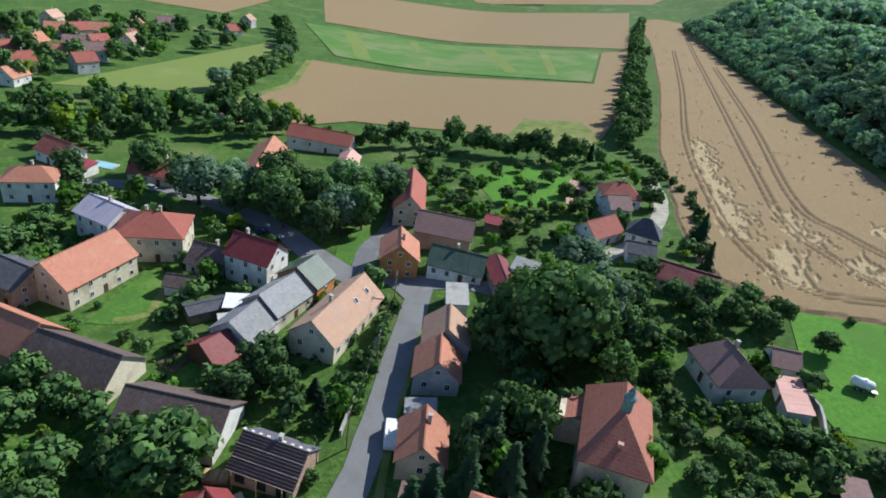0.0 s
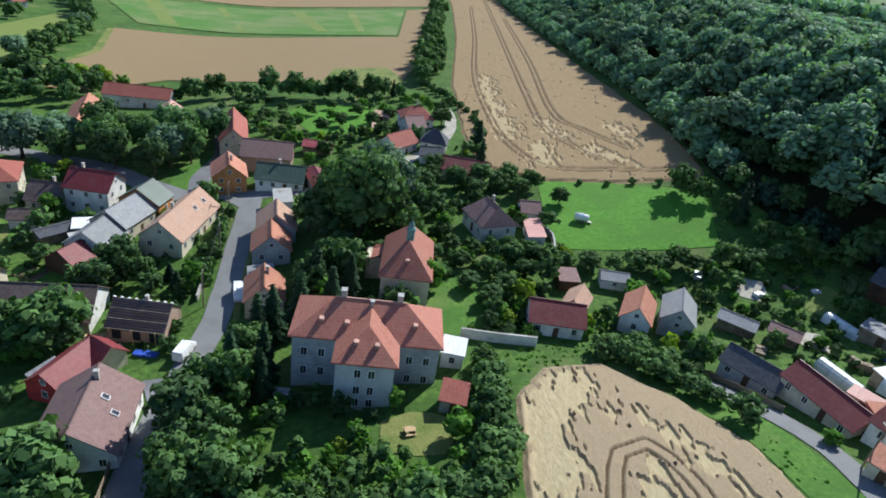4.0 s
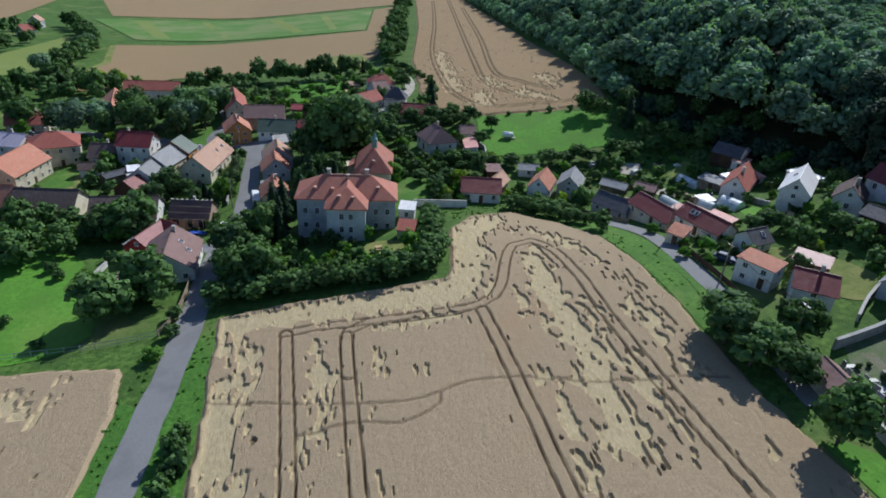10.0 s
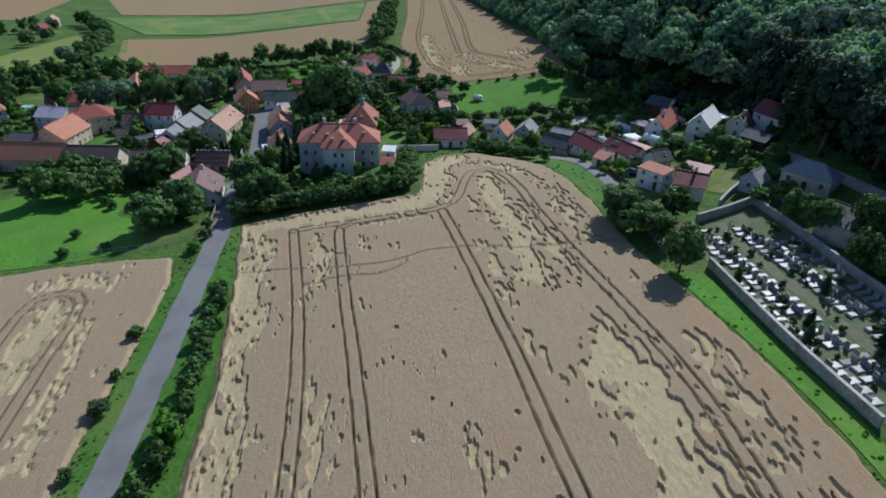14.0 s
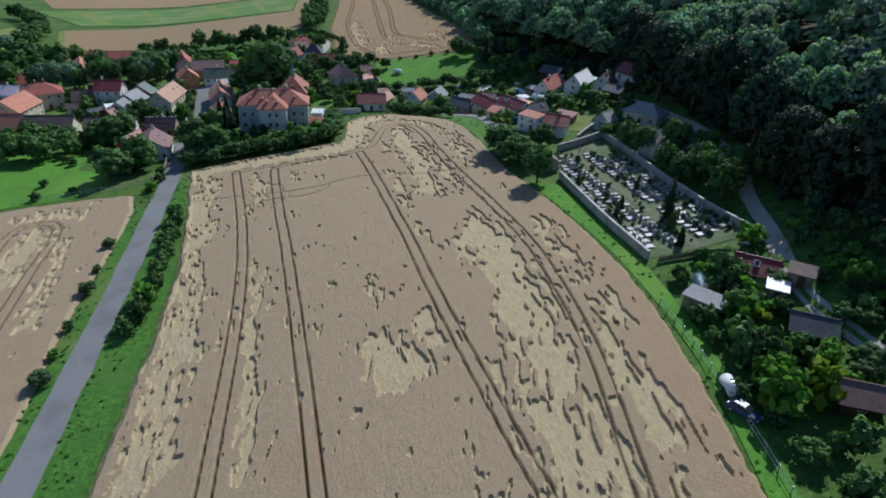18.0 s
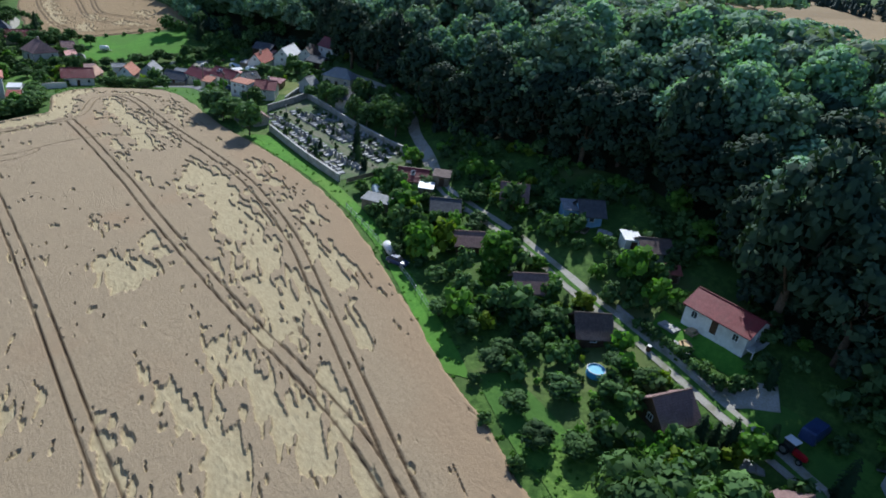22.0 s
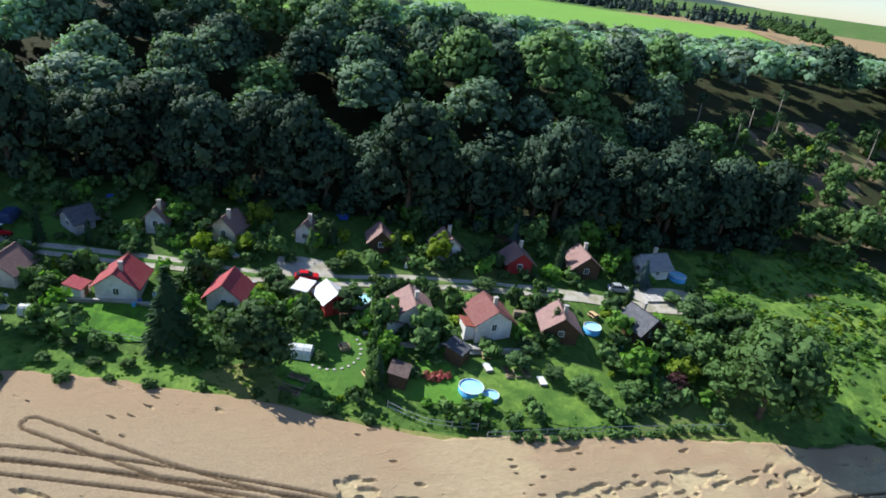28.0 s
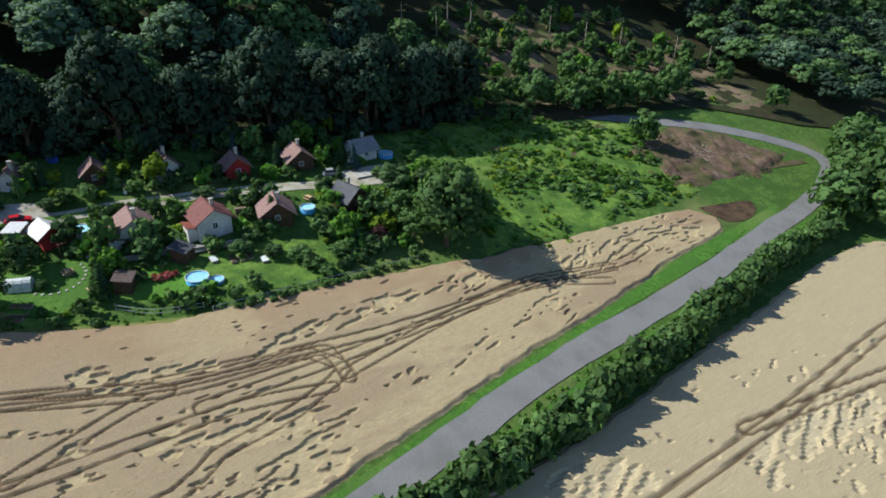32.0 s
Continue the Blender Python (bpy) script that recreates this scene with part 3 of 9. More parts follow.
def rough_patch(name, outline, amp, size, lift, mat, label, category, cell=0.8, seed=5):
    """Uneven ground heaped in hummocks inside an outline."""
    xs = np.arange(min(p[0] for p in outline) - 2, max(p[0] for p in outline) + 2, cell)
    ys = np.arange(min(p[1] for p in outline) - 2, max(p[1] for p in outline) + 2, cell)
    gx, gy = np.meshgrid(xs, ys)
    d = far_from(gx, gy, outline, True)
    d = np.where(inside(gx, gy, outline), d, -d) + 5.0 * (vnoise(gx / 5, gy / 5, seed) - 0.5) + 2.0 * (vnoise(gx / 1.7, gy / 1.7, seed + 4) - 0.5)
    n = 0.6 * vnoise(gx / size, gy / size, seed + 1) + 0.4 * vnoise(gx / size * 2.7, gy / size * 2.7, seed + 2)
    z = height(gx, gy) + lift + amp * smooth(0, 3, d) * np.maximum(0, n - 0.3) * 1.6 - 0.3 * (d < -0.5)
    keep = (d[:-1, :-1] > -0.8) & (d[1:, 1:] > -0.8)
    return tagged(new(name, grid_mesh(name, xs, ys, z, keep, mat)), label, category, kind="structure")


def wheat_field(name, outline, ruts, bands, cell, mat, label, crop=0.46, seed=3, gauge=1.0, wide=0.23, specks=1.0, trails=()):
    """Standing corn as a raised sheet, with wheel ruts pressed to the soil and lodged patches where the straw lies flat.
    ruts: lines that a tractor drove. bands: a line, its half width and how much of the straw is laid along it."""
    xs = np.arange(min(p[0] for p in outline) - 1, max(p[0] for p in outline) + 1.5, cell)
    ys = np.arange(min(p[1] for p in outline) - 1, max(p[1] for p in outline) + 1.5, cell * 1.5)
    gx, gy = np.meshgrid(xs, ys)
    line = [tuple(p) for p in spline(list(outline) + [outline[0]], 9.0)[:-1]]
    ragged = 0.5 * (vnoise(gx * 0.6, gy * 0.6, seed) - 0.5) + 0.9 * (vnoise(gx * 0.12, gy * 0.12, seed + 1) - 0.5)
    edge = far_from(gx, gy, line, True)
    edge = np.where(inside(gx, gy, line), edge, -edge) + ragged
    tall = smooth(0.0, 0.7, edge)

    def near(points, reach):
        x0, x1, y0, y1 = points[:, 0].min() - reach, points[:, 0].max() + reach, points[:, 1].min() - reach, points[:, 1].max() + reach
        ix, iy = np.where((xs > x0) & (xs < x1))[0], np.where((ys > y0) & (ys < y1))[0]
        return None if len(ix) < 2 or len(iy) < 2 else (slice(iy[0], iy[-1] + 1), slice(ix[0], ix[-1] + 1))

    want = np.zeros(gx.shape)
    for points, half, s in bands:
        pts = spline(points, 4.0) if len(points) > 1 else np.array([points[0], (points[0][0], points[0][1] + 0.5)], float)
        sl = near(pts, half * 2.2)
        if sl:
            d = far_from(gx[sl], gy[sl], [tuple(p) for p in pts])
            want[sl] = np.maximum(want[sl], 0.92 * s * np.exp(-((d / (half * 1.15)) ** 2)))
    # the wind laid the straw in fingers that run with the rows
    lean = np.interp(gy, [-340, -230, -150, -60, 40], [0.1, 0.3, 0.2, 0.02, 0.0])
    wx = gx - lean * (gy + 60) * (gy < -60) + 1.8 * (vnoise(gx * 0.2, gy * 0.1, seed + 7) - 0.5)
    wy = gy + 3.0 * vnoise(gx * 0.3, gy * 0.05, seed + 8)
    n1, n2, n3 = vnoise(wx / 1.1, wy / 4.4, seed + 2), vnoise(wx / 0.62, wy / 2.1, seed + 3), vnoise(wx / 4.5, wy / 11.0, seed + 4)
    f = 0.36 * n1 + 0.5 * n2 + 0.24 * n3 + 0.16 * vnoise(wx / 0.4, wy / 1.1, seed + 21) + want - 0.06
    lodged = smooth(0.86, 0.9, f)
    dots = 0.6 * vnoise(wx / 0.95 + 40, wy / 2.6, seed + 5) + 0.4 * vnoise(wx / 0.6, wy / 1.6, seed + 15)
    thin = vnoise(gx / 9.0, gy / 13.0, seed + 6)
    # small pits in the straw; their edge shadow is put into the colour
    shade_pockets = specks * smooth(0.915, 0.928, dots + 0.2 * (thin - 0.6) + 0.25 * np.minimum(want, 0.3)) * smooth(0.4, 1.5, edge)
    lodged = np.maximum(lodged, shade_pockets)
    lodged *= np.maximum(smooth(0.4, 1.5, edge), smooth(0.6, 0.75, want))
    rut = np.zeros(gx.shape)
    for r in ruts:
        pts = spline(r, 2.6)
        sl = near(pts, 3.0)
        if sl:
            wob = 0.08 * (vnoise(gx[sl] * 0.8, gy[sl] * 0.8, seed + 9) - 0.5)
            d = far_from(gx[sl], gy[sl], [tuple(p) for p in pts])
            rut[sl] = np.maximum(rut[sl], 1 - smooth(wide * 0.45, wide * 1.2, np.abs(d - gauge) + wob))
    for r in trails:
        pts = spline(r, 1.5)
        sl = near(pts, 2.0)
        if sl:
            d = far_from(gx[sl] + 0.5 * (vnoise(gx[sl] * 0.7, gy[sl] * 0.7, seed + 16) - 0.5), gy[sl], [tuple(p) for p in pts])
            rut[sl] = np.maximum(rut[sl], 0.5 * (1 - smooth(0.1, 0.34, d)))
    stems = crop * (0.9 + 0.08 * vnoise(gx / 0.9, gy / 0.9, seed + 11) + 0.04 * vnoise(gx / 0.4, gy / 0.5, seed + 17) + 0.1 * vnoise(gx / 6, gy / 6, seed + 12))
    flat = crop * (0.04 + 0.3 * vnoise(gx / 0.6, gy / 1.2, seed + 13) * vnoise(gx / 1.6, gy / 3.0, seed + 14))
    ripe = smooth(15, 3, edge + 5 * vnoise(gx / 7, gy / 7, seed + 18)) * smooth(-4, 12, gx - np.interp(gy, [-340, -230, -110, -60], [8, 18, 44, 52])) * smooth(-20, -60, gy) * 0.7 * (seed == 3)
    # the open southern end is swept over by the wind without lying flat
    swept = 0.75 * smooth(-215, -275, gy) * smooth(0.3, 0.62, 0.7 * vnoise(gx / 6, gy / 15, seed + 19) + 0.3 * vnoise(gx / 1.3, gy / 3.5, seed + 20)) * (seed == 3)
    h = (stems * (1 - 0.25 * swept) * (1 - lodged) + flat * lodged) * (1 - rut * 0.92) * tall
    z = height(gx, gy) + 0.03 + h - 0.1 * (tall <= 0)
    cellin = (edge[:-1, :-1] > -0.6) | (edge[1:, 1:] > -0.6) | (edge[:-1, 1:] > -0.6) | (edge[1:, :-1] > -0.6)
    # the rut colour also paints the shadow of the small pits
    me = grid_mesh(name, xs, ys, z, cellin, mat, (("lodged", np.maximum(lodged * (1 - 0.5 * shade_pockets), swept)), ("rut", np.maximum(rut ** 0.8, 0.75 * shade_pockets) * (edge > 0)), ("ripe", ripe)), False)
    # pressed wheel ruts are smooth, the standing and lodged straw is rough
    worn = np.maximum.reduce([rut[:-1, :-1], rut[1:, 1:], rut[:-1, 1:], rut[1:, :-1]])[cellin] > 0.01
    if len(worn) == len(me.polygons):
        me.polygons.foreach_set("use_smooth", worn)
    return tagged(new(name, me), label, "wheat field", kind="stuff")


MAIN_EDGE = [(-10.2, 7.8), (4, 9.2), (12, 9.2), (22, 9.5), (31.5, 10.4), (33.6, 15), (34.6, 22), (36.4, 34), (43, 41), (53.5, 43), (62.5, 33.5), (67.6, 22), (69, 7), (69, -8), (68.6, -18), (68, -31), (69.5, -46), (70.5, -64), (70.5, -85), (66, -111), (59, -138),
             (54, -158), (50, -177), (46.5, -205), (40, -229), (35, -241), (32, -252), (31, -270), (28.5, -292), (25.5, -306), (24, -322), (23.2, -344), (21, -365), (15.4, -369.5), (11.3, -366), (9.7, -351), (4.8, -324), (0, -293.5),
             (-6.5, -258), (-10, -225), (-13, -190), (-14.5, -150), (-13.5, -112), (-10, -80), (-7.5, -52), (-8, -36)]
WEST_RUTS = [
    [(2.2, -1.2), (3, -14), (3.8, -26), (4.4, -39), (4.6, -58), (3.6, -80), (0.5, -116), (-2, -150), (-2, -190), (1, -228), (1.5, -245), (5, -251), (7, -262), (11, -271), (15.5, -270.5), (17, -264), (19, -248), (25, -231), (33, -203), (38, -170)],
    [(12.2, -4.5), (12.3, -19), (12.7, -37), (13.2, -50), (13.8, -85), (14, -122), (14, -160), (12, -200), (11, -229), (11, -240), (11, -255), (8.5, -268)],
]
LOOP_RUT = [(2, -1), (7, -0.6), (13, -1.2), (25, -1.8), (35.6, -1.2), (40.5, 4), (44.2, 14), (47.6, 21), (52.2, 22.6), (55.2, 16), (55.9, 4), (55.6, -8), (55.8, -20), (56.4, -32), (57.8, -50), (58.6, -66), (58, -80), (55, -102), (50, -122), (44, -146), (39, -167), (33, -195), (27, -220), (21, -243), (17, -268), (15.4, -285), (15, -311), (12, -330)]
TRAILS = [[(-9, -15.4), (2.1, -18.8), (11.6, -21.4), (20.2, -23.1), (25.5, -22.3), (29.6, -21.1), (37.8, -22.1), (47.6, -25.2), (57.8, -26.7), (65.5, -28.5)], [(5, -26), (12.9, -25.5), (19.1, -27.2), (24.4, -24.9), (25.5, -22.3)]]
EAST_RUTS = [
    [(25, -1.8), (16, -1.6), (12.6, -3.4), (12.1, -8), (12.3, -15)],
    [(35.6, -3), (36.2, -16), (36.6, -34), (37, -57), (37, -81), (38, -113), (39.5, -135), (40, -150), (38, -168)],
    [(38, -201), (28, -221), (18, -247), (16, -268), (12, -271), (9, -271)],
    [(12, -229), (17, -243), (18, -248), (22, -240)],
    [(10, -271), (14, -292), (15.8, -312), (12.5, -332), (14, -342)],
    [(13, -251), (13.2, -270), (14, -289), (14.5, -311), (9, -326)],
]
ROADSIDE_BANDS = [([(-8, 2), (-5.5, -12), (-5.5, -38), (-5, -68), (-6, -90), (-6.5, -102), (-9, -114), (-10, -150), (-9, -190), (-7, -225), (-3, -262)], 3.4, 0.5), ([(-3, -4), (-2, -26)], 2.2, 0.36), ([(8, -58), (6.5, -81), (6, -104)], 1.5, 0.4), ([(7.5, -6), (8, -26)], 1.6, 0.4), ([(17, -10), (18, -18)], 1.2, 0.3)]
TOP_BANDS = [([(-7, 4.5), (0, 4.6), (11, 4.4), (23, 4.2), (32, 5)], 3.0, 0.85), ([(18, -3.6), (31, -3.4)], 1.2, 0.5), ([(34, 6), (37, 16), (40, 29), (46, 36)], 4.4, 0.66), ([(47, 31), (54, 29), (60, 18)], 2.8, 0.42), ([(51, 16), (49.6, 9), (47.5, 2), (49, -8), (49, -18), (47, -28), (47, -38)], 3.6, 0.55), ([(43, 3), (44, -8), (45, -18)], 1.6, 0.36), ([(41, -22), (41, -36), (39.5, -58)], 1.8, 0.36)]
EAST_BANDS = [([(61, 18), (62, -2), (60.5, -14), (62, -26)], 2.6, 0.38), ([(54, -4), (53.5, -24), (53, -36)], 2.0, 0.36), ([(50.5, -60), (50, -80), (48.5, -92), (47.5, -104), (45, -114), (42.5, -126)], 4.2, 0.62), ([(43, -62), (46, -74)], 2.0, 0.42), ([(64, -62), (63, -74), (62.5, -86), (62, -96)], 3.2, 0.45), ([(57, -98), (57.5, -110), (56, -120)], 2.4, 0.44), ([(52, -126), (50, -136)], 1.2, 0.4)]
MIDDLE_BANDS = [([(26, -91), (28, -98)], 4.2, 0.55), ([(28, -72), (29, -80)], 2.2, 0.34), ([(33, -86), (34, -93)], 2.0, 0.46), ([(20, -70)], 2.0, 0.2), ([(23, -17)], 1.4, 0.4), ([(17, -13)], 1.3, 0.42), ([(7, -21), (6, -30)], 2.0, 0.36), ([(22, -118), (22.5, -126)], 1.0, 0.5), ([(6, -108), (7, -122)], 2.2, 0.36), ([(40, -100), (39, -128)], 1.2, 0.32)]
LOWER_BANDS = [([(23, -128), (26, -140), (25, -148)], 2.6, 0.52), ([(33, -124), (34, -136), (35, -150)], 3.4, 0.55), ([(45, -124), (41, -142), (36, -160)], 2.0, 0.42), ([(16, -128), (15, -152), (12, -176)], 2.4, 0.36), ([(30, -160), (27, -178)], 2.6, 0.4), ([(6, -150), (4, -180), (4, -215)], 3.0, 0.42), ([(20, -180), (16, -200), (14, -222)], 2.6, 0.4), ([(33, -180), (27, -204)], 2.0, 0.34)]
SOUTH_BANDS = [([(26, -236), (22, -244), (20, -254)], 2.0, 0.36), ([(10, -246), (6, -254), (5, -262)], 2.4, 0.44), ([(5, -275), (5, -290), (7, -304), (10, -318)], 2.0, 0.3), ([(20, -262), (22, -285), (20, -302)], 2.2, 0.36), ([(16, -318), (17, -340), (14, -356)], 4.0, 0.46), ([(14, -236), (7, -236), (2, -230)], 2.0, 0.34), ([(24, -215), (18, -232)], 1.6, 0.38)]
wheat_field("wheat_field", MAIN_EDGE, WEST_RUTS + [LOOP_RUT] + EAST_RUTS, ROADSIDE_BANDS + TOP_BANDS + EAST_BANDS + MIDDLE_BANDS + LOWER_BANDS + SOUTH_BANDS, 0.22, WHEAT, "ripe wheat field with tractor ruts and patches of flattened straw", trails=TRAILS)

NORTH_EDGE = [(52, 227), (46, 150), (49.6, 123.4), (60.5, 114.9), (77, 112.4), (93.3, 111.5), (105.2, 110.3), (111.7, 149.6), (114.7, 199.5), (118, 260), (121, 301), (128, 400), (136, 505), (150, 620), (165, 720), (140, 800), (112, 760), (96, 560), (72, 360)]
wheat_field("wheat_field", NORTH_EDGE, [
    [(110, 535), (84, 360), (64, 240), (58, 165), (60, 134), (68, 122), (82, 120), (98, 118)], [(150, 720), (110, 430), (80, 215), (74, 160), (79, 136), (86, 124)], [(121, 446), (98, 280), (82, 180), (86, 155), (94, 135)]],
    [([(60, 150), (63, 190), (68, 240)], 4.0, 0.5), ([(74, 166), (76, 150)], 4.0, 0.46), ([(82, 136), (88, 128)], 4.0, 0.5), ([(96, 140), (97, 160)], 4.0, 0.4), ([(64, 128), (68, 140)], 4.0, 0.5)], 0.6, WHEAT_FAR, "distant ripe wheat field with wheel tracks below the wood", seed=21, wide=0.46, crop=0.5)
wheat_field("barley_field", [(-15, -268), (-16, -290), (-13.5, -312), (-11, -335), (-8, -365), (-8, -400), (-60, -420), (-130, -400), (-140, -290), (-60, -262)], [
    [(-28, -270), (-28, -299), (-27, -329), (-25, -362), (-24, -395)], [(-26, -318), (-31, -352), (-36, -385)]],
    [([(-21, -286), (-23, -298)], 2.4, 0.42), ([(-31, -318), (-34, -342)], 3.4, 0.42), ([(-38, -292), (-44, -310)], 4.0, 0.4)], 0.42, BARLEY, "pale ripe barley field beside the road hedge", seed=33, wide=0.32)
wheat_field("wheat_field", [(-24, -3), (-35, -0.5), (-58, 0), (-90, -4), (-120, -40), (-110, -140), (-60, -170), (-32, -150), (-27, -110), (-26, -80), (-25, -55), (-22.5, -30), (-22, -14)], [
    [(-38, -90), (-38, -42), (-37.5, -22), (-40, -14), (-46, -13), (-49, -20), (-48, -60), (-48, -100)]],
    [([(-34, -12), (-40, -8), (-48, -9)], 2.6, 0.5), ([(-42, -18), (-43, -40)], 3.4, 0.52), ([(-34, -24), (-33, -60)], 2.4, 0.4), ([(-52, -30), (-52, -60)], 3.0, 0.45)], 0.42, WHEAT, "ripe wheat field beyond the road with a curved tractor track", seed=44)

# far fields north of the village
sheet("stubble_field", [(-118, 210), (-109, 285), (-125, 352), (-40, 358), (37, 360), (52, 505), (74, 520), (62, 380), (46, 291), (32, 235), (20, 222), (-3, 233), (-66, 236), (-92, 210)], 0.25, STUBBLE, "brown ripe grain field north of the village", "field", 12.0, curve=False)
sheet("green_field", [(-183, 495), (51, 512), (36, 365), (-120, 378)], 0.35, CROP_GREEN, "green crop field in long pale strips", "field", 20.0, curve=False)
sheet("stubble_field", [(-175, 520), (-260, 760), (110, 860), (76, 535)], 0.3, STUBBLE, "far brown grain field behind the green crop", "field", 25.0, curve=False)
sheet("stubble_field", [(-700, 420), (-560, 1200), (-100, 1150), (-270, 700), (-240, 470)], 0.3, STUBBLE, "far brown grain field behind the houses", "field", 40.0, curve=False)
sheet("stubble_field", [(-90, 900), (150, 960), (420, 1700), (-300, 1700)], 0.3, STUBBLE, "brown grain field near the horizon", "field", 60.0, curve=False)
sheet("meadow", [(-182, 213), (-165, 386), (-132, 325), (-130, 244)], 0.12, DRYMEADOW, "bright mown meadow at the edge of the village", "meadow", 12.0, curve=False)
sheet("meadow", [(60, 114), (78, 112), (93, 108), (104, 104), (100, 95), (96, 82), (77, 82), (59, 82), (56.5, 88)], 0.1, MEADOW, "bright green mown meadow", "meadow", 6.0, curve=False)
sheet("rough_meadow", [(110, 98), (122, 88), (130, 79), (127, 72), (110, 75), (106, 86)], 0.1, WEEDS, "rough sunlit meadow between the trees", "meadow", 5.0)
sheet("dry_grass", [(-4, 228), (22, 212), (32, 234), (26, 262), (2, 262)], 0.3, DRYGRASS, "pale dry grass corner of the field", "field", 8.0, curve=False)
for _a, _b, _c, _d in ((-150, -138, -108, -98), (-96, -90, -62, -58), (-40, -30, -14, -6), (4, 10, 12, 17)):
    sheet("grass_strip", [(_a, 490), (_b, 491), (_d, 384), (_c, 384)], 0.42, DRYMEADOW, "pale unmown strip in the green crop field", "field", 20.0, curve=False)
sheet("dry_grass", [(-118, 212), (-109, 285), (-124, 350), (-128, 350), (-113, 285), (-122, 214)], 0.2, DRYGRASS, "dry grass balk beside the grain field", "field", 8.0, curve=False)
# the plateau behind the wooded hill
sheet("stubble_field", [(330, 330), (300, -54), (222, -120), (204, -170), (204, -212), (500, -226), (790, -244), (880, -60), (1150, 240), (800, 620)], 0.4, STUBBLE, "pale stubble field on the plateau behind the wood", "field", 20.0, curve=False)
sheet("green_field", [(204, -213), (198, -300), (190, -430), (260, -520), (380, -605), (620, -760), (740, -560), (790, -400), (850, -300), (790, -246), (500, -228)], 0.45, CROP_BRIGHT, "bright green field on the plateau behind the wood", "field", 20.0, curve=False)
sheet("stubble_field", [(262, -524), (380, -608), (620, -764), (700, -620), (900, -900), (600, -1200), (300, -900)], 0.4, STUBBLE, "pale field on the plateau further south", "field", 30.0, curve=False)

# lawns and yards in the village and gardens
sheet("lawn", [(-70, 82), (-62.3, 84.4), (-58.3, 96.4), (-62, 104), (-70, 100)], 0.07, LAWN, "mown lawn behind the farmhouse with a bent wheel track", "lawn")
sheet("lawn", [(-47.2, 71.8), (-35.7, 73.9), (-33.3, 82.6), (-41.2, 84.6), (-49, 77.6)], 0.07, LAWN, "bright mown garden lawn", "lawn")
sheet("lawn", [(16.2, 24.2), (24.3, 22.9), (26.5, 29.5), (20.4, 31.9), (16.2, 30.4)], 0.07, DRYGRASS, "half-dry lawn in front of the manor house", "lawn")
sheet("lawn", [(25.8, 49.3), (35.3, 53.9), (37.4, 66.5), (27.9, 70), (24.8, 60)], 0.07, LAWN, "garden lawn beside the manor house", "lawn")
sheet("lawn", [(-2, 158), (14, 160), (20, 186), (2, 194), (-12, 186)], 0.07, MEADOW, "sunny orchard grass", "lawn")
sheet("lawn", [(-32.3, 109), (-24.2, 113.1), (-22, 138), (-28, 146), (-36, 128)], 0.07, LAWN, "grass strip beside the village green", "lawn")
sheet("lawn", [(103.1, 59.6), (105.7, 55.4), (113, 61.4), (111.4, 65.7)], 0.07, DRYMEADOW, "sunlit rough lawn above the sheds", "lawn")
sheet("lawn", [(102.9, 26.4), (101.9, 17.8), (108.1, 24), (107.4, 28)], 0.07, MEADOW, "bright lawn below the retaining wall", "lawn")
sheet("lawn", [(112.6, 51.5), (115.2, 51), (117.6, 54.8), (115.5, 57)], 0.07, LAWN, "small lawn inside a concrete edging", "lawn")
sheet("gravel_yard", [(94.8, 48.6), (98.1, 44.4), (100.5, 51), (96.7, 53.3)], 0.09, GRAVEL, "pale gravel yard between the sheds", "yard", 3.0)
sheet("gravel_yard", [(91.8, 65.8), (96.3, 62.7), (99.8, 69.1), (95.7, 71.1)], 0.09, GRAVEL, "pale littered yard behind the sheds", "yard", 3.0)
sheet("gravel_yard", [(-20, 43.6), (-14.7, 44.1), (-14, 38.4), (-17.8, 38.4)], 0.1, PATCHED, "asphalt driveway beside the white house", "yard", 3.0)
sheet("lawn", [(-78, 3), (-36, 4), (-35, 20), (-44, 28), (-46, 44), (-78, 46)], 0.07, MEADOW, "lush sloping orchard meadow", "lawn", 5.0)
sheet("lawn", [(91.7, 7.4), (100.3, 1.6), (104, -12), (98, -17), (92, -10)], 0.07, DRYGRASS, "sunlit terraced garden grass", "lawn")
sheet("lawn", [(70, -42), (75.2, -45), (75, -66), (74.5, -86), (70, -112), (62, -140), (58, -150), (56, -147), (67, -112), (71.2, -85), (71.2, -64)], 0.07, MEADOW, "bright grass strip between field and cemetery wall", "lawn")
sheet("lawn", [(69.5, 34.5), (74.2, 25), (76.2, 11), (75.6, 0), (75, -10), (71.5, -20), (68.8, -18), (69.2, -8), (69.2, 7), (67.9, 22), (64.5, 31)], 0.07, LAWN, "grass verge between the field and the street", "lawn")
sheet("lawn", [(59, -150), (63, -152), (62, -164), (58, -172), (54, -166)], 0.07, LAWN, "narrow garden lawn", "lawn")
sheet("lawn", [(86.1, -159.1), (90.1, -158.6), (88.8, -173.4), (85.7, -175)], 0.07, MEADOW, "mown lawn in front of the bungalow", "lawn")
sheet("lawn", [(79.2, -176.4), (85.5, -179.1), (83.1, -196.7), (77, -194.3)], 0.07, LAWN, "grass beside the gravel lane", "lawn")
sheet("lawn", [(46, -228), (54, -230), (54, -243), (44, -246), (40, -238)], 0.07, LAWN, "mown garden lawn with stepping stones", "lawn")
sheet("lawn", [(40, -246), (47, -247), (46, -256), (38, -256)], 0.07, MEADOW, "mown lawn beside the pools", "lawn")
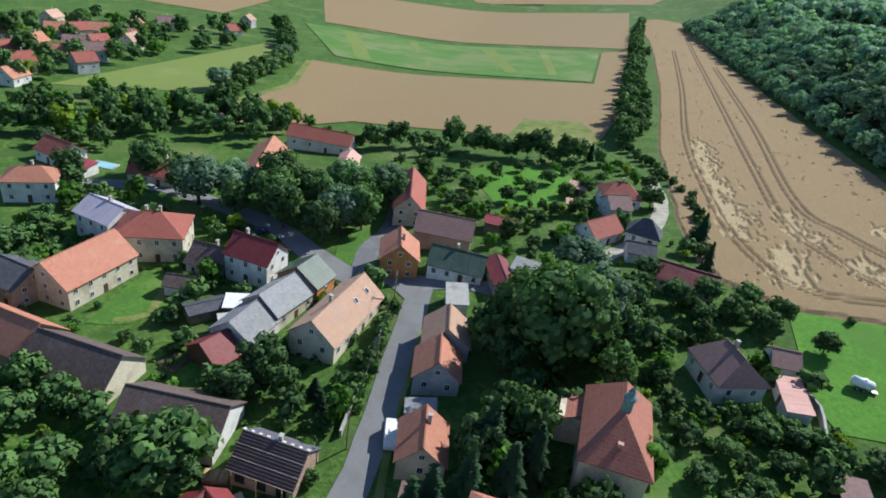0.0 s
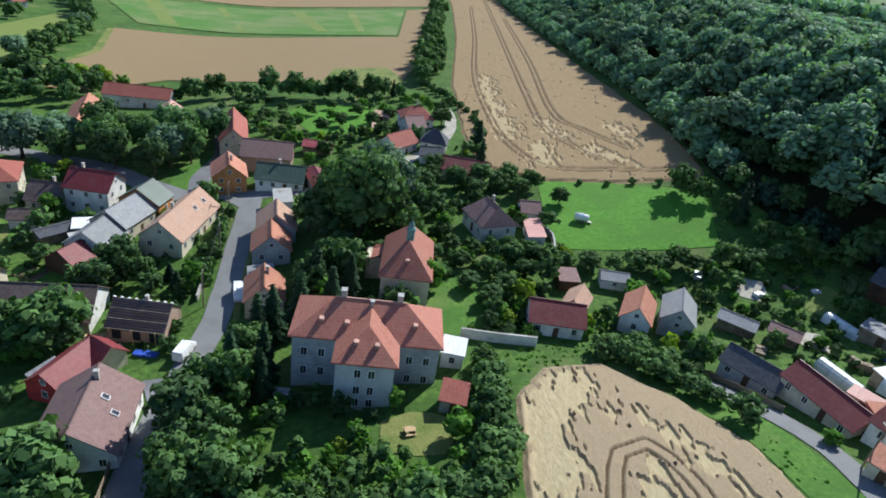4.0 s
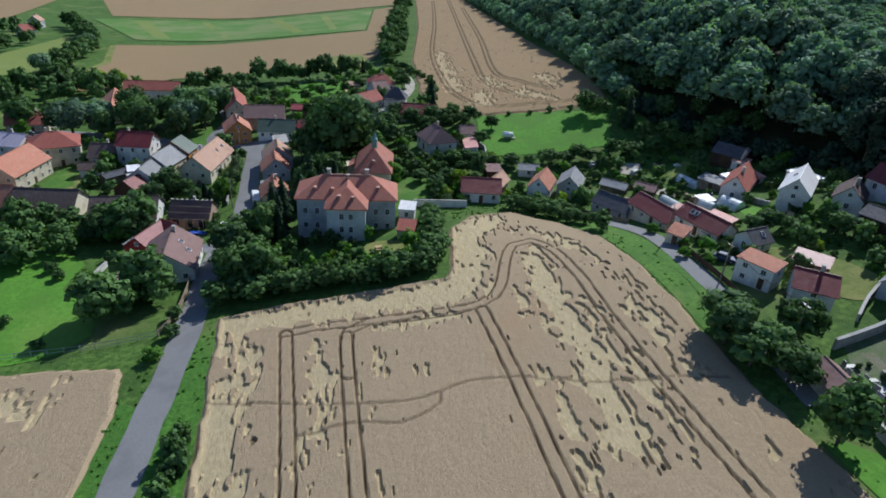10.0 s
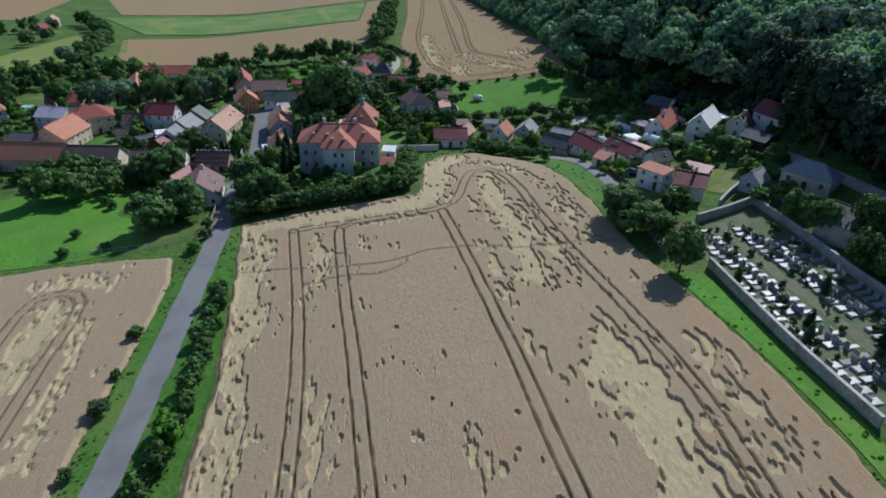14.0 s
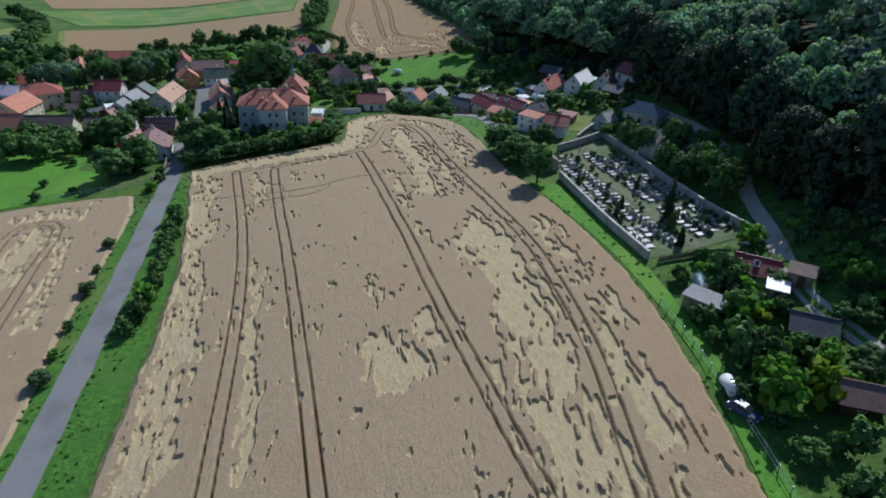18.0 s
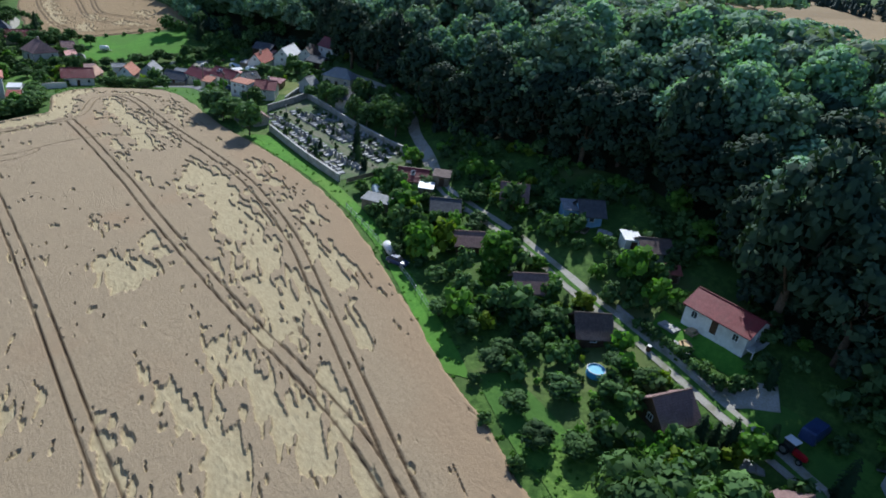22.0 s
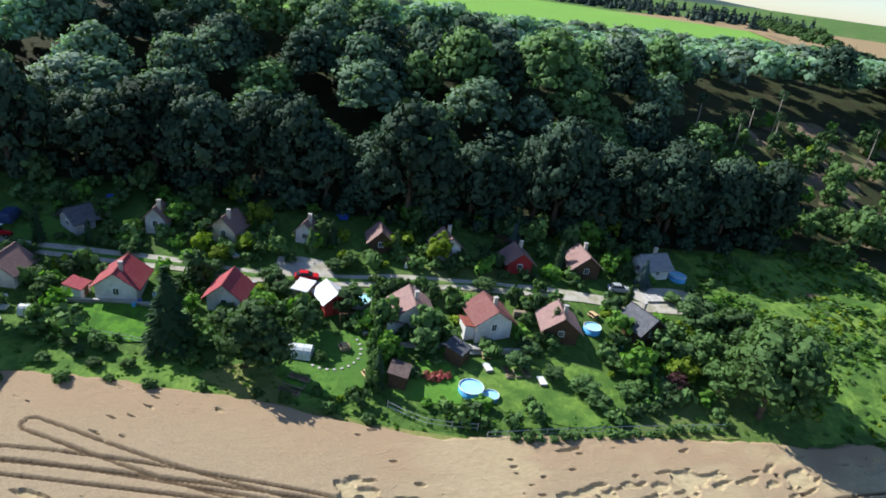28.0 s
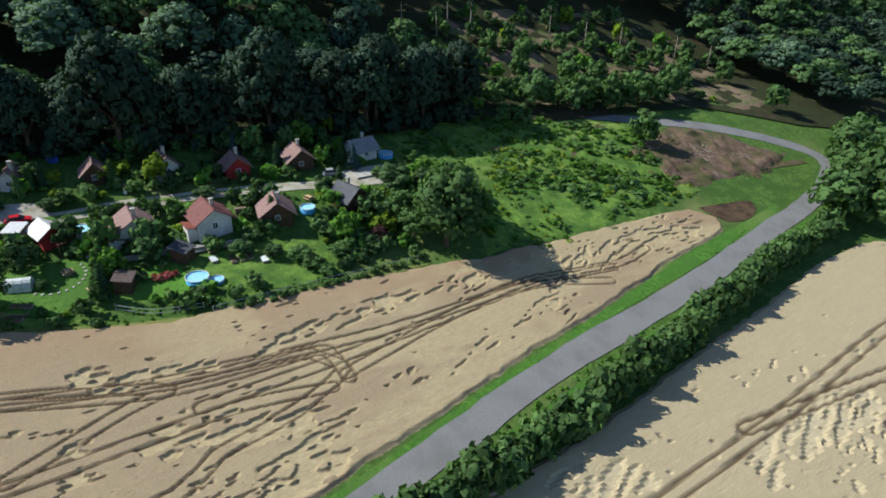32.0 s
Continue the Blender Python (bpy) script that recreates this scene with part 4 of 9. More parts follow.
sheet("lawn", [(36, -262), (46, -258), (45, -275.5), (36.6, -283.8), (32, -274)], 0.07, WEEDS, "lush cottage garden grass", "lawn")
sheet("dry_verge", [(45, -197), (48, -197), (44, -214), (41.5, -228), (35, -243), (31.5, -256), (31, -270), (29.7, -289.9), (27.8, -297.7), (29.5, -268), (30.5, -255), (34, -242), (40, -227)], 0.07, DRYGRASS, "dry grass strip along the field's edge", "verge", 4.0, curve=False)
sheet("grass_verge", [(58, -166), (62, -168), (57, -184), (53, -200), (49, -214), (44, -228), (38, -240), (36, -243), (41, -227), (45.5, -206), (50, -186), (54, -168)], 0.075, WEEDS, "sunny grass strip between the gardens and the field", "verge", 4.0)
sheet("vegetable_bed", [(62, -199), (62.5, -208), (57, -213), (53, -211), (56, -198)], 0.14, VEG, "leafy green vegetable bed", "vegetable bed", 2.5)
sheet("vegetable_bed", [(46, -219), (48, -226), (42, -232), (40, -226)], 0.1, DRYGRASS, "dry grass bank with rows of young trees", "lawn", 2.5)
sheet("gravel_yard", [(55.4, -296.9), (60.6, -293), (60.5, -306.5), (54.9, -308.5)], 0.1, GRAVEL, "pale gravel parking place at the lane's end", "yard", 3.0)
sheet("gravel_yard", [(68.3, -229), (72.7, -230), (71.3, -237.8), (67.5, -239.8)], 0.12, GRAVEL, "pale gravel yard beside the lane", "yard", 3.0)
rough_patch("weed_meadow", [(27, -310), (42.7, -313.3), (54.9, -308.5), (74.2, -312.4), (78, -340), (68, -364), (56, -384), (42, -374), (27, -374), (22, -345)], 0.7, 3.2, 0.05, WEEDS, "overgrown weedy meadow below the wood", "meadow", 0.9, 6)
sheet("grass_verge", [(-21.5, -12), (-18.8, -14), (-20.2, -60), (-24, -112), (-27, -150), (-24, -210), (-13.6, -262), (-6, -312), (-1, -350), (6, -395), (1, -396), (-6, -350), (-11, -312), (-18, -262), (-29, -210), (-31, -150), (-27.5, -112), (-24.2, -60)], 0.06, VERGE, "rough grass verge along the road", "verge", 6.0)
sheet("grass_verge", [(-13, 4), (-9, 5.5), (-8.6, -36), (-8.4, -54), (-11, -82), (-14.4, -112), (-15.4, -150), (-14, -190), (-11, -225), (-7.4, -258), (-0.6, -293.5), (4.4, -324), (9.3, -351), (11.5, -372), (14, -392), (10.5, -386), (5.4, -352), (-0.4, -303), (-5.4, -275), (-10.6, -250), (-17.1, -215), (-20.8, -180), (-22.2, -150), (-21.4, -120), (-19.2, -92), (-17, -66), (-15.4, -42), (-14, -18)], 0.05, VERGE, "lush green verge between the road and the wheat", "verge", 4.0, curve=False)
rough_patch("bare_soil", [(30, -371), (38, -374), (44, -367), (50, -384), (52, -397), (43, -412), (30, -420), (25.5, -412), (26, -390)], 1.3, 4.0, 0.06, SOIL, "bare churned soil heaped beside the road bend", "ground", 0.7, 8)
rough_patch("bare_soil", [(88, -340), (120.3, -330.8), (134, -380), (132, -438), (112, -468), (84, -468), (54, -456), (52, -438), (70, -404), (78, -362)], 0.9, 5.0, 0.08, CLEARED, "cleared brown hillside with brushwood and sprouting weeds", "ground", 1.2, 9)
sheet("rotting_straw", [(20.5, -368.5), (17.4, -385.5), (12.4, -379), (13.4, -370.5)], 0.1, REDSOIL, "dark brown patch of rotting straw at the field's end", "ground", 3.0)
FOREST_LINE = [(152, 720), (140, 520), (126, 320), (119, 200), (108, 112), (112, 88), (122, 66), (132, 40), (128, 14), (124, -8), (120, -30), (118, -56), (109, -76), (111.7, -103.5), (116.6, -132.5), (112.5, -152.2), (97.4, -171.9), (95.1, -196.1), (90.8, -216.4), (86.1, -239.6), (82.1, -260.6), (78.2, -287.5), (74.2, -314.4), (74, -340), (66, -366), (64, -392), (60, -420), (40, -446), (30, -470), (40, -560)]
# floor sheet with the wood's shade put into its colour
sheet("shaded_forest_floor", FOREST_LINE + [(190, -560), (190, -430), (200, -300), (202, -200), (222, -120), (300, -54), (330, 60), (340, 330), (360, 720)], 0.4, FOREST_FLOOR_SHADED, "leaf litter under the trees, darkened for their shade", "ground", 10.0, curve=False)

ROAD_PTS = [(-13.1, 113.3), (-12.8, 99), (-12.6, 82.7), (-12.1, 69.4), (-12.4, 56.9), (-14.5, 41.3), (-15.4, 30), (-15.2, 14.8), (-15.4, 0.2), (-16.4, -18), (-17.8, -42), (-19.4, -66), (-21.6, -92), (-23.8, -120), (-24.6, -150), (-23.2, -180), (-19.5, -215), (-13, -250), (-7.8, -275), (-3, -303), (1.2, -341), (7.6, -382), (10, -398), (13.5, -414), (19.5, -428), (26.5, -432.5), (33, -429), (40, -422), (47.5, -412.5), (53, -403), (62, -386), (72, -366)]
ribbon("road", ROAD_PTS, 5.0, 0.09, ASPHALT, "grey asphalt country road through the village", "road")
ribbon("road", [(-13.2, 105.8), (-20.2, 111.7), (-28.3, 110.1), (-39.2, 117.5), (-56, 131), (-75, 139), (-90, 143), (-103, 140), (-130, 128), (-170, 120)], 6.0, 0.11, ASPHALT, "grey asphalt village street", "road")
ribbon("road", [(-26.3, 109.2), (-28.1, 122.5), (-26, 140), (-30, 160)], 5.0, 0.13, PATCHED, "dark asphalt side street", "road")
ribbon("road", [(-13.2, 109.5), (-4.1, 111.9), (4.1, 109.5)], 4.5, 0.12, PATCHED, "short paved lane", "road")
ribbon("road", [(66, 41), (71, 36), (75.4, 28), (78.1, 20), (78, 11), (77.5, 0), (77.3, -7), (76.2, -16), (75, -26), (74, -36)], 3.5, 0.1, ASPHALT, "narrow asphalt lane past the row of cottages", "road")
ribbon("gravel_lane", [(20.1, 118.6), (24, 128), (33, 139), (40, 152), (44, 170), (44, 186)], 4.0, 0.1, GRAVEL, "pale gravel lane between the upper houses", "lane")
ribbon("gravel_lane", [(115.6, 14.2), (116.5, -10.4), (116.8, -23.9), (116.5, -41), (112, -58), (106, -70), (98.6, -85.1), (93.8, -94.4), (90.2, -103.8), (89.2, -117.7), (87.7, -132.4), (85.1, -147), (82.9, -161.7), (80.3, -174.4), (77.7, -186.3), (74.5, -200.2), (71.7, -213.2), (68.6, -225), (66.6, -238.8), (65.4, -251.4), (62.9, -264.6), (59.2, -280.6), (55.4, -296), (54.4, -307.5)], 2.9, 0.1, GRAVEL, "pale gravel lane past the garden cottages", "lane")
ribbon("gravel_lane", [(81, -172.5), (84.1, -175.8), (86.3, -179.1)], 4.5, 0.12, GRAVEL, "gravel turning place beside the lane", "lane")
ribbon("grass_strip", [(93.8, -94.4), (90.2, -103.8), (89.2, -117.7), (87.7, -132.4), (85.1, -147), (82.9, -161.7), (80.3, -174.4), (77.7, -186.3), (74.5, -200.2), (71.7, -213.2), (68.6, -225), (66.6, -238.8), (65.4, -251.4), (62.9, -264.6), (59.2, -280.6)], 0.7, 0.16, LAWN, "grass strip in the middle of the lane", "lane")
ribbon("dirt_track", [(60, -332), (55.5, -347), (51, -353), (45, -359), (39.8, -364.5), (35, -374), (30, -392), (27, -410), (25, -424)], 2.2, 0.14, SOIL, "brown dirt track across the weedy meadow", "lane")
ribbon("dirt_track", [(-60, 104), (-63, 96), (-61, 88), (-66, 84)], 1.6, 0.1, DRYGRASS, "worn wheel track in the lawn", "lane")
ribbon("verge", [(-8.1, 54.8), (-9.7, 69.4), (-9.8, 82.8), (-9.9, 99.1)], 1.2, 0.07, DRYGRASS, "dry grass verge", "verge")


# ---- trees and shrubs ----
def leaf_cloud(rng, lobes, n, size, flat=0.35, droop=0.0):
    """n small bent leaf sprays on the outside of lobes (x, y, z, radius, squash): vertices and faces."""
    lobes = np.array(lobes, float)
    area = lobes[:, 3] ** 2
    pick = rng.choice(len(lobes), n, p=area / area.sum())
    d = rng.normal(size=(n, 3))
    d[:, 2] = d[:, 2] * 0.8 + flat
    d /= np.linalg.norm(d, axis=1)[:, None]
    r = lobes[pick, 3] * rng.uniform(0.78, 1.08, n)
    c = lobes[pick, :3] + d * r[:, None] * np.stack([np.ones(n), np.ones(n), lobes[pick, 4]], 1)
    nrm = d + rng.normal(size=(n, 3)) * 0.34
    nrm[:, 2] -= droop
    nrm /= np.linalg.norm(nrm, axis=1)[:, None]
    nrm *= np.sign(np.sum(nrm * d, axis=1))[:, None]
    t = np.cross(nrm, rng.normal(size=(n, 3)))
    t /= np.linalg.norm(t, axis=1)[:, None]
    b = np.cross(nrm, t)
    s = size * rng.uniform(0.55, 1.25, n)[:, None]
    tip = nrm * s * 0.25
    v = np.stack([c - t * s * 0.62, c - b * s * 0.45 + tip * 0.4, c + t * s * 0.62, c + b * s * 0.5 + tip], 1).reshape(-1, 3)
    i = np.arange(n) * 4
    f = np.concatenate([np.stack([i, i + 1, i + 2], 1), np.stack([i, i + 2, i + 3], 1)])
    soft_n = d * 0.75 + nrm * 0.42
    return v, f, np.repeat(soft_n / np.linalg.norm(soft_n, axis=1)[:, None], 4, 0)


def core_cloud(lobes, sides=5):
    """The dense inside of the crown: a lumpy low ball for each lobe."""
    vs, fs, ns, k = [], [], [], 0
    for x, y, z, r, q in lobes:
        rings = [(-0.35, 0.78), (0.45, 0.7)]
        for h, w in rings:
            for s in range(sides):
                a = 2 * math.pi * (s + h) / sides
                vs.append((x + r * w * math.cos(a), y + r * w * math.sin(a), z + r * q * h * 0.86))
                ns.append((math.cos(a) * 0.85, math.sin(a) * 0.85, h))
        vs.append((x, y, z + r * q * 0.8))
        ns.append((0, 0, 1))
        for i in range(1):
            for s in range(sides):
                a, b = k + i * sides + s, k + i * sides + (s + 1) % sides
                fs += [(a, b, b + sides), (a, b + sides, a + sides)]
        top = k + 2 * sides
        fs += [(k + sides + s, k + sides + (s + 1) % sides, top) for s in range(sides)]
        k = top + 1
    return np.array(vs), np.array(fs), np.array(ns, float)


def tri_mesh(name, verts, faces, normals, mat):
    me = bpy.data.meshes.new(name)
    verts, faces = np.asarray(verts, np.float32), np.asarray(faces, np.int32)
    me.vertices.add(len(verts))
    me.vertices.foreach_set("co", verts.ravel())
    me.loops.add(faces.size)
    me.loops.foreach_set("vertex_index", faces.ravel())
    me.polygons.add(len(faces))
    me.polygons.foreach_set("loop_start", np.arange(0, faces.size, 3, dtype=np.int32))
    me.materials.append(mat)
    me.polygons.foreach_set("use_smooth", np.ones(len(faces), bool))
    me.update()
    me.normals_split_custom_set_from_vertices(np.asarray(normals, np.float32))
    return me


def crown_lobes(rng, radius, tall, base, count, lobe=0.38):
    """Lobes of a broad crown between base and tall."""
    out = [(0, 0, base + (tall - base) * 0.5, radius * 0.62, (tall - base) / (2 * radius) * 1.15)]
    for k in range(count):
        a = 2.4 * k + rng.uniform(-0.4, 0.4)
        u = (k + 0.5) / count
        z = base + (tall - base) * (0.18 + 0.66 * u)
        w = math.sqrt(max(0.05, 1 - (2 * (0.12 + 0.78 * u) - 0.9) ** 2)) * radius * rng.uniform(0.88, 1.24) * (1 - lobe) * 0.95
        out.append((w * math.cos(a), w * math.sin(a), z, radius * rng.uniform(0.8, 1.2) * lobe, rng.uniform(0.75, 1.0)))
    return out


def broad_crown(seed, radius, tall, base, count, n, size, lobe=0.38):
    rng = np.random.default_rng(seed)
    lobes = crown_lobes(rng, radius, tall, base, count, lobe)
    v1, f1, n1 = core_cloud([(x, y, z, r * 0.9, q) for x, y, z, r, q in lobes])
    v2, f2, n2 = leaf_cloud(rng, lobes, n, size)
    return np.concatenate([v1, v2]), np.concatenate([f1, f2 + len(v1)]), np.concatenate([n1, n2])


def dome_crown(seed, radius, tall, base, count, n, size, lobe=0.27, reach=1.75):
    """A forest crown: a dome of many small boughs over a hollow, shaded underside."""
    rng = np.random.default_rng(seed)
    mid = base + (tall - base) * 0.42
    up = tall - mid
    lobes = [(0, 0, mid + up * 0.2, radius * 0.6, up / radius)]
    for k in range(count):
        u = (k + 0.5) / count
        polar = math.acos(1 - u * (1 - math.cos(reach)))
        a = 2.39996 * k + rng.uniform(-0.3, 0.3)
        r = rng.uniform(0.78, 1.12)
        w = radius * (1 - lobe) * math.sin(polar) * r
        lobes.append((w * math.cos(a), w * math.sin(a), mid + (up - radius * lobe * 0.7) * math.cos(polar) * rng.uniform(0.9, 1.06), radius * lobe * rng.uniform(0.75, 1.3), rng.uniform(0.6, 0.85)))
    v1, f1, n1 = core_cloud([(x, y, z, r * 0.82, q) for x, y, z, r, q in lobes])
    v2, f2, n2 = leaf_cloud(rng, lobes[1:], n, size, 0.5)
    whole = (v2 - np.array([0, 0, mid])) / np.array([radius, radius, up]) ** 2
    n2 = n2 * 0.5 + 0.62 * whole / np.linalg.norm(whole, axis=1)[:, None]
    n2 /= np.linalg.norm(n2, axis=1)[:, None]
    return np.concatenate([v1, v2]), np.concatenate([f1, f2 + len(v1)]), np.concatenate([n1, n2])


def cone_crown(seed, radius, tall, base, tiers, n, size, power=1.0):
    """A conifer: whorls of drooping sprays that narrow upwards."""
    rng = np.random.default_rng(seed)
    u = 1 - np.sqrt(rng.uniform(0, 1, n))
    u = (np.floor(u * tiers) + rng.uniform(0, 0.75, n)) / tiers
    a = rng.uniform(0, 2 * math.pi, n)
    w = radius * (1 - u) ** power * (0.55 + 0.5 * rng.uniform(0, 1, n)) * (0.8 + 0.25 * np.cos(a * 5 + np.floor(u * tiers) * 1.9)) + 0.05
    c = np.stack([w * np.cos(a), w * np.sin(a), base + (tall - base) * u - 0.18 * w], 1)
    out = np.stack([np.cos(a), np.sin(a), np.full(n, -0.35)], 1)
    side = np.stack([-np.sin(a), np.cos(a), rng.uniform(-0.25, 0.25, n)], 1)
    s = size * rng.uniform(0.6, 1.2, n)[:, None]
    v = np.stack([c - out * s * 0.7, c - side * s * 0.4, c + out * s * 0.7, c + side * s * 0.4 + np.array([0, 0, 0.1])], 1).reshape(-1, 3)
    i = np.arange(n) * 4
    f = np.concatenate([np.stack([i, i + 1, i + 2], 1), np.stack([i, i + 2, i + 3], 1)])
    up = np.stack([np.cos(a), np.sin(a), rng.uniform(0.1, 0.8, n)], 1)
    up = np.repeat(up / np.linalg.norm(up, axis=1)[:, None], 4, 0)
    k = len(v)
    ring = [(0.5 * radius * math.cos(q), 0.5 * radius * math.sin(q), base) for q in np.arange(8) * math.pi / 4]
    v = np.concatenate([v, ring, [(0, 0, tall)]])
    f = np.concatenate([f, [(k + s_, k + (s_ + 1) % 8, k + 8) for s_ in range(8)]])
    return v, f, np.concatenate([up, [(math.cos(q), math.sin(q), 0.4) for q in np.arange(8) * math.pi / 4], [(0, 0, 1)]])


def trunk_mesh(seed, base, tall, thick, limbs, spread_, mat):
    rng = random.Random(seed)
    verts, faces = tube_data([(0, 0, -0.6), (0.05, 0, base * 0.5), (0.1 * thick, 0.05, base), (0.1, 0.1, tall * 0.75)], [thick * 1.35, thick, thick * 0.85, thick * 0.25], 8)
    for k in range(limbs):
        a = 2.4 * k + rng.uniform(-0.3, 0.3)
        z = base * rng.uniform(0.75, 1.1)
        v2, f2 = tube_data([(0, 0, z), (0.35 * spread_ * math.cos(a), 0.35 * spread_ * math.sin(a), z + 0.2 * (tall - base)), (0.7 * spread_ * math.cos(a), 0.7 * spread_ * math.sin(a), z + 0.5 * (tall - base))], [thick * 0.5, thick * 0.32, thick * 0.1], 5)
        faces += [tuple(i + len(verts) for i in f) for f in f2]
        verts += v2
    return mesh_from("trunk", verts, faces, mat, smoothed=True)


TREES, CROWNS = {}, {}


def tree_kind(key, name, label, crown, trunk, mat, category="tree"):
    """The first tree of a kind, kept as a pattern: crown is (verts, faces)."""
    CROWNS[key] = crown
    TREES[key] = (name, label, category, tri_mesh("crown", *crown, mat), trunk)


for k in range(4):
    tree_kind("broad%d" % k, "tree", "leafy deciduous tree with a full round dark green crown", broad_crown(10 + k, 3.6, 8.4, 1.6, 12 + k, 800, 0.66), trunk_mesh(k, 2.0, 8.0, 0.22, 5, 3.0, BARK), (LEAF, LEAF_DARK, LEAF, LEAF_DARK)[k])
for k in range(2):
    tree_kind("bright%d" % k, "tree", "leafy deciduous tree with a bright green crown", broad_crown(20 + k, 3.4, 7.4, 1.4, 12, 760, 0.62), trunk_mesh(k + 5, 1.8, 7.0, 0.2, 5, 2.8, BARK), LEAF_BRIGHT)
for k in range(3):
    tree_kind("big%d" % k, "tree", "large old deciduous tree with a deep spreading crown", broad_crown(30 + k, 7.0, 15.5, 2.6, 26, 1700, 0.92), trunk_mesh(k + 9, 4.0, 14.5, 0.5, 7, 6.0, BARK), (LEAF, WOOD_LEAF, WOOD_GREEN)[k])
# edge trees get the dark leaves to stand for their shaded side
for k in range(2):
    tree_kind("edge%d" % k, "tree", "tall dark deciduous tree at the edge of the wood", dome_crown(36 + k, 6.6, 15.0, 1.4, 40, 1600, 0.74, 0.26, 1.95), trunk_mesh(k + 12, 4.0, 14.0, 0.45, 6, 5.5, BARK), WOOD_DARK_SHADED)
tree_kind("yellow0", "tree", "small tree with yellow-green leaves", broad_crown(41, 2.6, 6.0, 1.0, 10, 700, 0.5), trunk_mesh(15, 1.4, 5.6, 0.15, 4, 2.0, BARK), LEAF_YELLOW)
tree_kind("purple0", "tree", "small tree with dark purple leaves", broad_crown(42, 2.6, 5.4, 0.8, 10, 700, 0.5), trunk_mesh(16, 1.2, 5.0, 0.15, 4, 2.0, BARK), LEAF_PURPLE)
for k in range(2):
    tree_kind("conifer%d" % k, "conifer", "dark green spruce with drooping branches", cone_crown(50 + k, 2.6, 10.5, 0.8, 13, 800, 0.85), trunk_mesh(20 + k, 1.0, 10.0, 0.18, 0, 1.0, BARK), NEEDLE, "conifer tree")
tree_kind("bluespruce0", "conifer", "young blue-grey spruce in a garden", cone_crown(55, 2.2, 6.5, 0.4, 9, 800, 0.6), trunk_mesh(22, 0.6, 6.0, 0.13, 0, 1.0, BARK), NEEDLE_BLUE, "conifer tree")
tree_kind("thuja0", "thuja", "slim dark columnar evergreen tree", cone_crown(57, 1.15, 6.4, 0.1, 20, 800, 0.4, 0.42), trunk_mesh(23, 0.4, 5.8, 0.1, 0, 1.0, BARK), NEEDLE, "evergreen")
tree_kind("thuja1", "thuja", "slim columnar evergreen tree in lighter green", cone_crown(58, 1.2, 5.6, 0.1, 18, 750, 0.4, 0.42), trunk_mesh(24, 0.4, 5.0, 0.1, 0, 1.0, BARK), LEAF, "evergreen")
for k in range(4):
    tree_kind("shrub%d" % k, "shrub", "low rounded green shrub", broad_crown(60 + k, 1.6, 2.5, 0.1, 8, 300, 0.46), trunk_mesh(30 + k, 0.3, 2.0, 0.06, 3, 1.0, BARK), (LEAF, LEAF_DARK, LEAF_BRIGHT, LEAF)[k], "shrub")

LITE = {"broad": [broad_crown(110 + k, 3.6, 8.4, 1.2, 10, 330, 0.95) for k in range(4)], "bright": [broad_crown(114 + k, 3.4, 7.4, 1.2, 10, 330, 0.9) for k in range(2)],
        "big": [broad_crown(116 + k, 7.0, 15.0, 2.0, 18, 520, 1.4) for k in range(3)], "shrub": [broad_crown(119 + k, 1.6, 2.5, 0.1, 7, 190, 0.56) for k in range(4)]}
TREE_RNG = random.Random(7)


def plant(key, x, y, scale=1.0, tall=1.0, label="", group="", sink=0.0):
    """Sets a tree of a kind, turned and scaled a little differently each time."""
    if key not in TREES:
        key = key + str(TREE_RNG.randrange(sum(1 for q in TREES if q.rstrip("0123456789") == key)))
    name, text, category, crown, trunk = TREES[key]
    m = pose(x, y, hz(x, y) - sink, 0, 0, TREE_RNG.uniform(0, 360)) @ Matrix.Diagonal((scale * TREE_RNG.uniform(0.9, 1.1), scale * TREE_RNG.uniform(0.9, 1.1), scale * tall * TREE_RNG.uniform(0.92, 1.08), 1))
    ob = new(name)
    tagged(ob, label or text, category, group)
    part("trunk", trunk, ob)
    part("crown", crown, ob)
    ob.matrix_basis = m
    return ob


def plants(key, spots, scale=1.0, tall=1.0, label="", group=""):
    for x, y in spots:
        plant(key, x, y, scale * TREE_RNG.uniform(0.85, 1.15), tall, label, group)


LEAF_OF = {"broad": LEAF, "big": LEAF_DARK, "bright": LEAF_BRIGHT, "shrub": LEAF, "conifer": NEEDLE}


def joined(name, spots, kinds, mat, label, category, kind="", group="", sink=0.1):
    """Many crowns in one mesh: spots are (x, y, scale, tall)."""
    vs, fs, ns, k = [], [], [], 0
    rng = np.random.default_rng(len(spots) + 5)
    zs = height(np.array([p[0] for p in spots]), np.array([p[1] for p in spots]))
    for (x, y, s, h), z in zip(spots, zs):
        v, f, nr = kinds[rng.integers(len(kinds))]
        a = rng.uniform(0, 2 * math.pi)
        m = np.array([[math.cos(a), -math.sin(a), 0], [math.sin(a), math.cos(a), 0], [0, 0, h]])
        vs.append((v @ m.T) * s + np.array([x, y, z - sink * s]))
        fs.append(f + k)
        m[2, 2] = 1
        ns.append(nr @ m.T)
        k += len(v)
    ob = tagged(new(name, tri_mesh(name, np.concatenate(vs), np.concatenate(fs), np.concatenate(ns), mat)), label, category, group, kind)
    return ob


GROWN = {}


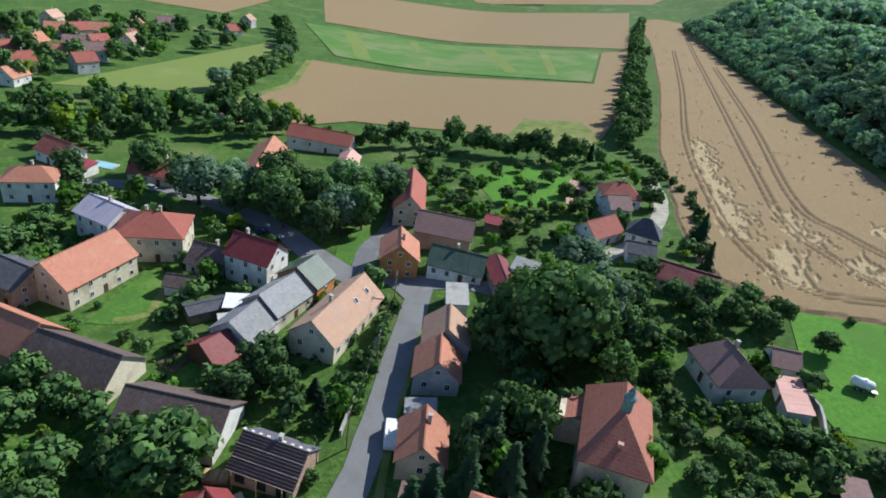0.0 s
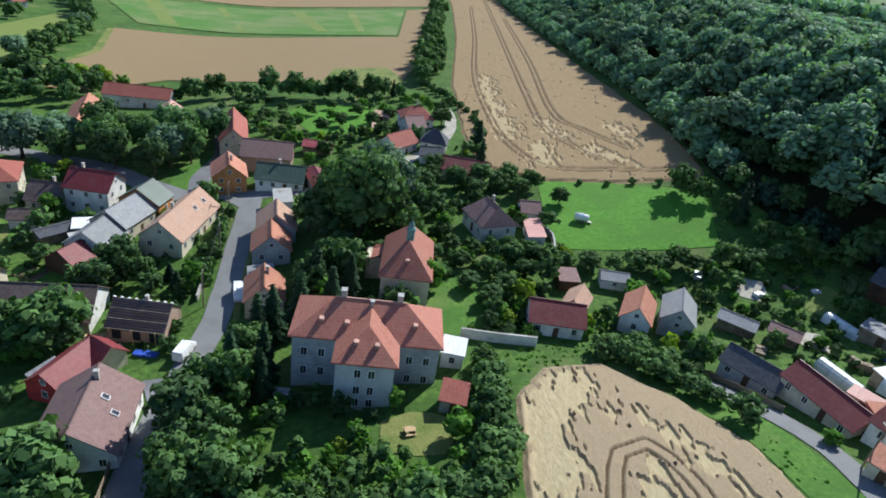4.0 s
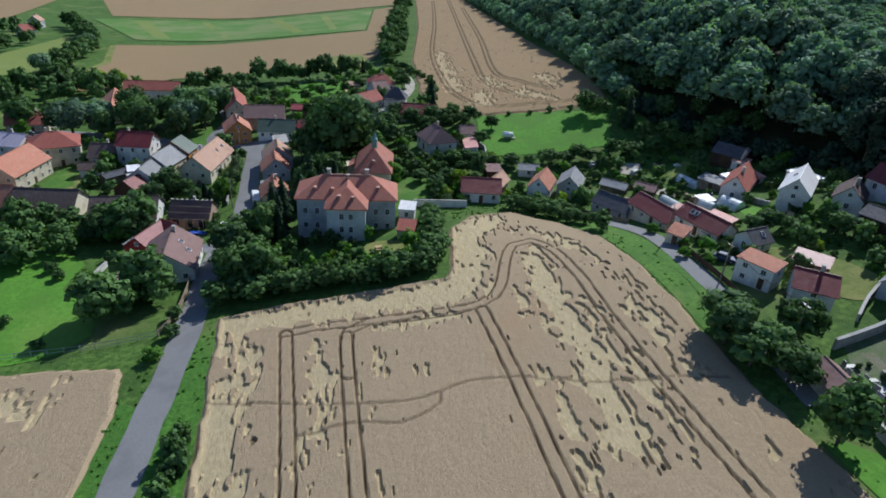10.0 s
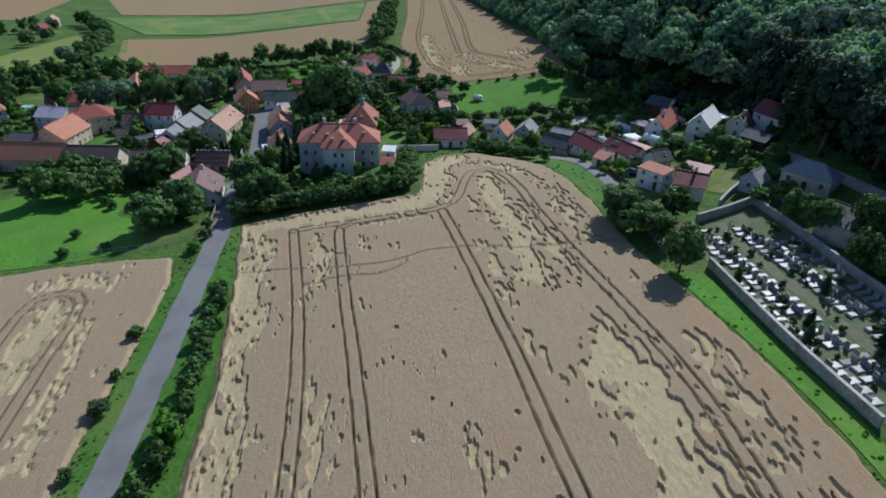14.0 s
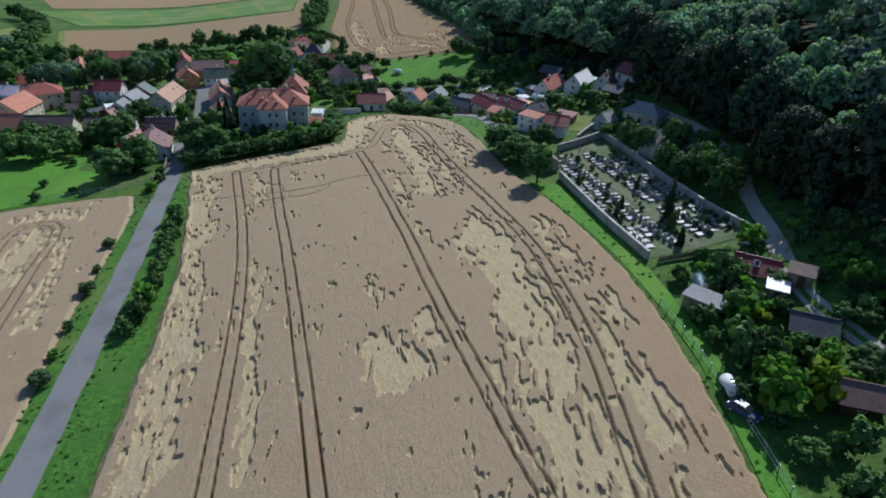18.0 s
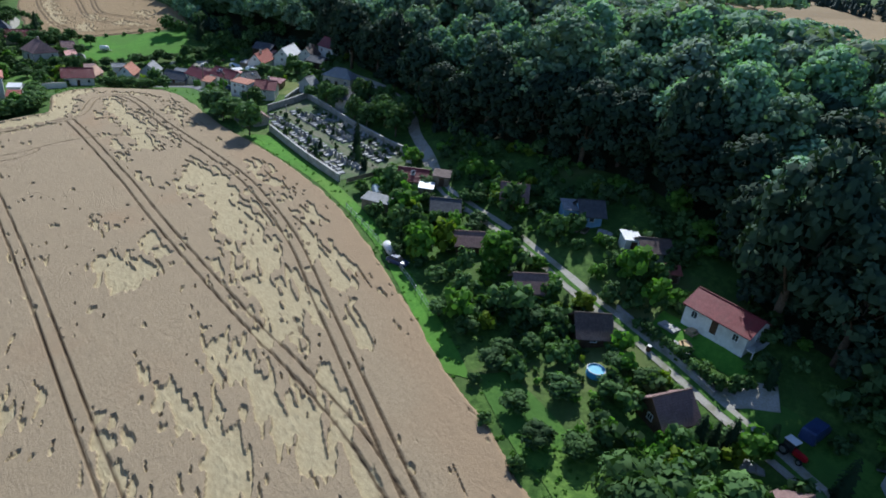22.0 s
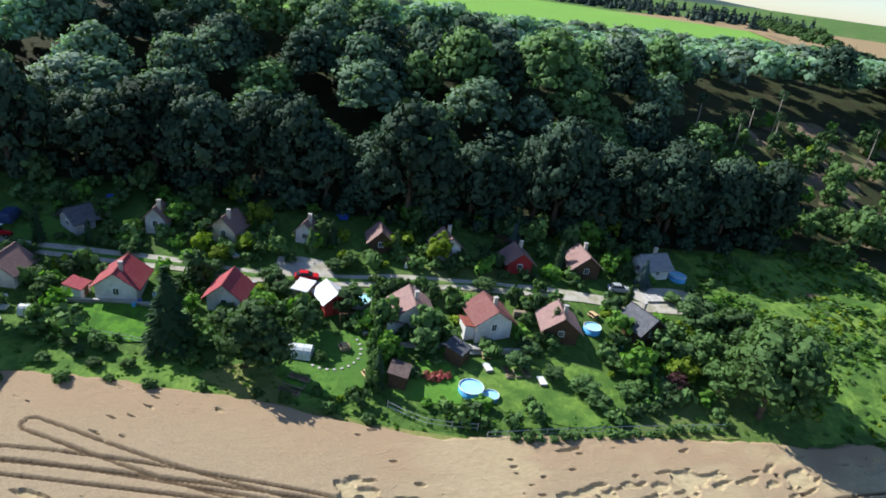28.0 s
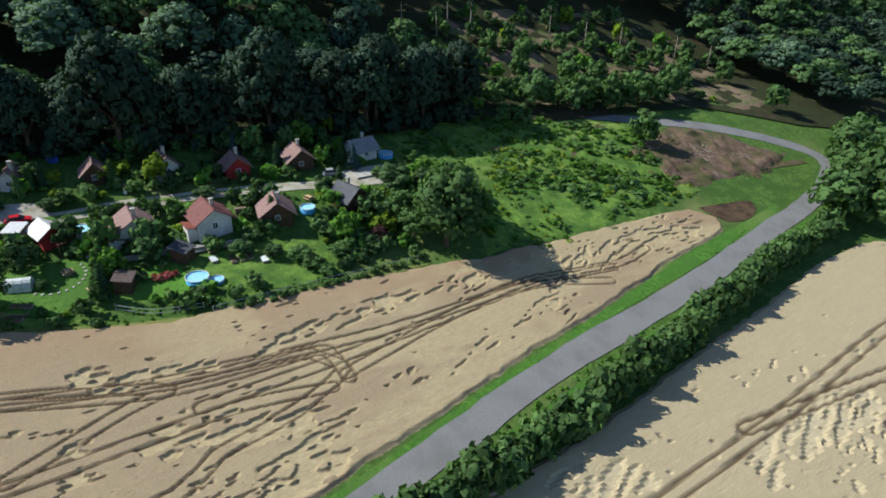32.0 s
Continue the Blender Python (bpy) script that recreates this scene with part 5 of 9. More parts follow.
def hedge_row(points, step, key, scale, wob=0.6, tall=1.0, label="", group="", mat=None):
    """A hedge or belt of trees grown together along a line, as one thing."""
    spots = [(x + TREE_RNG.uniform(-wob, wob), y + TREE_RNG.uniform(-wob, wob), scale * TREE_RNG.uniform(0.75, 1.25), tall * TREE_RNG.uniform(0.85, 1.15)) for x, y in spline(points, step)]
    low = key == "shrub"
    ob = tagged(new("hedge" if low else "tree_belt"), label or (("dense green hedge, " if low else "belt of leafy trees, ") + (group or "grown wild along a boundary")), "hedge" if low else "tree belt")
    leaf = mat or LEAF_OF[key]
    if (key, leaf.name) not in GROWN:
        GROWN[key, leaf.name] = [tri_mesh("crown", *k, leaf) for k in LITE[key]]
    for x, y, s, h in spots:
        part("shrub" if low else "tree", TREE_RNG.choice(GROWN[key, leaf.name]), ob, at=pose(x, y, hz(x, y) - 0.1 * s, 0, 0, TREE_RNG.uniform(0, 360)) @ Matrix.Diagonal((s, s, s * h, 1)))



def grove(key, spots, scale=1.0, tall=1.0, group=""):
    """Many far trees of one kind that nobody would count, as one stuff mesh."""
    kinds = LITE[key]
    joined("grove", [(x, y, scale * TREE_RNG.uniform(0.8, 1.2), tall * TREE_RNG.uniform(0.9, 1.1)) for x, y in spots], kinds, LEAF_OF[key], "leafy deciduous trees, " + group, "trees", "stuff")


def tree_line(points, step, key, scale, wob, tall=1.0, group=""):
    """Single trees along a line."""
    for x, y in spline(points, step):
        plant(key, x + TREE_RNG.uniform(-wob, wob), y + TREE_RNG.uniform(-wob, wob), scale * TREE_RNG.uniform(0.75, 1.25), tall * TREE_RNG.uniform(0.85, 1.15), "", group)


# the village green, the park of the manor house and the gardens north of it
plant("big0", 13.2, 88.0, 1.25, 1.1, "huge old linden tree towering behind the chapel")
plant("big1", 19.3, 95.7, 1.0, 1.0)
plant("big0", 8.0, 95.4, 0.95, 1.0)
plant("big1", 18.1, 114.9, 0.85, 0.9)
plants("big", [(-98, 148), (-78, 137), (-57, 137), (-48, 143), (-38, 131), (-32, 155), (-60, 146), (-42, 150), (-70, 141)], 0.85, 0.9, group="trees on the village green")
plants("broad", [(-36, 142), (-40.1, 124.3), (-28, 146), (-52, 130), (-85, 141), (-112, 134), (-66, 133), (-45, 137), (-33, 133), (-54, 146)], 1.25, 1.1, group="trees on the village green")
hedge_row([(-56, 199), (-40, 206), (-20, 211), (-10, 203), (4, 204), (14, 199), (22, 204)], 4.2, "broad", 1.0, 1.5, 0.95, group="hedge behind the orchards")
grove("broad", [(-19, 176), (-11, 167), (-4, 180), (1, 160), (7, 166), (12, 178), (-4, 150), (-10, 149), (-19, 165), (3, 188), (17, 168), (10, 146), (23, 172), (3, 136), (9, 131.5), (-14, 186), (-26, 182), (20, 155), (14, 152), (-30, 170)], 0.72, 0.75, group="orchard trees")
grove("bright", [(-7, 172), (4, 172), (14, 190), (-16, 157), (16, 136), (24, 178), (0, 142)], 0.7, 0.75, group="orchard trees")
plants("broad", [(41, 178), (40, 164), (33.1, 119.5), (37.3, 110.8), (41.5, 105.2), (47.5, 107.2), (52.8, 105.5), (51.4, 112.9), (44.3, 114.7), (30.2, 112.7), (28.3, 107.1), (56.7, 109.3)], 0.85, 0.8)
plants("conifer", [(26, 206), (49, 144), (47, 128)], 0.8)
hedge_row([(47, 134), (50, 150), (52, 175), (46, 200), (38, 224)], 5.0, "shrub", 1.2, 1.2)
hedge_row([(39, 227), (51, 314), (62, 400), (74, 492), (92, 620), (110, 740)], 7.5, "broad", 1.1, 2.5, 1.0, group="tree belt between the fields")
hedge_row([(45, 240), (54, 305), (66, 395), (78, 480)], 9.0, "broad", 0.95, 2.5, 1.0, group="tree belt between the fields")
hedge_row([(60.5, 114), (70.9, 111.9), (85.3, 110.7), (99.5, 109.7)], 6.0, "shrub", 0.8, 0.8)
plant("broad2", 62.4, 101.2, 0.7, 0.75)
plants("broad", [(37.1, 80), (32.9, 81.6), (31.7, 87.1), (28.9, 70.2), (34.3, 66.4), (39.5, 72.7), (45.9, 78), (50.3, 77.7), (41.9, 65.1), (47.3, 71.4), (37.6, 60.6), (28.8, 77.8), (34.1, 74.2), (56.2, 76.7), (62.1, 75.6)], 0.68, 0.62, group="garden trees behind the chapel")
hedge_row([(50, 80), (56, 75), (62, 75), (68, 74), (79, 76), (86, 75), (97, 75), (108, 73), (116, 72)], 3.2, "broad", 0.72, 1.2, 0.75, group="tree row along the gardens")
grove("broad", [(109, 102), (103, 93), (99, 100), (105, 81), (110, 76), (122, 71), (128, 74), (132, 68), (95, 104), (114, 97), (116, 90), (124, 84), (118, 69)], 0.95, 0.95, group="trees at the end of the meadow")
plant("conifer0", 104, 90, 1.0)
plants("broad", [(3.8, 64.5), (5.9, 71.4), (9.1, 77), (5.9, 84.6), (1.8, 90.2), (10.1, 69.2), (24.3, 102.4), (20.4, 89.3), (23.5, 83.6), (4.9, 96.4), (26.4, 94.5), (14.2, 102.8)], 1.0, 1.0, group="trees in the manor park")
plants("conifer", [(2.7, 57.1), (-1.6, 52.8), (4.8, 65.4), (11.2, 63.1), (8, 59)], 1.1, 1.0, group="spruces in the manor park")
plant("bright0", 17.0, 53.3, 0.85, 0.75)
# west of the road
plants("broad", [(-33.7, 76.2), (-28.7, 72.7), (-35.9, 70.1), (-39, 55.5), (-41.4, 51), (-43.6, 54.5), (-35, 52.8)], 1.05, 0.85, group="garden trees west of the road")
plants("conifer", [(-26.3, 83.2), (-23.6, 74), (-32.4, 82.8), (-21.6, 71.2)], 0.5, 0.7, group="garden conifers west of the road")
hedge_row([(-16.9, 71.4), (-16.9, 80.9), (-16.6, 90), (-17.1, 98.1)], 2.4, "shrub", 1.05, 0.8, 1.1, group="garden hedge along the road")
plants("shrub", [(-19.2, 82.7), (-20.4, 77), (-22, 88), (-19.6, 67.3), (-18.6, 56.9), (-18, 51.5), (-25.8, 67), (-20.7, 61.1), (-55.7, 78), (-50.9, 81.4), (-57.5, 86.7), (-60.5, 79.6), (-39.4, 81.2), (-46.9, 85.6), (-44.8, 89.5), (-52.5, 90.9), (-60.2, 100.3), (-54.3, 98.6), (-23.9, 93.3), (-28.6, 102.1)], 1.0, group="garden shrubs")
grove("broad", [(-51.2, 50.2), (-66.3, 64.3), (-62.5, 56.4), (-58.8, 61.8), (-53.1, 61.3), (-49.2, 45.1), (-72, 62), (-70, 54), (-78, 60), (-56.7, 40.5), (-66.3, 44.2), (-99, 99), (-90, 92), (-94, 84), (-105, 126), (-88, 78), (-100, 108)], 0.9, 0.85, group="garden trees on the west side")
grove("broad", [(-135, 183), (-130, 196), (-121, 204), (-139, 172), (-144, 168), (-150, 180), (-126, 188), (-116, 200), (-108, 196), (-150, 160), (-160, 175), (-128, 176), (-120, 186), (-140, 190), (-98, 190), (-90, 200), (-104, 186), (-86, 190)], 1.15, 1.0, group="trees behind the western houses")
plants("big", [(-125, 262), (-130, 250), (-133, 327), (-138, 340), (-128, 300), (-132, 318), (-150, 372)], 0.8, 0.75)
hedge_row([(-112, 215), (-120, 245), (-128, 290), (-134, 335), (-160, 400), (-182, 440)], 8.0, "broad", 1.2, 3.0, group="tree belt beside the meadow")
hedge_row([(-185, 205), (-200, 225), (-190, 260), (-182, 300), (-178, 350)], 11.0, "broad", 1.1, 6.0, group="trees among the far houses")
grove("broad", [(-258, 334), (-197, 298), (-222, 280), (-240, 310), (-215, 320), (-232, 350), (-205, 350), (-212, 240), (-225, 250), (-186, 392), (-205, 405), (-260, 300), (-245, 270)], 1.3, 1.0, group="trees among the far houses")
grove("broad", [(-31.4, 11.6), (-32.8, 14.8), (-29.4, 14.2), (-24.8, 20.4), (-23.2, 17.6), (-26.6, 22.4), (-38, 52.5), (-40, 56), (-35.6, 54.6), (-58, 42), (-62, 45), (-66, 40), (-55.5, 45.5)], 1.22, 0.92, group="orchard trees below the village")
plants("shrub", [(-18.4, 10.5), (-17.8, 4.3), (-19.2, -1.8), (-40.3, 6.6), (-49.8, 16.2), (-46.6, 33.6), (-38.3, 40.9), (-28.2, 32), (-29.5, 38.6), (-48.9, 5.4), (-49.4, 37.3)], 0.9)
# in front of the manor house
plants("broad", [(-5.6, 35.8), (-9.8, 35.8), (-4.7, 46.1), (-6.5, 27.9), (-9.6, 26.8), (-10.5, 22.4), (-7.4, 18), (-3.3, 19.1), (-10.7, 31.2)], 1.1, 1.0, group="trees in front of the manor house")
plants("conifer", [(-1.5, 41.5), (-3.7, 50.6), (-1.2, 36.5), (-6.5, 42)], 1.0, 1.0)
plants("bright", [(-0.3, 26.8), (10.1, 22.2), (4.9, 20.1)], 0.5, 0.55)
hedge_row([(-11.3, 12.8), (-6.3, 13.8), (1.9, 13.9), (10, 13.6), (18.1, 13.4), (25.2, 13.8), (29.3, 15.5)], 2.3, "broad", 0.8, 0.8, 0.72, group="overgrown hedge in front of the manor house")
hedge_row([(-9.4, 15.9), (-0.2, 16.4), (10, 16.3), (20.2, 15.7), (27.3, 16.6)], 2.8, "shrub", 1.25, 0.8, 1.1, group="overgrown hedge in front of the manor house")
hedge_row([(28.9, 15.5), (31.2, 20.9), (31.9, 28.4), (33.1, 35.5), (33.3, 42.9)], 2.3, "broad", 0.75, 1.0, 0.66, group="overgrown hedge in front of the manor house")
hedge_row([(28.4, 20.9), (30.1, 29.5), (30.9, 38.3)], 2.2, "shrub", 1.2, 1.0)
hedge_row([(54.8, 46.4), (59.7, 43), (64, 38), (67.8, 32), (70.2, 27.4)], 2.6, "broad", 0.7, 0.8, 0.66, group="tall hedge at the field's end")
hedge_row([(57.5, 48.8), (63.5, 45.5), (67.6, 39.4)], 2.8, "broad", 0.65, 0.8, 0.62, group="tall hedge at the field's end")
# the street of cottages and the cemetery
plants("broad", [(69.6, -21), (70.2, -26.6), (73.2, -31), (73.6, -25.4), (80.6, -22.6), (71.4, -17.6)], 1.08, 0.74, group="dark trees between the field and the cemetery")
plants("broad", [(75, -15), (82, -19), (120, 18.8), (114, -7), (99, -24), (102.8, -26.2), (96.7, 12.9), (102.3, 9), (99.9, 13), (108.8, 5.1)], 0.75, 0.72)
plant("broad2", 71.4, -42.6, 1.0, 1.1, "leafy tree at the corner of the cemetery casting a long shadow")
plants("shrub", [(78.3, 7.1), (80.9, 11.7), (81, 2.8), (85.3, 5), (92.8, 14.1), (96, 20.1), (90.2, 23), (104.7, 41.6), (97.9, 47.9), (79.2, 21.4), (110.4, 41.7), (114.3, 31.2), (112.5, 17.6), (105.9, 20.7), (97.8, 47.1), (104.1, 52.3), (109.6, 59), (89.5, 59.4), (84.8, 63.6), (77.6, 65.2), (70.4, 64.4), (63.2, 56.6)], 0.85, group="garden shrubs")
plants("broad", [(99, -34), (99, -57), (102.7, -60.2), (104.6, -55.2), (105.5, -64.6), (98, -52), (100, -40), (100.8, -68.3), (103.7, -46.2), (108.3, -60.3), (111.1, -67), (109.3, -50.4)], 0.95, 1.0, group="trees beside the cemetery")
plants("thuja", [(82, -62), (78.5, -66), (88, -70), (86, -74), (83.9, -80.1), (90, -55), (79, -48)], 0.75, 0.8)
plant("thuja0", 88.5, -69, 0.9, 1.5)
# bushes along the road verges
hedge_row([(-10.3, -22), (-10.8, -34), (-11, -46), (-12, -58), (-14, -70)], 2.1, "shrub", 1.05, 0.7, 1.0, group="bushes on the road verge")
plants("shrub", [(-12, -62), (-13, -59), (-12.6, -66), (-11, -25)], 1.25, 1.3)
plants("broad", [(-23.5, -33), (-24, -52), (-25, -79)], 0.5, 0.55)
plants("shrub", [(-24, -44), (-25, -72), (-24.5, -64)], 0.7)
hedge_row([(-15.5, -262), (-14.8, -276), (-14, -290), (-11.5, -306), (-8.8, -325), (-5, -348), (-2, -372), (0, -392)], 1.5, "shrub", 1.75, 0.8, 1.2, group="thick hedge along the road")
hedge_row([(3, -397), (7.4, -410), (11.5, -420), (16, -432), (26, -446)], 3.4, "broad", 1.5, 1.2, 0.95, group="trees at the road bend")
hedge_row([(-6, -402), (0, -420), (10, -436), (24, -452)], 5.0, "broad", 1.7, 2.0, 0.95, group="trees at the road bend")


# gardens of the cottages
plants("shrub", [(77, -91), (83.9, -86.2), (80, -95), (73, -100), (72, -106), (76, -112), (68, -117), (70, -122), (73, -128), (79.9, -118.1), (84.5, -104.6), (90.1, -109.8), (91.4, -123.1), (88.2, -127.5), (94.5, -130.6), (92.8, -138.3), (89.5, -145.7), (96, -140.6), (100.2, -142.8), (84.8, -136.9), (81.5, -140.4), (86.2, -151.2)], 1.0, group="garden shrubs")
plants("broad", [(88.7, -98.4), (91.6, -112.2), (86.7, -118.2), (81.7, -114.3), (86.9, -111.2), (77, -121), (84.3, -119.7), (82.7, -111.4), (98.6, -125.2), (100.4, -119.6), (95.8, -107), (91.3, -94.8)], 0.55, 0.55, group="garden trees among the cottages")
plant("bright0", 80, -130.5, 1.05, 0.95, "spreading bright green walnut tree in a cottage garden")
plants("broad", [(69, -128), (66, -136), (70, -140), (63.5, -136), (64, -142), (65, -149), (76.9, -149), (74, -146), (69, -151), (76, -161), (76.4, -166.1), (59, -158), (57, -164), (60, -168), (67, -177), (61, -173), (71, -164), (66, -160), (69, -134), (72, -143), (62, -150)], 0.6, 0.55, group="garden trees among the cottages")
plants("thuja", [(78.8, -148.2), (87.1, -177.2), (79.1, -181.9), (78.4, -190.4), (73, -176), (73.9, -177.4), (74.9, -178.9)], 0.8)
plants("broad", [(57.5, -180), (54.5, -179.5), (59, -185), (55.5, -186)], 1.3, 1.0)
plants("broad", [(66, -195), (69, -193), (70.8, -197), (71.9, -191), (64.9, -213), (68.9, -219.1), (66.7, -229), (63.4, -231), (73.7, -227), (69.5, -242.6), (70.8, -246.4), (69, -239.7), (59, -222), (56, -226), (52, -222)], 0.55, 0.55, group="garden trees among the cottages")
plant("conifer0", 52, -214.6, 1.35, 0.95, "dark bushy spruce at the edge of the field")
plant("broad1", 47, -225.6, 1.35, 1.05, "dense dark round tree at the edge of the field")
plant("broad3", 45.2, -228.8, 1.05, 0.9, "dense dark round tree at the edge of the field")
plants("bright", [(77.1, -203.9), (68.2, -218.1), (71.6, -215.1)], 0.55, 0.6)
plants("yellow", [(72, -220.1), (73.7, -250.1), (93.2, -116.5), (102.1, -132.2)], 0.75, 0.75)
plants("thuja", [(75.1, -237.7), (74, -229), (72, -251.1), (73.8, -235.8), (55.9, -291.7), (50.5, -274.9), (67.3, -282.6), (77.5, -198.4), (57.6, -245.9), (54, -245.5), (50, -245), (46, -244.6), (42, -244), (75, -239.6)], 0.85, 1.05, group="slim evergreens in the cottage gardens")
plants("broad", [(44.8, -266.9), (41.8, -271.9), (38.9, -276), (36, -277), (39.7, -287.2), (37.1, -282.8), (43.5, -291.4), (40.3, -295.5), (56.2, -272.5), (61.6, -265.7), (37, -289.4), (42.5, -283.2), (47.2, -269.7), (56.7, -301.7), (54, -305.6)], 0.55, 0.5, group="garden trees among the cottages")
plant("purple0", 37.2, -291, 0.8, 0.8)
plant("bluespruce0", 62, -298, 0.9)
plant("bluespruce0", 76, -276, 0.8)
plants("big0", [(31, -302.6), (36, -307)], 1.0, 1.0, "large round deciduous tree at the edge of the field")
plants("broad", [(38.5, -309.9), (41.9, -305.6), (42.7, -311.3), (47, -308), (35.6, -297.9), (44.4, -315), (38.7, -301.3), (41.4, -298.2), (48.8, -301.2)], 0.95, 0.8)
plants("shrub", [(63.9, -254.3), (65.4, -260.7), (66.5, -266.3), (64.5, -270.1), (58.7, -264.9), (60.7, -275.9), (66.3, -287.4), (64.4, -295), (68.3, -296.9), (56.1, -261.4), (56.9, -255.7), (59.1, -249.8), (62.5, -245.8), (64.9, -232), (71.1, -231.9), (77, -215.3), (74.7, -205.3), (79.7, -200.5), (83.6, -187.8), (80.9, -205.5), (69.6, -206.1), (72, -185), (75.5, -190.2), (62, -190), (57, -196), (63.9, -218), (59.8, -233), (48, -236), (44, -250), (36, -266), (33.8, -285.9), (31.4, -295.5), (53.3, -271), (45.7, -282.8), (46.5, -297.6), (50.4, -306.8)], 0.75, group="garden shrubs")
hedge_row([(62.1, -246.3), (55, -245.5), (47.6, -244.1), (41, -243)], 1.2, "shrub", 0.7, 0.2, 1.7, group="tall narrow hedge between two gardens")
hedge_row([(65.5, -246.6), (64.2, -255.3)], 1.3, "shrub", 0.6, 0.15, 0.8, group="clipped hedge along the lane")
hedge_row([(85, -157.9), (84, -165.8), (82.8, -172.7), (85.7, -175.5)], 1.3, "shrub", 0.75, 0.15, 1.0, group="clipped hedge around the bungalow")
hedge_row([(87.8, -154.4), (91.7, -152), (96.4, -153.6)], 1.8, "shrub", 1.0, 0.4, 1.1)
hedge_row([(75.4, -206.3), (77.4, -199.4), (79, -193.4)], 1.6, "shrub", 0.7, 0.2)
hedge_row([(57, -150), (53, -166), (49, -182), (45, -202), (41, -226), (35, -243)], 5.5, "shrub", 0.7, 1.2)
hedge_row([(30.5, -262), (30, -280), (29.6, -295.7)], 1.8, "shrub", 0.55, 0.4)
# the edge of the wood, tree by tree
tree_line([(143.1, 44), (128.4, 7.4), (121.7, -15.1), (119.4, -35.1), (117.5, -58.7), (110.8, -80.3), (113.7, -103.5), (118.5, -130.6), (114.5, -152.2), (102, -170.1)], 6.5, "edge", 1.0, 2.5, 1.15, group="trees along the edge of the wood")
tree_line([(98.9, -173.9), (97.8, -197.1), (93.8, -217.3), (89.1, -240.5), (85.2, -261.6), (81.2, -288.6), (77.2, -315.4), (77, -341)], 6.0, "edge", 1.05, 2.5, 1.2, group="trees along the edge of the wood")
grove("big", [tuple(p) for p in spline([(127, 205), (121, 150), (117, 122), (122, 104), (132, 90), (142, 66), (146, 52)], 6.5)], 0.7, 0.8, group="along the edge of the northern wood")
hedge_row([(80, -352), (72, -372), (68, -396), (70, -420)], 4.0, "broad", 1.05, 2.5, 1.1, group="young trees on the cleared slope")
grove("broad", [(99, -344), (95, -356), (92, -370), (84, -384), (82, -394), (94.8, -330.6), (90, -415), (47, -378), (73, -450), (50, -446), (92, -390), (104.2, -397.9), (98, -376), (107.7, -369.8), (88, -430), (80, -436)], 1.0, 1.1, group="young trees on the cleared slope")


def bare_pine(x, y, tall):
    """A tall slim trunk left standing on the cleared slope, with a tuft of crown."""
    t = thing("pine", "tall slim pine with a bare pale trunk and a thin crown", "pine tree", x, y)
    part("trunk", mesh_from("trunk", *tube_data([(0, 0, -0.5), (0.1, 0, tall * 0.5), (0.3, 0.2, tall)], [0.2, 0.15, 0.06], 6), PALEBARK, smoothed=True), t)
    rng = np.random.default_rng(int(x * 7 + y))
    v, f, nr = leaf_cloud(rng, [(0.3, 0.2, tall * 0.93, 1.5, 0.8), (0.8, -0.5, tall * 0.82, 1.0, 0.6), (-0.6, 0.5, tall * 0.86, 1.0, 0.6)], 220, 0.5)
    part("crown", tri_mesh("crown", v, f, nr, NEEDLE), t)


for _x, _y, _h in ((112, -352, 13), (118, -360, 14), (116, -368, 12), (124, -374, 14), (110, -398, 13), (106, -412, 12), (100, -424, 13), (92, -446, 12), (84, -456, 12), (120, -344, 13)):
    bare_pine(_x, _y, _h)


# the wood on the hill: too many trees to count
WOOD_RNG = np.random.default_rng(17)


def wood_spots(x0, x1, y0, y1, gap, extra=0.0):
    out = []
    for yy in np.arange(y0, y1, gap):
        for xx in np.arange(x0, x1, gap):
            x, y = xx + WOOD_RNG.uniform(-0.45, 0.45) * gap, yy + WOOD_RNG.uniform(-0.45, 0.45) * gap
            out.append((x, y, WOOD_RNG.uniform(0.75, 1.25)))
    line = sorted(FOREST_LINE, key=lambda p: p[1])
    ly, lx = [p[1] for p in line], [p[0] for p in line]
    keep = []
    for x, y, s in out:
        far_side = float(np.interp(y, [-560, -430, -300, -200, -120, -54, 60, 330, 720], [240, 226, 196, 198, 218, 292, 320, 335, 355]))
        clearing = inside(np.array([x]), np.array([y]), [(84, -338), (128, -332), (136, -380), (133, -440), (114, -470), (84, -470), (40, -456), (40, -434), (66, -404), (70, -362)])[0]
        if np.interp(y, ly, lx) + 5 + extra < x < far_side and not clearing:
            keep.append((x, y, s))
    return keep


near_kinds = [dome_crown(200 + k, 6.6 + 0.3 * k, 16.5 + 1.2 * k, 2.6, 28 + 3 * k, 760, 0.86, 0.27, 1.55) for k in range(5)]
far_kinds = [dome_crown(210 + k, 6.2, 15.5, 2.6, 11, 170, 1.5, 0.35, 1.4) for k in range(3)]
light_kinds = [dome_crown(220 + k, 6.0 + 0.3 * k, 15.8 + 0.8 * k, 2.6, 18 + 2 * k, 380, 1.05, 0.31, 1.5) for k in range(4)]


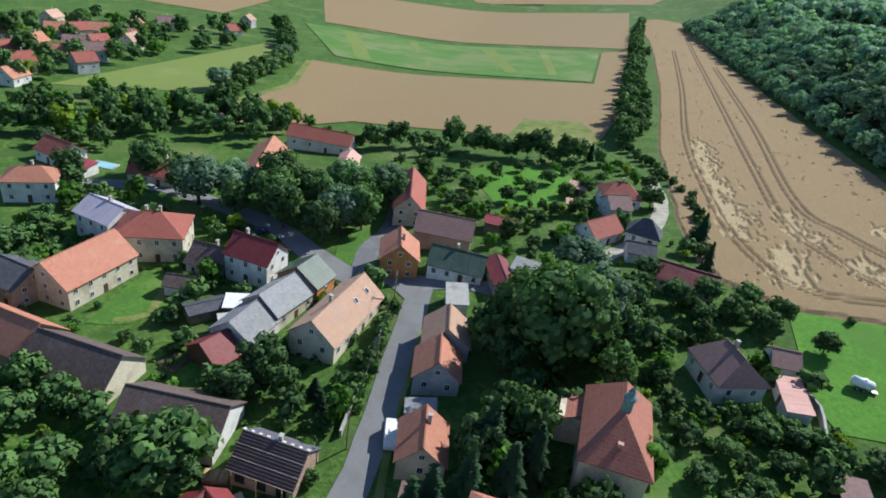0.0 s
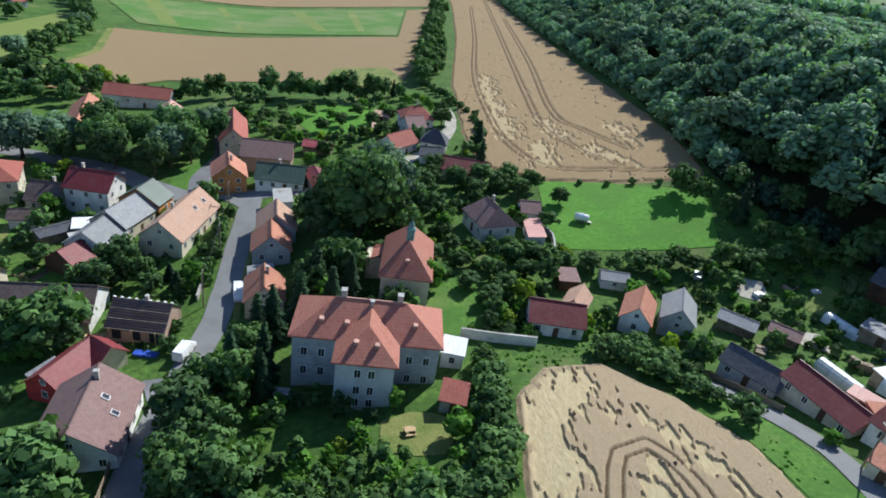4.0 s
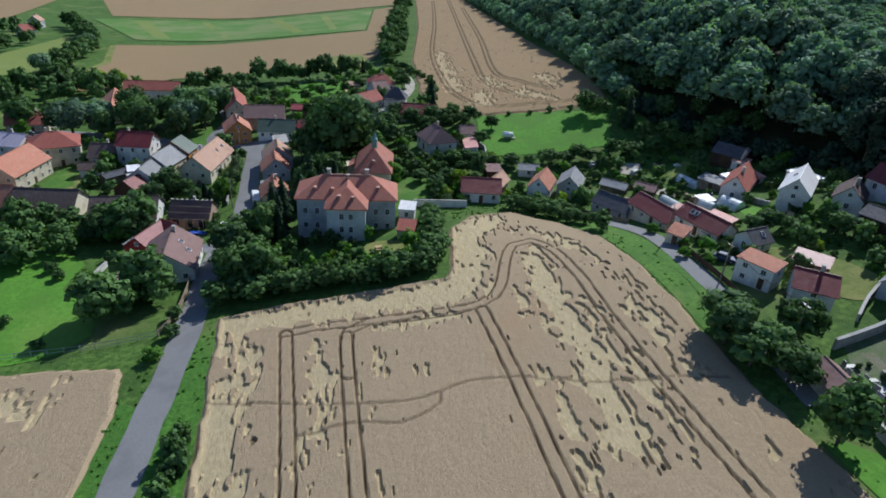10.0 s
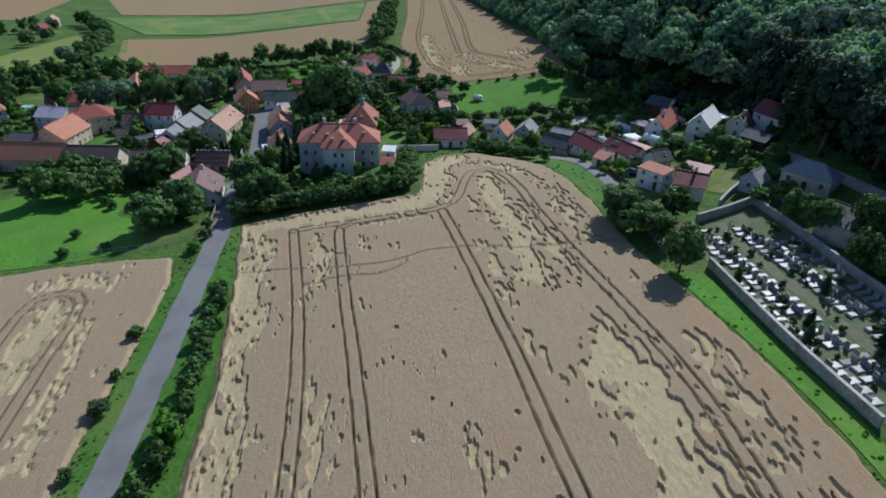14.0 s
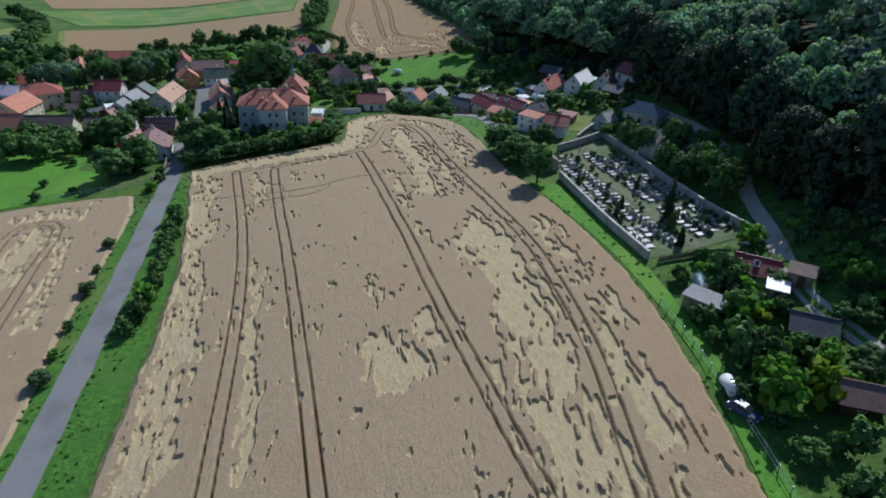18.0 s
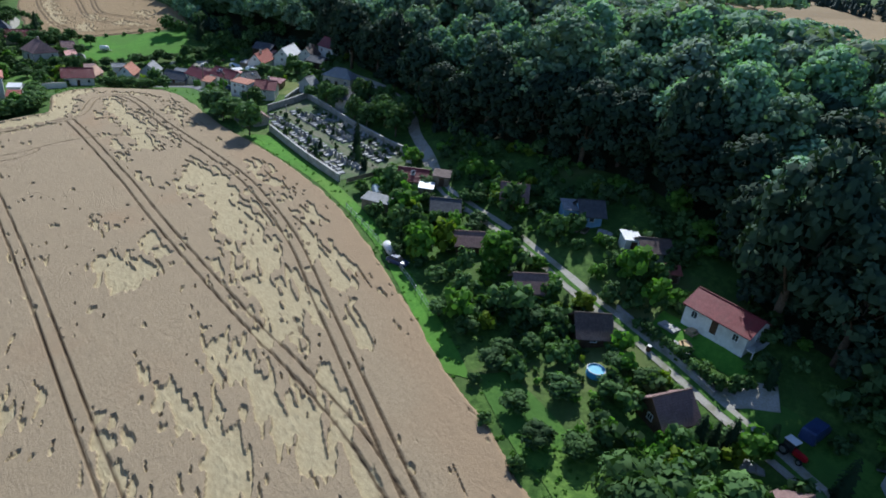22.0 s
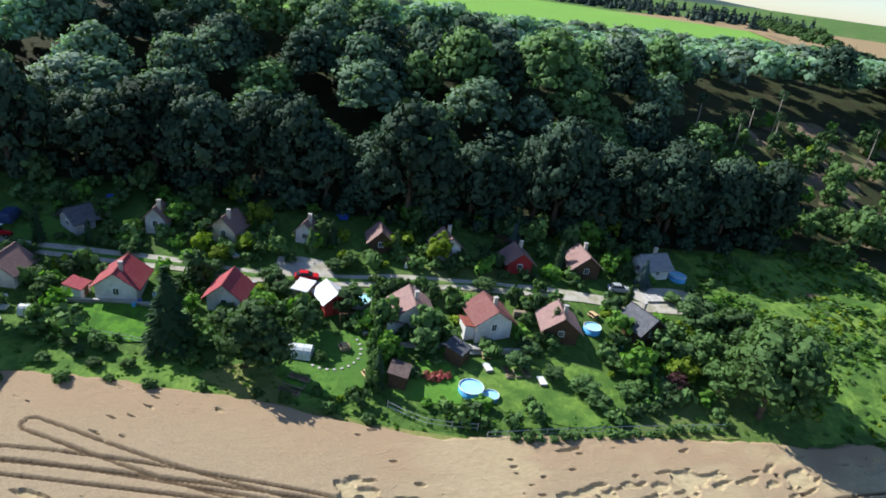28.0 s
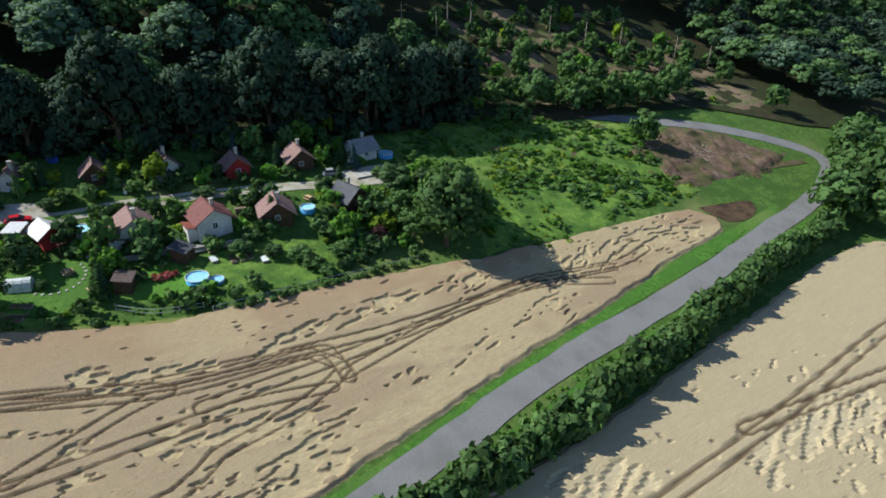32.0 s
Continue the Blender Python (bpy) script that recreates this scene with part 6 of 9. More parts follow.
def mixed_wood(spots, kinds, label, shares, dense=1.0):
    """One wood from three tints of leaf, each tint one mesh; lower where the wind sweeps the rim of the plateau."""
    for mat, lo, hi, text in shares:
        pick = []
        for x, y, s in spots:
            q = (x * 7.13 + y * 3.77) % 1.0
            if lo <= q < hi:
                rim = float(smooth(40, 84, x - foot(y)))
                old = float(vnoise(np.array([x / 13]), np.array([y / 13]), 8)[0])
                young = 0.66 + 0.34 * float(smooth(0, 26, x - foot(y)))
                pick.append((x, y, dense * (0.4 + 0.6 * s) * (0.84 + 0.42 * old) * (1 - 0.1 * rim), (1.06 - 0.2 * (s - 1)) * (1 - 0.42 * rim) * young))
        if pick:
            joined("woodland", pick, kinds, mat, text + label, "woodland", "stuff", sink=0.4)


SHARES = ((WOOD_DARK_SHADED, 0.0, 0.55, "dark "), (WOOD_GREEN, 0.55, 0.9, "mid-green "), (WOOD_LEAF, 0.9, 1.0, "grey-green "))
_hill = wood_spots(60, 300, -470, -140, 10.2) + wood_spots(60, 320, -140, 60, 8.6)
_lower = [p for p in _hill if p[0] - float(foot(p[1])) < 46]
# more dark leaves here put the shaded slope into the colour
mixed_wood([p for p in _lower if p[1] <= -196], near_kinds, "deciduous trees of the wood above the cottages", ((WOOD_DARK_SHADED, 0.0, 0.42, "dark "), (WOOD_GREEN, 0.42, 0.74, "mid-green "), (WOOD_LEAF, 0.74, 1.0, "grey-green ")))
# paler leaf shares on the hillside and hilltop put sunlight into colour
mixed_wood([p for p in _lower if -196 < p[1] <= -85], near_kinds, "deciduous trees of the wood on the hillside", ((WOOD_DARK_SHADED, 0.0, 0.08, "dark "), (WOOD_LEAF, 0.08, 0.5, "grey-green "), (WOOD_HAZE, 0.5, 0.84, "mid-green "), (WOOD_SILVER_LIT, 0.84, 1.0, "silvery ")))
mixed_wood([p for p in _lower if p[1] > -85], light_kinds, "deciduous trees of the wood above the cemetery", ((WOOD_HAZE, 0.0, 0.5, "grey-green "), (WOOD_LEAF, 0.5, 0.8, "mid-green "), (WOOD_SILVER_LIT, 0.8, 1.0, "silvery ")), 0.86)
mixed_wood([p for p in _hill if p[0] - float(foot(p[1])) >= 46], far_kinds, "deciduous trees of the wood on the hilltop", ((WOOD_HAZE, 0.0, 0.6, "grey-green "), (WOOD_SILVER_LIT, 0.6, 1.0, "silvery ")), 1.12)
# haze over the northern woods is put into their paler leaves
_behind = wood_spots(100, 360, 60, 720, 9.4)
mixed_wood([p for p in _behind if p[1] < 330 and p[0] < 215], light_kinds, "deciduous trees of the wood above the northern field", ((WOOD_HAZE, 0.0, 0.65, "grey-green "), (WOOD_LEAF, 0.65, 1.0, "mid-green ")), 1.05)
mixed_wood([p for p in _behind if p[1] >= 330 or p[0] >= 215], far_kinds, "deciduous trees of the wood north of the village", ((WOOD_HAZE, 0.0, 0.65, "grey-green "), (WOOD_LEAF, 0.65, 1.0, "dark ")), 1.15)
mixed_wood(wood_spots(30, 240, -640, -470, 9.4), far_kinds, "deciduous trees of the wood at the road bend", SHARES)
_north = []
for _k in range(1150):
    _y = 560 + 1300 * WOOD_RNG.uniform(0, 1) ** 1.2
    _x = 170 + 0.24 * (_y - 560) + WOOD_RNG.uniform(0, 1) * (330 + 0.55 * (_y - 560))
    _north.append((_x, _y, WOOD_RNG.uniform(1.6, 2.4), 0.8))
for _y in np.arange(60, 620, 18.0):
    for _x in np.arange(345, 620, 18.0):
        _north.append((_x + WOOD_RNG.uniform(-6, 6), _y + WOOD_RNG.uniform(-6, 6), WOOD_RNG.uniform(1.35, 1.75), 0.8))
joined("woodland", _north, [dome_crown(216 + k, 6.4, 15.0, 2.0, 5, 48, 3.0, 0.46, 1.3) for k in range(3)], WOOD_HAZE, "deciduous wood reaching to the northern horizon, haze put into its grey-green", "woodland", "stuff", sink=0.4)
# undergrowth that closes the foot of the wood
joined("undergrowth", [(x + 1.0 + 2.0 * math.sin(k * 2.1), y, 1.15 + 0.35 * math.sin(k * 1.3), 0.9) for k, (x, y) in enumerate(spline([p for p in FOREST_LINE if p[1] > 100], 5.0))], LITE["broad"], WOOD_HAZE, "leafy edge of the northern wood beside the field", "undergrowth", "stuff", sink=0.6)
# this strip is darkened in colour where the trees' shade falls
joined("undergrowth", [(x + 1.5 + 2.5 * math.sin(k * 2.1), y, 0.62 + 0.25 * math.sin(k * 1.3), 1.0) for k, (x, y) in enumerate(spline([p for p in FOREST_LINE if -345 < p[1] < 120], 3.0))], LITE["broad"], WOOD_DARK_SHADED, "undergrowth at the foot of the wood, leaves darkened as shade", "undergrowth", "stuff", sink=0.8)

# conifer wood along the horizon of the plateau, and low far hills
_far = []
for _k in range(1100):
    _a = WOOD_RNG.uniform(-45, 60)
    _d = 900 + 420 * WOOD_RNG.uniform(0, 1) ** 1.3
    _x, _y = _d * math.cos(radians(_a)), _d * math.sin(radians(_a)) - 220
    _far.append((_x, _y, WOOD_RNG.uniform(0.8, 1.2), 1.0))
joined("woodland", _far, [cone_crown(230 + k, 7.5, 15, 0.0, 5, 50, 5.0) for k in range(2)], FAR_WOOD, "distant dark conifer wood along the horizon", "woodland", "stuff")
joined("tree_row", [(262 + 25 * k, -526 - 17 * k, 0.9 + 0.3 * (k % 3) / 2, 1.0) for k in range(14)], far_kinds, LEAF_DARK, "row of round trees along a far field boundary", "tree row", "stuff")


def far_hill(x, y, rx, ry, h, label):
    n, m = 36, 10
    verts, faces = [], []
    for j in range(m + 1):
        r = 1 - j / m
        for i in range(n):
            a = 2 * math.pi * i / n
            px, py = x + rx * r * math.cos(a), y + ry * r * math.sin(a)
            bumpy = 0.75 + 0.5 * float(vnoise(np.array([px / 130]), np.array([py / 130]), 5)[0])
            verts.append((px, py, hz(px, py) - 4 + h * bumpy * (1 - r * r) ** 1.3))
    for j in range(m):
        for i in range(n):
            faces.append((j * n + i, j * n + (i + 1) % n, (j + 1) * n + (i + 1) % n, (j + 1) * n + i))
    tagged(new("backdrop", mesh_from("backdrop", verts, faces, FAR_WOOD, smoothed=True)), label, "hill", kind="structure")


far_hill(1900, -900, 500, 1000, 26, "low blue-green wooded ridge on the horizon")
far_hill(2100, 500, 600, 900, 22, "low blue-green wooded ridge on the horizon")
far_hill(900, 2300, 1100, 500, 60, "hazy wooded hills far to the north")


# ---- buildings ----
def slope_uv(verts, face):
    """UV in metres: along the eave and up the slope."""
    p = [Vector(verts[i]) for i in face]
    n = (p[1] - p[0]).cross(p[2] - p[0])
    if n.length < 1e-9:
        n = Vector((0, 0, 1))
    n.normalize()
    if abs(n.z) > 0.999:
        return [(q.x, q.y) for q in p]
    u = Vector((0, 0, 1)).cross(n).normalized()
    v = n.cross(u)
    return [(q.dot(u), q.dot(v)) for q in p]


def solid_roof(name, verts, faces, mat, thick=0.16):
    """A roof of top faces, given thickness, with its courses laid along each slope."""
    n = len(verts)
    allv = [tuple(v) for v in verts] + [(x, y, z - thick) for x, y, z in verts]
    edges = {}
    for f in faces:
        for i in range(len(f)):
            e = (f[i], f[(i + 1) % len(f)])
            edges[e] = edges.get(e, 0) + 1
    rim = [e for e in edges if (e[1], e[0]) not in edges]
    allf = [tuple(f) for f in faces] + [tuple(i + n for i in reversed(f)) for f in faces] + [(b, a, a + n, b + n) for a, b in rim]
    uvs = []
    for f in allf:
        uvs += slope_uv(allv, f)
    return mesh_from(name, allv, allf, mat, uvs)


def wall_body(name, L, W, eave, ridge, mat, hip, down=2.0, mono=False):
    """Walls with their gables: the outline runs from below the ground to just under the roof."""
    x, y, e, r = L / 2, W / 2, eave, ridge - 0.12
    if hip:
        v = [(-x, -y, -down), (x, -y, -down), (x, y, -down), (-x, y, -down), (-x, -y, e), (x, -y, e), (x, y, e), (-x, y, e)]
        f = [(0, 1, 5, 4), (1, 2, 6, 5), (2, 3, 7, 6), (3, 0, 4, 7), (4, 5, 6, 7)]
    elif mono:
        v = [(-x, -y, -down), (x, -y, -down), (x, y, -down), (-x, y, -down), (-x, -y, e), (x, -y, e), (x, y, r), (-x, y, r)]
        f = [(0, 1, 5, 4), (1, 2, 6, 5), (2, 3, 7, 6), (3, 0, 4, 7), (4, 5, 6, 7)]
    else:
        v = [(-x, -y, -down), (x, -y, -down), (x, y, -down), (-x, y, -down), (-x, -y, e), (x, -y, e), (x, y, e), (-x, y, e), (-x, 0, r), (x, 0, r)]
        f = [(0, 1, 5, 4), (1, 2, 6, 9, 5), (2, 3, 7, 6), (3, 0, 4, 8, 7), (4, 5, 9, 8), (6, 7, 8, 9)]
    uvs = []
    for q in f:
        p = [Vector(v[i]) for i in q]
        n = (p[1] - p[0]).cross(p[2] - p[0]).normalized()
        uvs += [((a.x if abs(n.y) > abs(n.x) else a.y), a.z) for a in p]
    return mesh_from(name, v, f, mat, uvs)


WINDOW_MESH = {}


def window_meshes(w, h):
    """A window's surround and its pane, facing -y; one pair for each size."""
    key = (round(w, 2), round(h, 2))
    if key not in WINDOW_MESH:
        bm = bmesh.new()
        for cx, cz, sx, sz in ((-w / 2, 0, 0.09, h + 0.09), (w / 2, 0, 0.09, h + 0.09), (0, h / 2, w, 0.09), (0, -h / 2, w + 0.16, 0.09), (0, 0, 0.05, h)):
            bmesh.ops.create_cube(bm, size=1, matrix=Matrix.Translation((cx, -0.02, cz)) @ Matrix.Diagonal((sx, 0.1, sz, 1)))
        fr = to_mesh("window", bm, PAINTWHITE)
        pm = bmesh.new()
        bmesh.ops.create_cube(pm, size=1, matrix=Matrix.Translation((0, 0.0, 0)) @ Matrix.Diagonal((w, 0.05, h, 1)))
        WINDOW_MESH[key] = (fr, to_mesh("pane", pm, GLASS))
    return WINDOW_MESH[key]


def window(parent, x, y, z, turn, w=1.0, h=1.3):
    fr, pn = window_meshes(w, h)
    ob = part("window", fr, parent, at=pose(x, y, z, 0, 0, turn))
    part("pane", pn, ob)


def door(parent, x, y, z, turn, w=1.0, h=2.05, mat=None):
    ob = part("door", to_mesh("door", box_data(0, -0.02, h / 2, w, 0.08, h, 0.015), mat or WOODDARK), parent, at=pose(x, y, z, 0, 0, turn))
    part("door_handle", to_mesh("door_handle", box_data(w * 0.38, -0.1, 1.0, 0.12, 0.06, 0.04), METALGREY), ob)


def chimney(parent, x, y, z, h=1.3, s=0.5, mat=None):
    bm = box_data(0, 0, h / 2 - 0.5, s, s * 1.2, h + 1.0)
    ob = part("chimney", to_mesh("chimney", bm, mat or BRICK), parent, at=pose(x, y, z))
    part("chimney_cap", to_mesh("chimney_cap", box_data(0, 0, h + 0.06, s + 0.16, s * 1.2 + 0.16, 0.1, 0.02), CONCRETE), ob)


FOOTPRINTS = []


def building(name, label, a, b, W, eave, ridge, wall, roof, hip=0.0, storeys=1, over=0.4, chim=(), windows=True, category="house", group="", longer=0.0, mono=False, step=2.6, sky=(), porch=None, doors=True):
    """A house from its ridge ends a and b. hip: metres by which the ridge stops short of each end (a pyramid if long).
    chim: places along the ridge, -1 to 1. sky: roof windows (along, up, side)."""
    (ax, ay), (bx, by) = a, b
    L = math.hypot(bx - ax, by - ay) + longer + 2 * hip
    cx, cy = (ax + bx) / 2, (ay + by) / 2
    turn = math.degrees(math.atan2(by - ay, bx - ax))
    z0 = hz(cx, cy)
    FOOTPRINTS.append((cx, cy, 0.5 * math.hypot(L, W) * 0.82))
    t = thing(name, label, category, cx, cy, turn, z0, group)
    part("wall", wall_body("wall", L, W, eave, ridge, wall, hip > 0, mono=mono), t)
    x, y = L / 2 + over, W / 2 + over
    fall = (ridge - eave) / (W / 2) * over
    e = eave - fall + 0.14
    if mono:
        m = (ridge - eave) / W * over
        v = [(-x, -y, eave - m + 0.12), (x, -y, eave - m + 0.12), (x, y, ridge + m + 0.12), (-x, y, ridge + m + 0.12)]
        f = [(0, 1, 2, 3)]
    elif hip > 0:
        r = max(0.15, L / 2 - hip)
        v = [(-x, -y, e), (x, -y, e), (x, y, e), (-x, y, e), (-r, 0, ridge + 0.14), (r, 0, ridge + 0.14)]
        f = [(0, 1, 5, 4), (1, 2, 5), (2, 3, 4, 5), (3, 0, 4)]
    else:
        v = [(-x, -y, e), (x, -y, e), (x, y, e), (-x, y, e), (-x, 0, ridge + 0.14), (x, 0, ridge + 0.14)]
        f = [(0, 1, 5, 4), (2, 3, 4, 5)]
    rf = part("roof", solid_roof("roof", v, f, roof), t)
    if not mono:
        r = (L / 2 - hip if hip else x)
        part("ridge_cap", to_mesh("ridge_cap", box_data(0, 0, ridge + 0.16, 2 * max(r, 0.2), 0.26, 0.12, 0.04), roof), rf)
    for c in chim:
        chimney(t, c * (L / 2 - hip), 0.5, ridge - 0.2)
    for sx, up, side in sky:
        yy = side * (1 - up) * W / 2
        zz = eave + (ridge - eave) * up + 0.2
        ang = math.degrees(math.atan2(ridge - eave, W / 2)) * -side
        ob = part("roof_window", to_mesh("roof_window", box_data(0, 0, 0.05, 0.9, 1.2, 0.12, 0.02), PAINTWHITE), rf, at=pose(sx * L / 2, yy, zz, ang, 0, 0))
        part("pane", to_mesh("pane", box_data(0, 0, 0.1, 0.7, 1.0, 0.06), GLASS), ob)
    if windows:
        n = max(1, int((L - 1.2) / step))
        high = eave / storeys
        for s in range(storeys):
            zc = s * high + high * 0.56
            for side, tn in ((-1, 0), (1, 180)):
                if mono and side > 0:
                    continue
                for k in range(n):
                    xx = (k + 0.5) / n * L - L / 2
                    if s == 0 and doors and k == n // 2 and n > 1:
                        door(t, xx, side * W / 2, 0.05, tn)
                    else:
                        window(t, xx, side * W / 2, zc, tn, 0.9, min(1.25, high * 0.45))
            m = max(1, int((W - 1.4) / 3.0))
            for side, tn in ((-1, -90), (1, 90)):
                for k in range(m):
                    window(t, side * L / 2, (k + 0.5) / m * W - W / 2, zc, tn, 0.9, min(1.25, high * 0.45))
        if not hip and not mono and ridge - eave > 2.4:
            for side, tn in ((-1, -90), (1, 90)):
                window(t, side * L / 2, 0, eave + 0.45 * (ridge - eave) - 0.3, tn, 0.8, 0.9)
    if porch:
        balcony(t, L, W, *porch)
    return t


def balcony(t, L, W, end, z, mat):
    """A wooden balcony across a gable end."""
    x = end * (L / 2 + 0.6)
    ob = part("balcony", to_mesh("balcony", box_data(x, 0, z, 1.2, W * 0.85, 0.14, 0.02), mat), t)
    part("railing", to_mesh("railing", box_data(x + end * 0.55, 0, z + 0.5, 0.06, W * 0.85, 0.8, 0.01), mat), ob)
    for s in (-1, 1):
        part("post", to_mesh("post", box_data(x + end * 0.5, s * W * 0.4, z / 2 - 0.6, 0.14, 0.14, z + 1.2), mat), ob)


def shed(label, a, b, W, low, high, wall, roof, name="shed", group="", mono=True, over=0.25, category="shed", door_too=True, longer=0.0):
    t = building(name, label, a, b, W, low, high, wall, roof, mono=mono, over=over, windows=False, category=category, group=group, longer=longer)
    if door_too:
        door(t, 0.2, -W / 2, 0.0, 0, 1.1, min(1.95, low * 0.85))
    return t


# the old village along the road
building("farmhouse", "long cream farmhouse with an orange tiled roof", (-80, 86), (-77, 101), 11, 5, 9, CREAM, TILE_ORANGE, storeys=2, chim=(), longer=1.0)
building("house", "two-storey cream house with a red hipped roof and two chimneys", (-75.5, 110.5), (-72.5, 111.5), 11.5, 6.3, 9.5, CREAM, TILE_RED, hip=5.4, storeys=2, chim=(-0.9, 0.9))
building("house", "two-storey white house with a pale lilac sheet roof", (-92, 115.5), (-82, 112.5), 9, 6, 8.6, WHITE, SHEET_LILAC, storeys=2, chim=(0.1,))
building("house", "two-storey white house with a dark red streaked roof", (-53.2, 107.5), (-43.4, 105.9), 8, 5.8, 9, WHITE, SHEET_DKRED, storeys=2, chim=(-0.5,))
building("house", "low house with a brown tiled roof beside the white house", (-61.5, 106), (-54.7, 105.4), 7.5, 3.4, 6.5, CREAM, TILE_BROWN, chim=(0.4,))
building("outbuilding", "small outbuilding with a brown roof in the yard", (-62.2, 96.3), (-56.3, 97), 4, 2.4, 3.8, WHITE, TILE_BROWN, windows=False, category="outbuilding")
building("row_house", "long low row house with a pale grey roof", (-41.7, 81.3), (-40.1, 89.7), 8.5, 3.4, 6.5, WHITE, TILE_GREY)
building("row_house", "long low row house with a grey slate roof", (-40.1, 89.8), (-36.9, 100), 8.5, 3.6, 6.7, CREAM, TILE_GREY)
building("row_house", "row house with orange walls and a grey-green roof", (-36.9, 100.2), (-35.4, 106.2), 9.5, 3.8, 7.0, ORANGEWALL, SHEET_GREEN)
building("barn", "small dark red barn at the end of the row", (-44.3, 76.2), (-42.2, 80.7), 8, 2.6, 5.4, WOODDARK, SHEET_DKRED, windows=False, category="barn")
building("house", "long house with a faded tan tiled roof and roof windows", (-27.5, 82.5), (-23.7, 100.7), 9, 3.8, 7.5, CREAM, TILE_TAN, chim=(-0.25,), sky=((0.7, 0.5, -1), (0.25, 0.5, -1)))
building("barn", "old barn with a mossy brown tiled roof and white gable", (-48, 62.4), (-32.7, 62.7), 10.5, 3.2, 7, WHITE, TILE_BROWN, windows=False, category="barn")
building("barn", "old barn with a brown tiled roof and cream gable", (-68.2, 70.2), (-53.1, 68.4), 9.5, 3.2, 7, CREAM, TILE_BROWN, windows=False, category="barn")
building("barn", "brick barn with an orange tiled roof", (-88, 74.5), (-69, 71), 9, 4, 8, BRICK, TILE_ORANGE, windows=False, category="barn")
building("barn", "brick barn with a dark roof beside the farmhouse", (-91, 88), (-82.5, 86), 9, 4.6, 7, BRICK, TILE_DARK, category="barn", storeys=2)
building("house", "dark red roofed house among garden trees", (-32.2, 39.8), (-28.9, 48.3), 6.5, 3, 5.6, REDWALL, SHEET_DKRED)
building("house", "small wing with a dark red sheet roof", (-28.9, 48.9), (-25.2, 46.3), 5.5, 3, 5.4, CREAM, SHEET_DKRED, windows=False)
building("house", "large white house with a brown-pink tiled roof", (-23.4, 37.9), (-22.7, 25.1), 10.5, 3.8, 7.5, WHITE, TILE_MAUVE, chim=(-0.6,), sky=((-0.2, 0.6, 1), (0.1, 0.3, 1)))
shed("grey-roofed wooden shed in a garden", (-34.8, 45), (-31.7, 42.4), 4, 2.4, 3.2, WOOD, TILE_GREY)
building("outbuilding", "old outbuilding with a pink tiled roof", (-30, 25.9), (-30.7, 18.9), 5.5, 2.5, 4.6, STONE, TILE_TAN, windows=False, category="outbuilding")
shed("low lean-to with a grey roof", (-32.2, 18.8), (-34.8, 21.9), 3.5, 2, 2.6, STONE, TILE_GREY)
building("house", "small house with an orange tiled roof beside the road", (-4.8, 68), (-3.8, 60.2), 6.8, 3.3, 6.3, CREAM, TILE_ORANGE, chim=(-0.3,))
shed("low lean-to with a brown roof beside the small house", (-5.4, 55), (-2.2, 55), 3, 2.2, 3.0, CREAM, TILE_MAUVE)
building("row_house", "street house with a faded tan tiled roof", (-5.5, 93.2), (-4.6, 85.7), 8, 3.6, 7, GREYPLASTER, TILE_TAN)
building("row_house", "street house with an orange tiled roof and grey gable", (-5.6, 84.7), (-4.7, 77.3), 7.5, 3.4, 6.8, GREYPLASTER, TILE_ORANGE)
shed("low grey-roofed annexe between two street houses", (-6.3, 73.1), (-5.8, 70.2), 4.5, 2.6, 3.2, GREYPLASTER, TILE_GREY)
shed("grey plastered workshop with a flat roof", (-5.7, 105.9), (-4.5, 98.3), 4, 3.4, 3.7, GREYPLASTER, CONCRETE)
building("house", "low white house with a dark green sheet roof", (-12.6, 116.2), (-1, 115.3), 7.5, 3, 5.8, WHITE, SHEET_GREEN, chim=(-0.1,))
building("house", "two-storey orange house with an orange tiled roof", (-20.7, 119.9), (-18.8, 111.4), 8, 4.8, 8, ORANGEWALL, TILE_ORANGE, storeys=2, chim=(0.2,))
building("barn", "long barn with a brown sheet roof", (-18.6, 130.5), (-5.5, 130.6), 9, 4, 7.2, BRICK, TILE_MAUVE, windows=False, category="barn")
building("house", "tall narrow house with a red-tan tiled roof", (-26, 158), (-22.5, 138), 7.5, 5, 8.6, CREAM, TILE_RED, storeys=2)
building("shed", "garden sheds with bright red sheet roofs", (-3, 141), (5, 140), 5, 2.3, 3.4, WOOD, SHEET_RED, windows=False, category="shed")
building("outbuilding", "low outbuilding with a dark roof", (1, 119.1), (4.1, 108.7), 4.5, 2.6, 3.8, STONE, SHEET_DKRED, windows=False, category="outbuilding")
shed("white garage with a grey roof", (5, 117.1), (10.1, 116), 5, 2.8, 3.3, WHITE, TILE_GREY)
building("barn", "long white barn with a bright red tiled roof", (-76, 196), (-54, 196), 9, 4.2, 7, WHITE, TILE_RED, category="barn", step=4.5, chim=())
building("barn", "long barn with an orange tiled roof", (-75, 178), (-69, 152), 10, 3.6, 7.6, CREAM, TILE_ORANGE, category="barn", windows=False)
building("barn", "narrow barn with a pale red sheet roof", (-50.5, 182), (-48.5, 162), 6, 3, 5, CREAM, SHEET_PINK, category="barn", windows=False)
building("house", "low house with a red tiled roof near the green", (-102, 146), (-89, 148), 8, 3.2, 6.6, CREAM, TILE_RED, chim=(0.4,))
building("house", "house with a red tiled roof and white gable", (-130, 149), (-120, 146), 8, 3.4, 6.5, WHITE, TILE_RED)
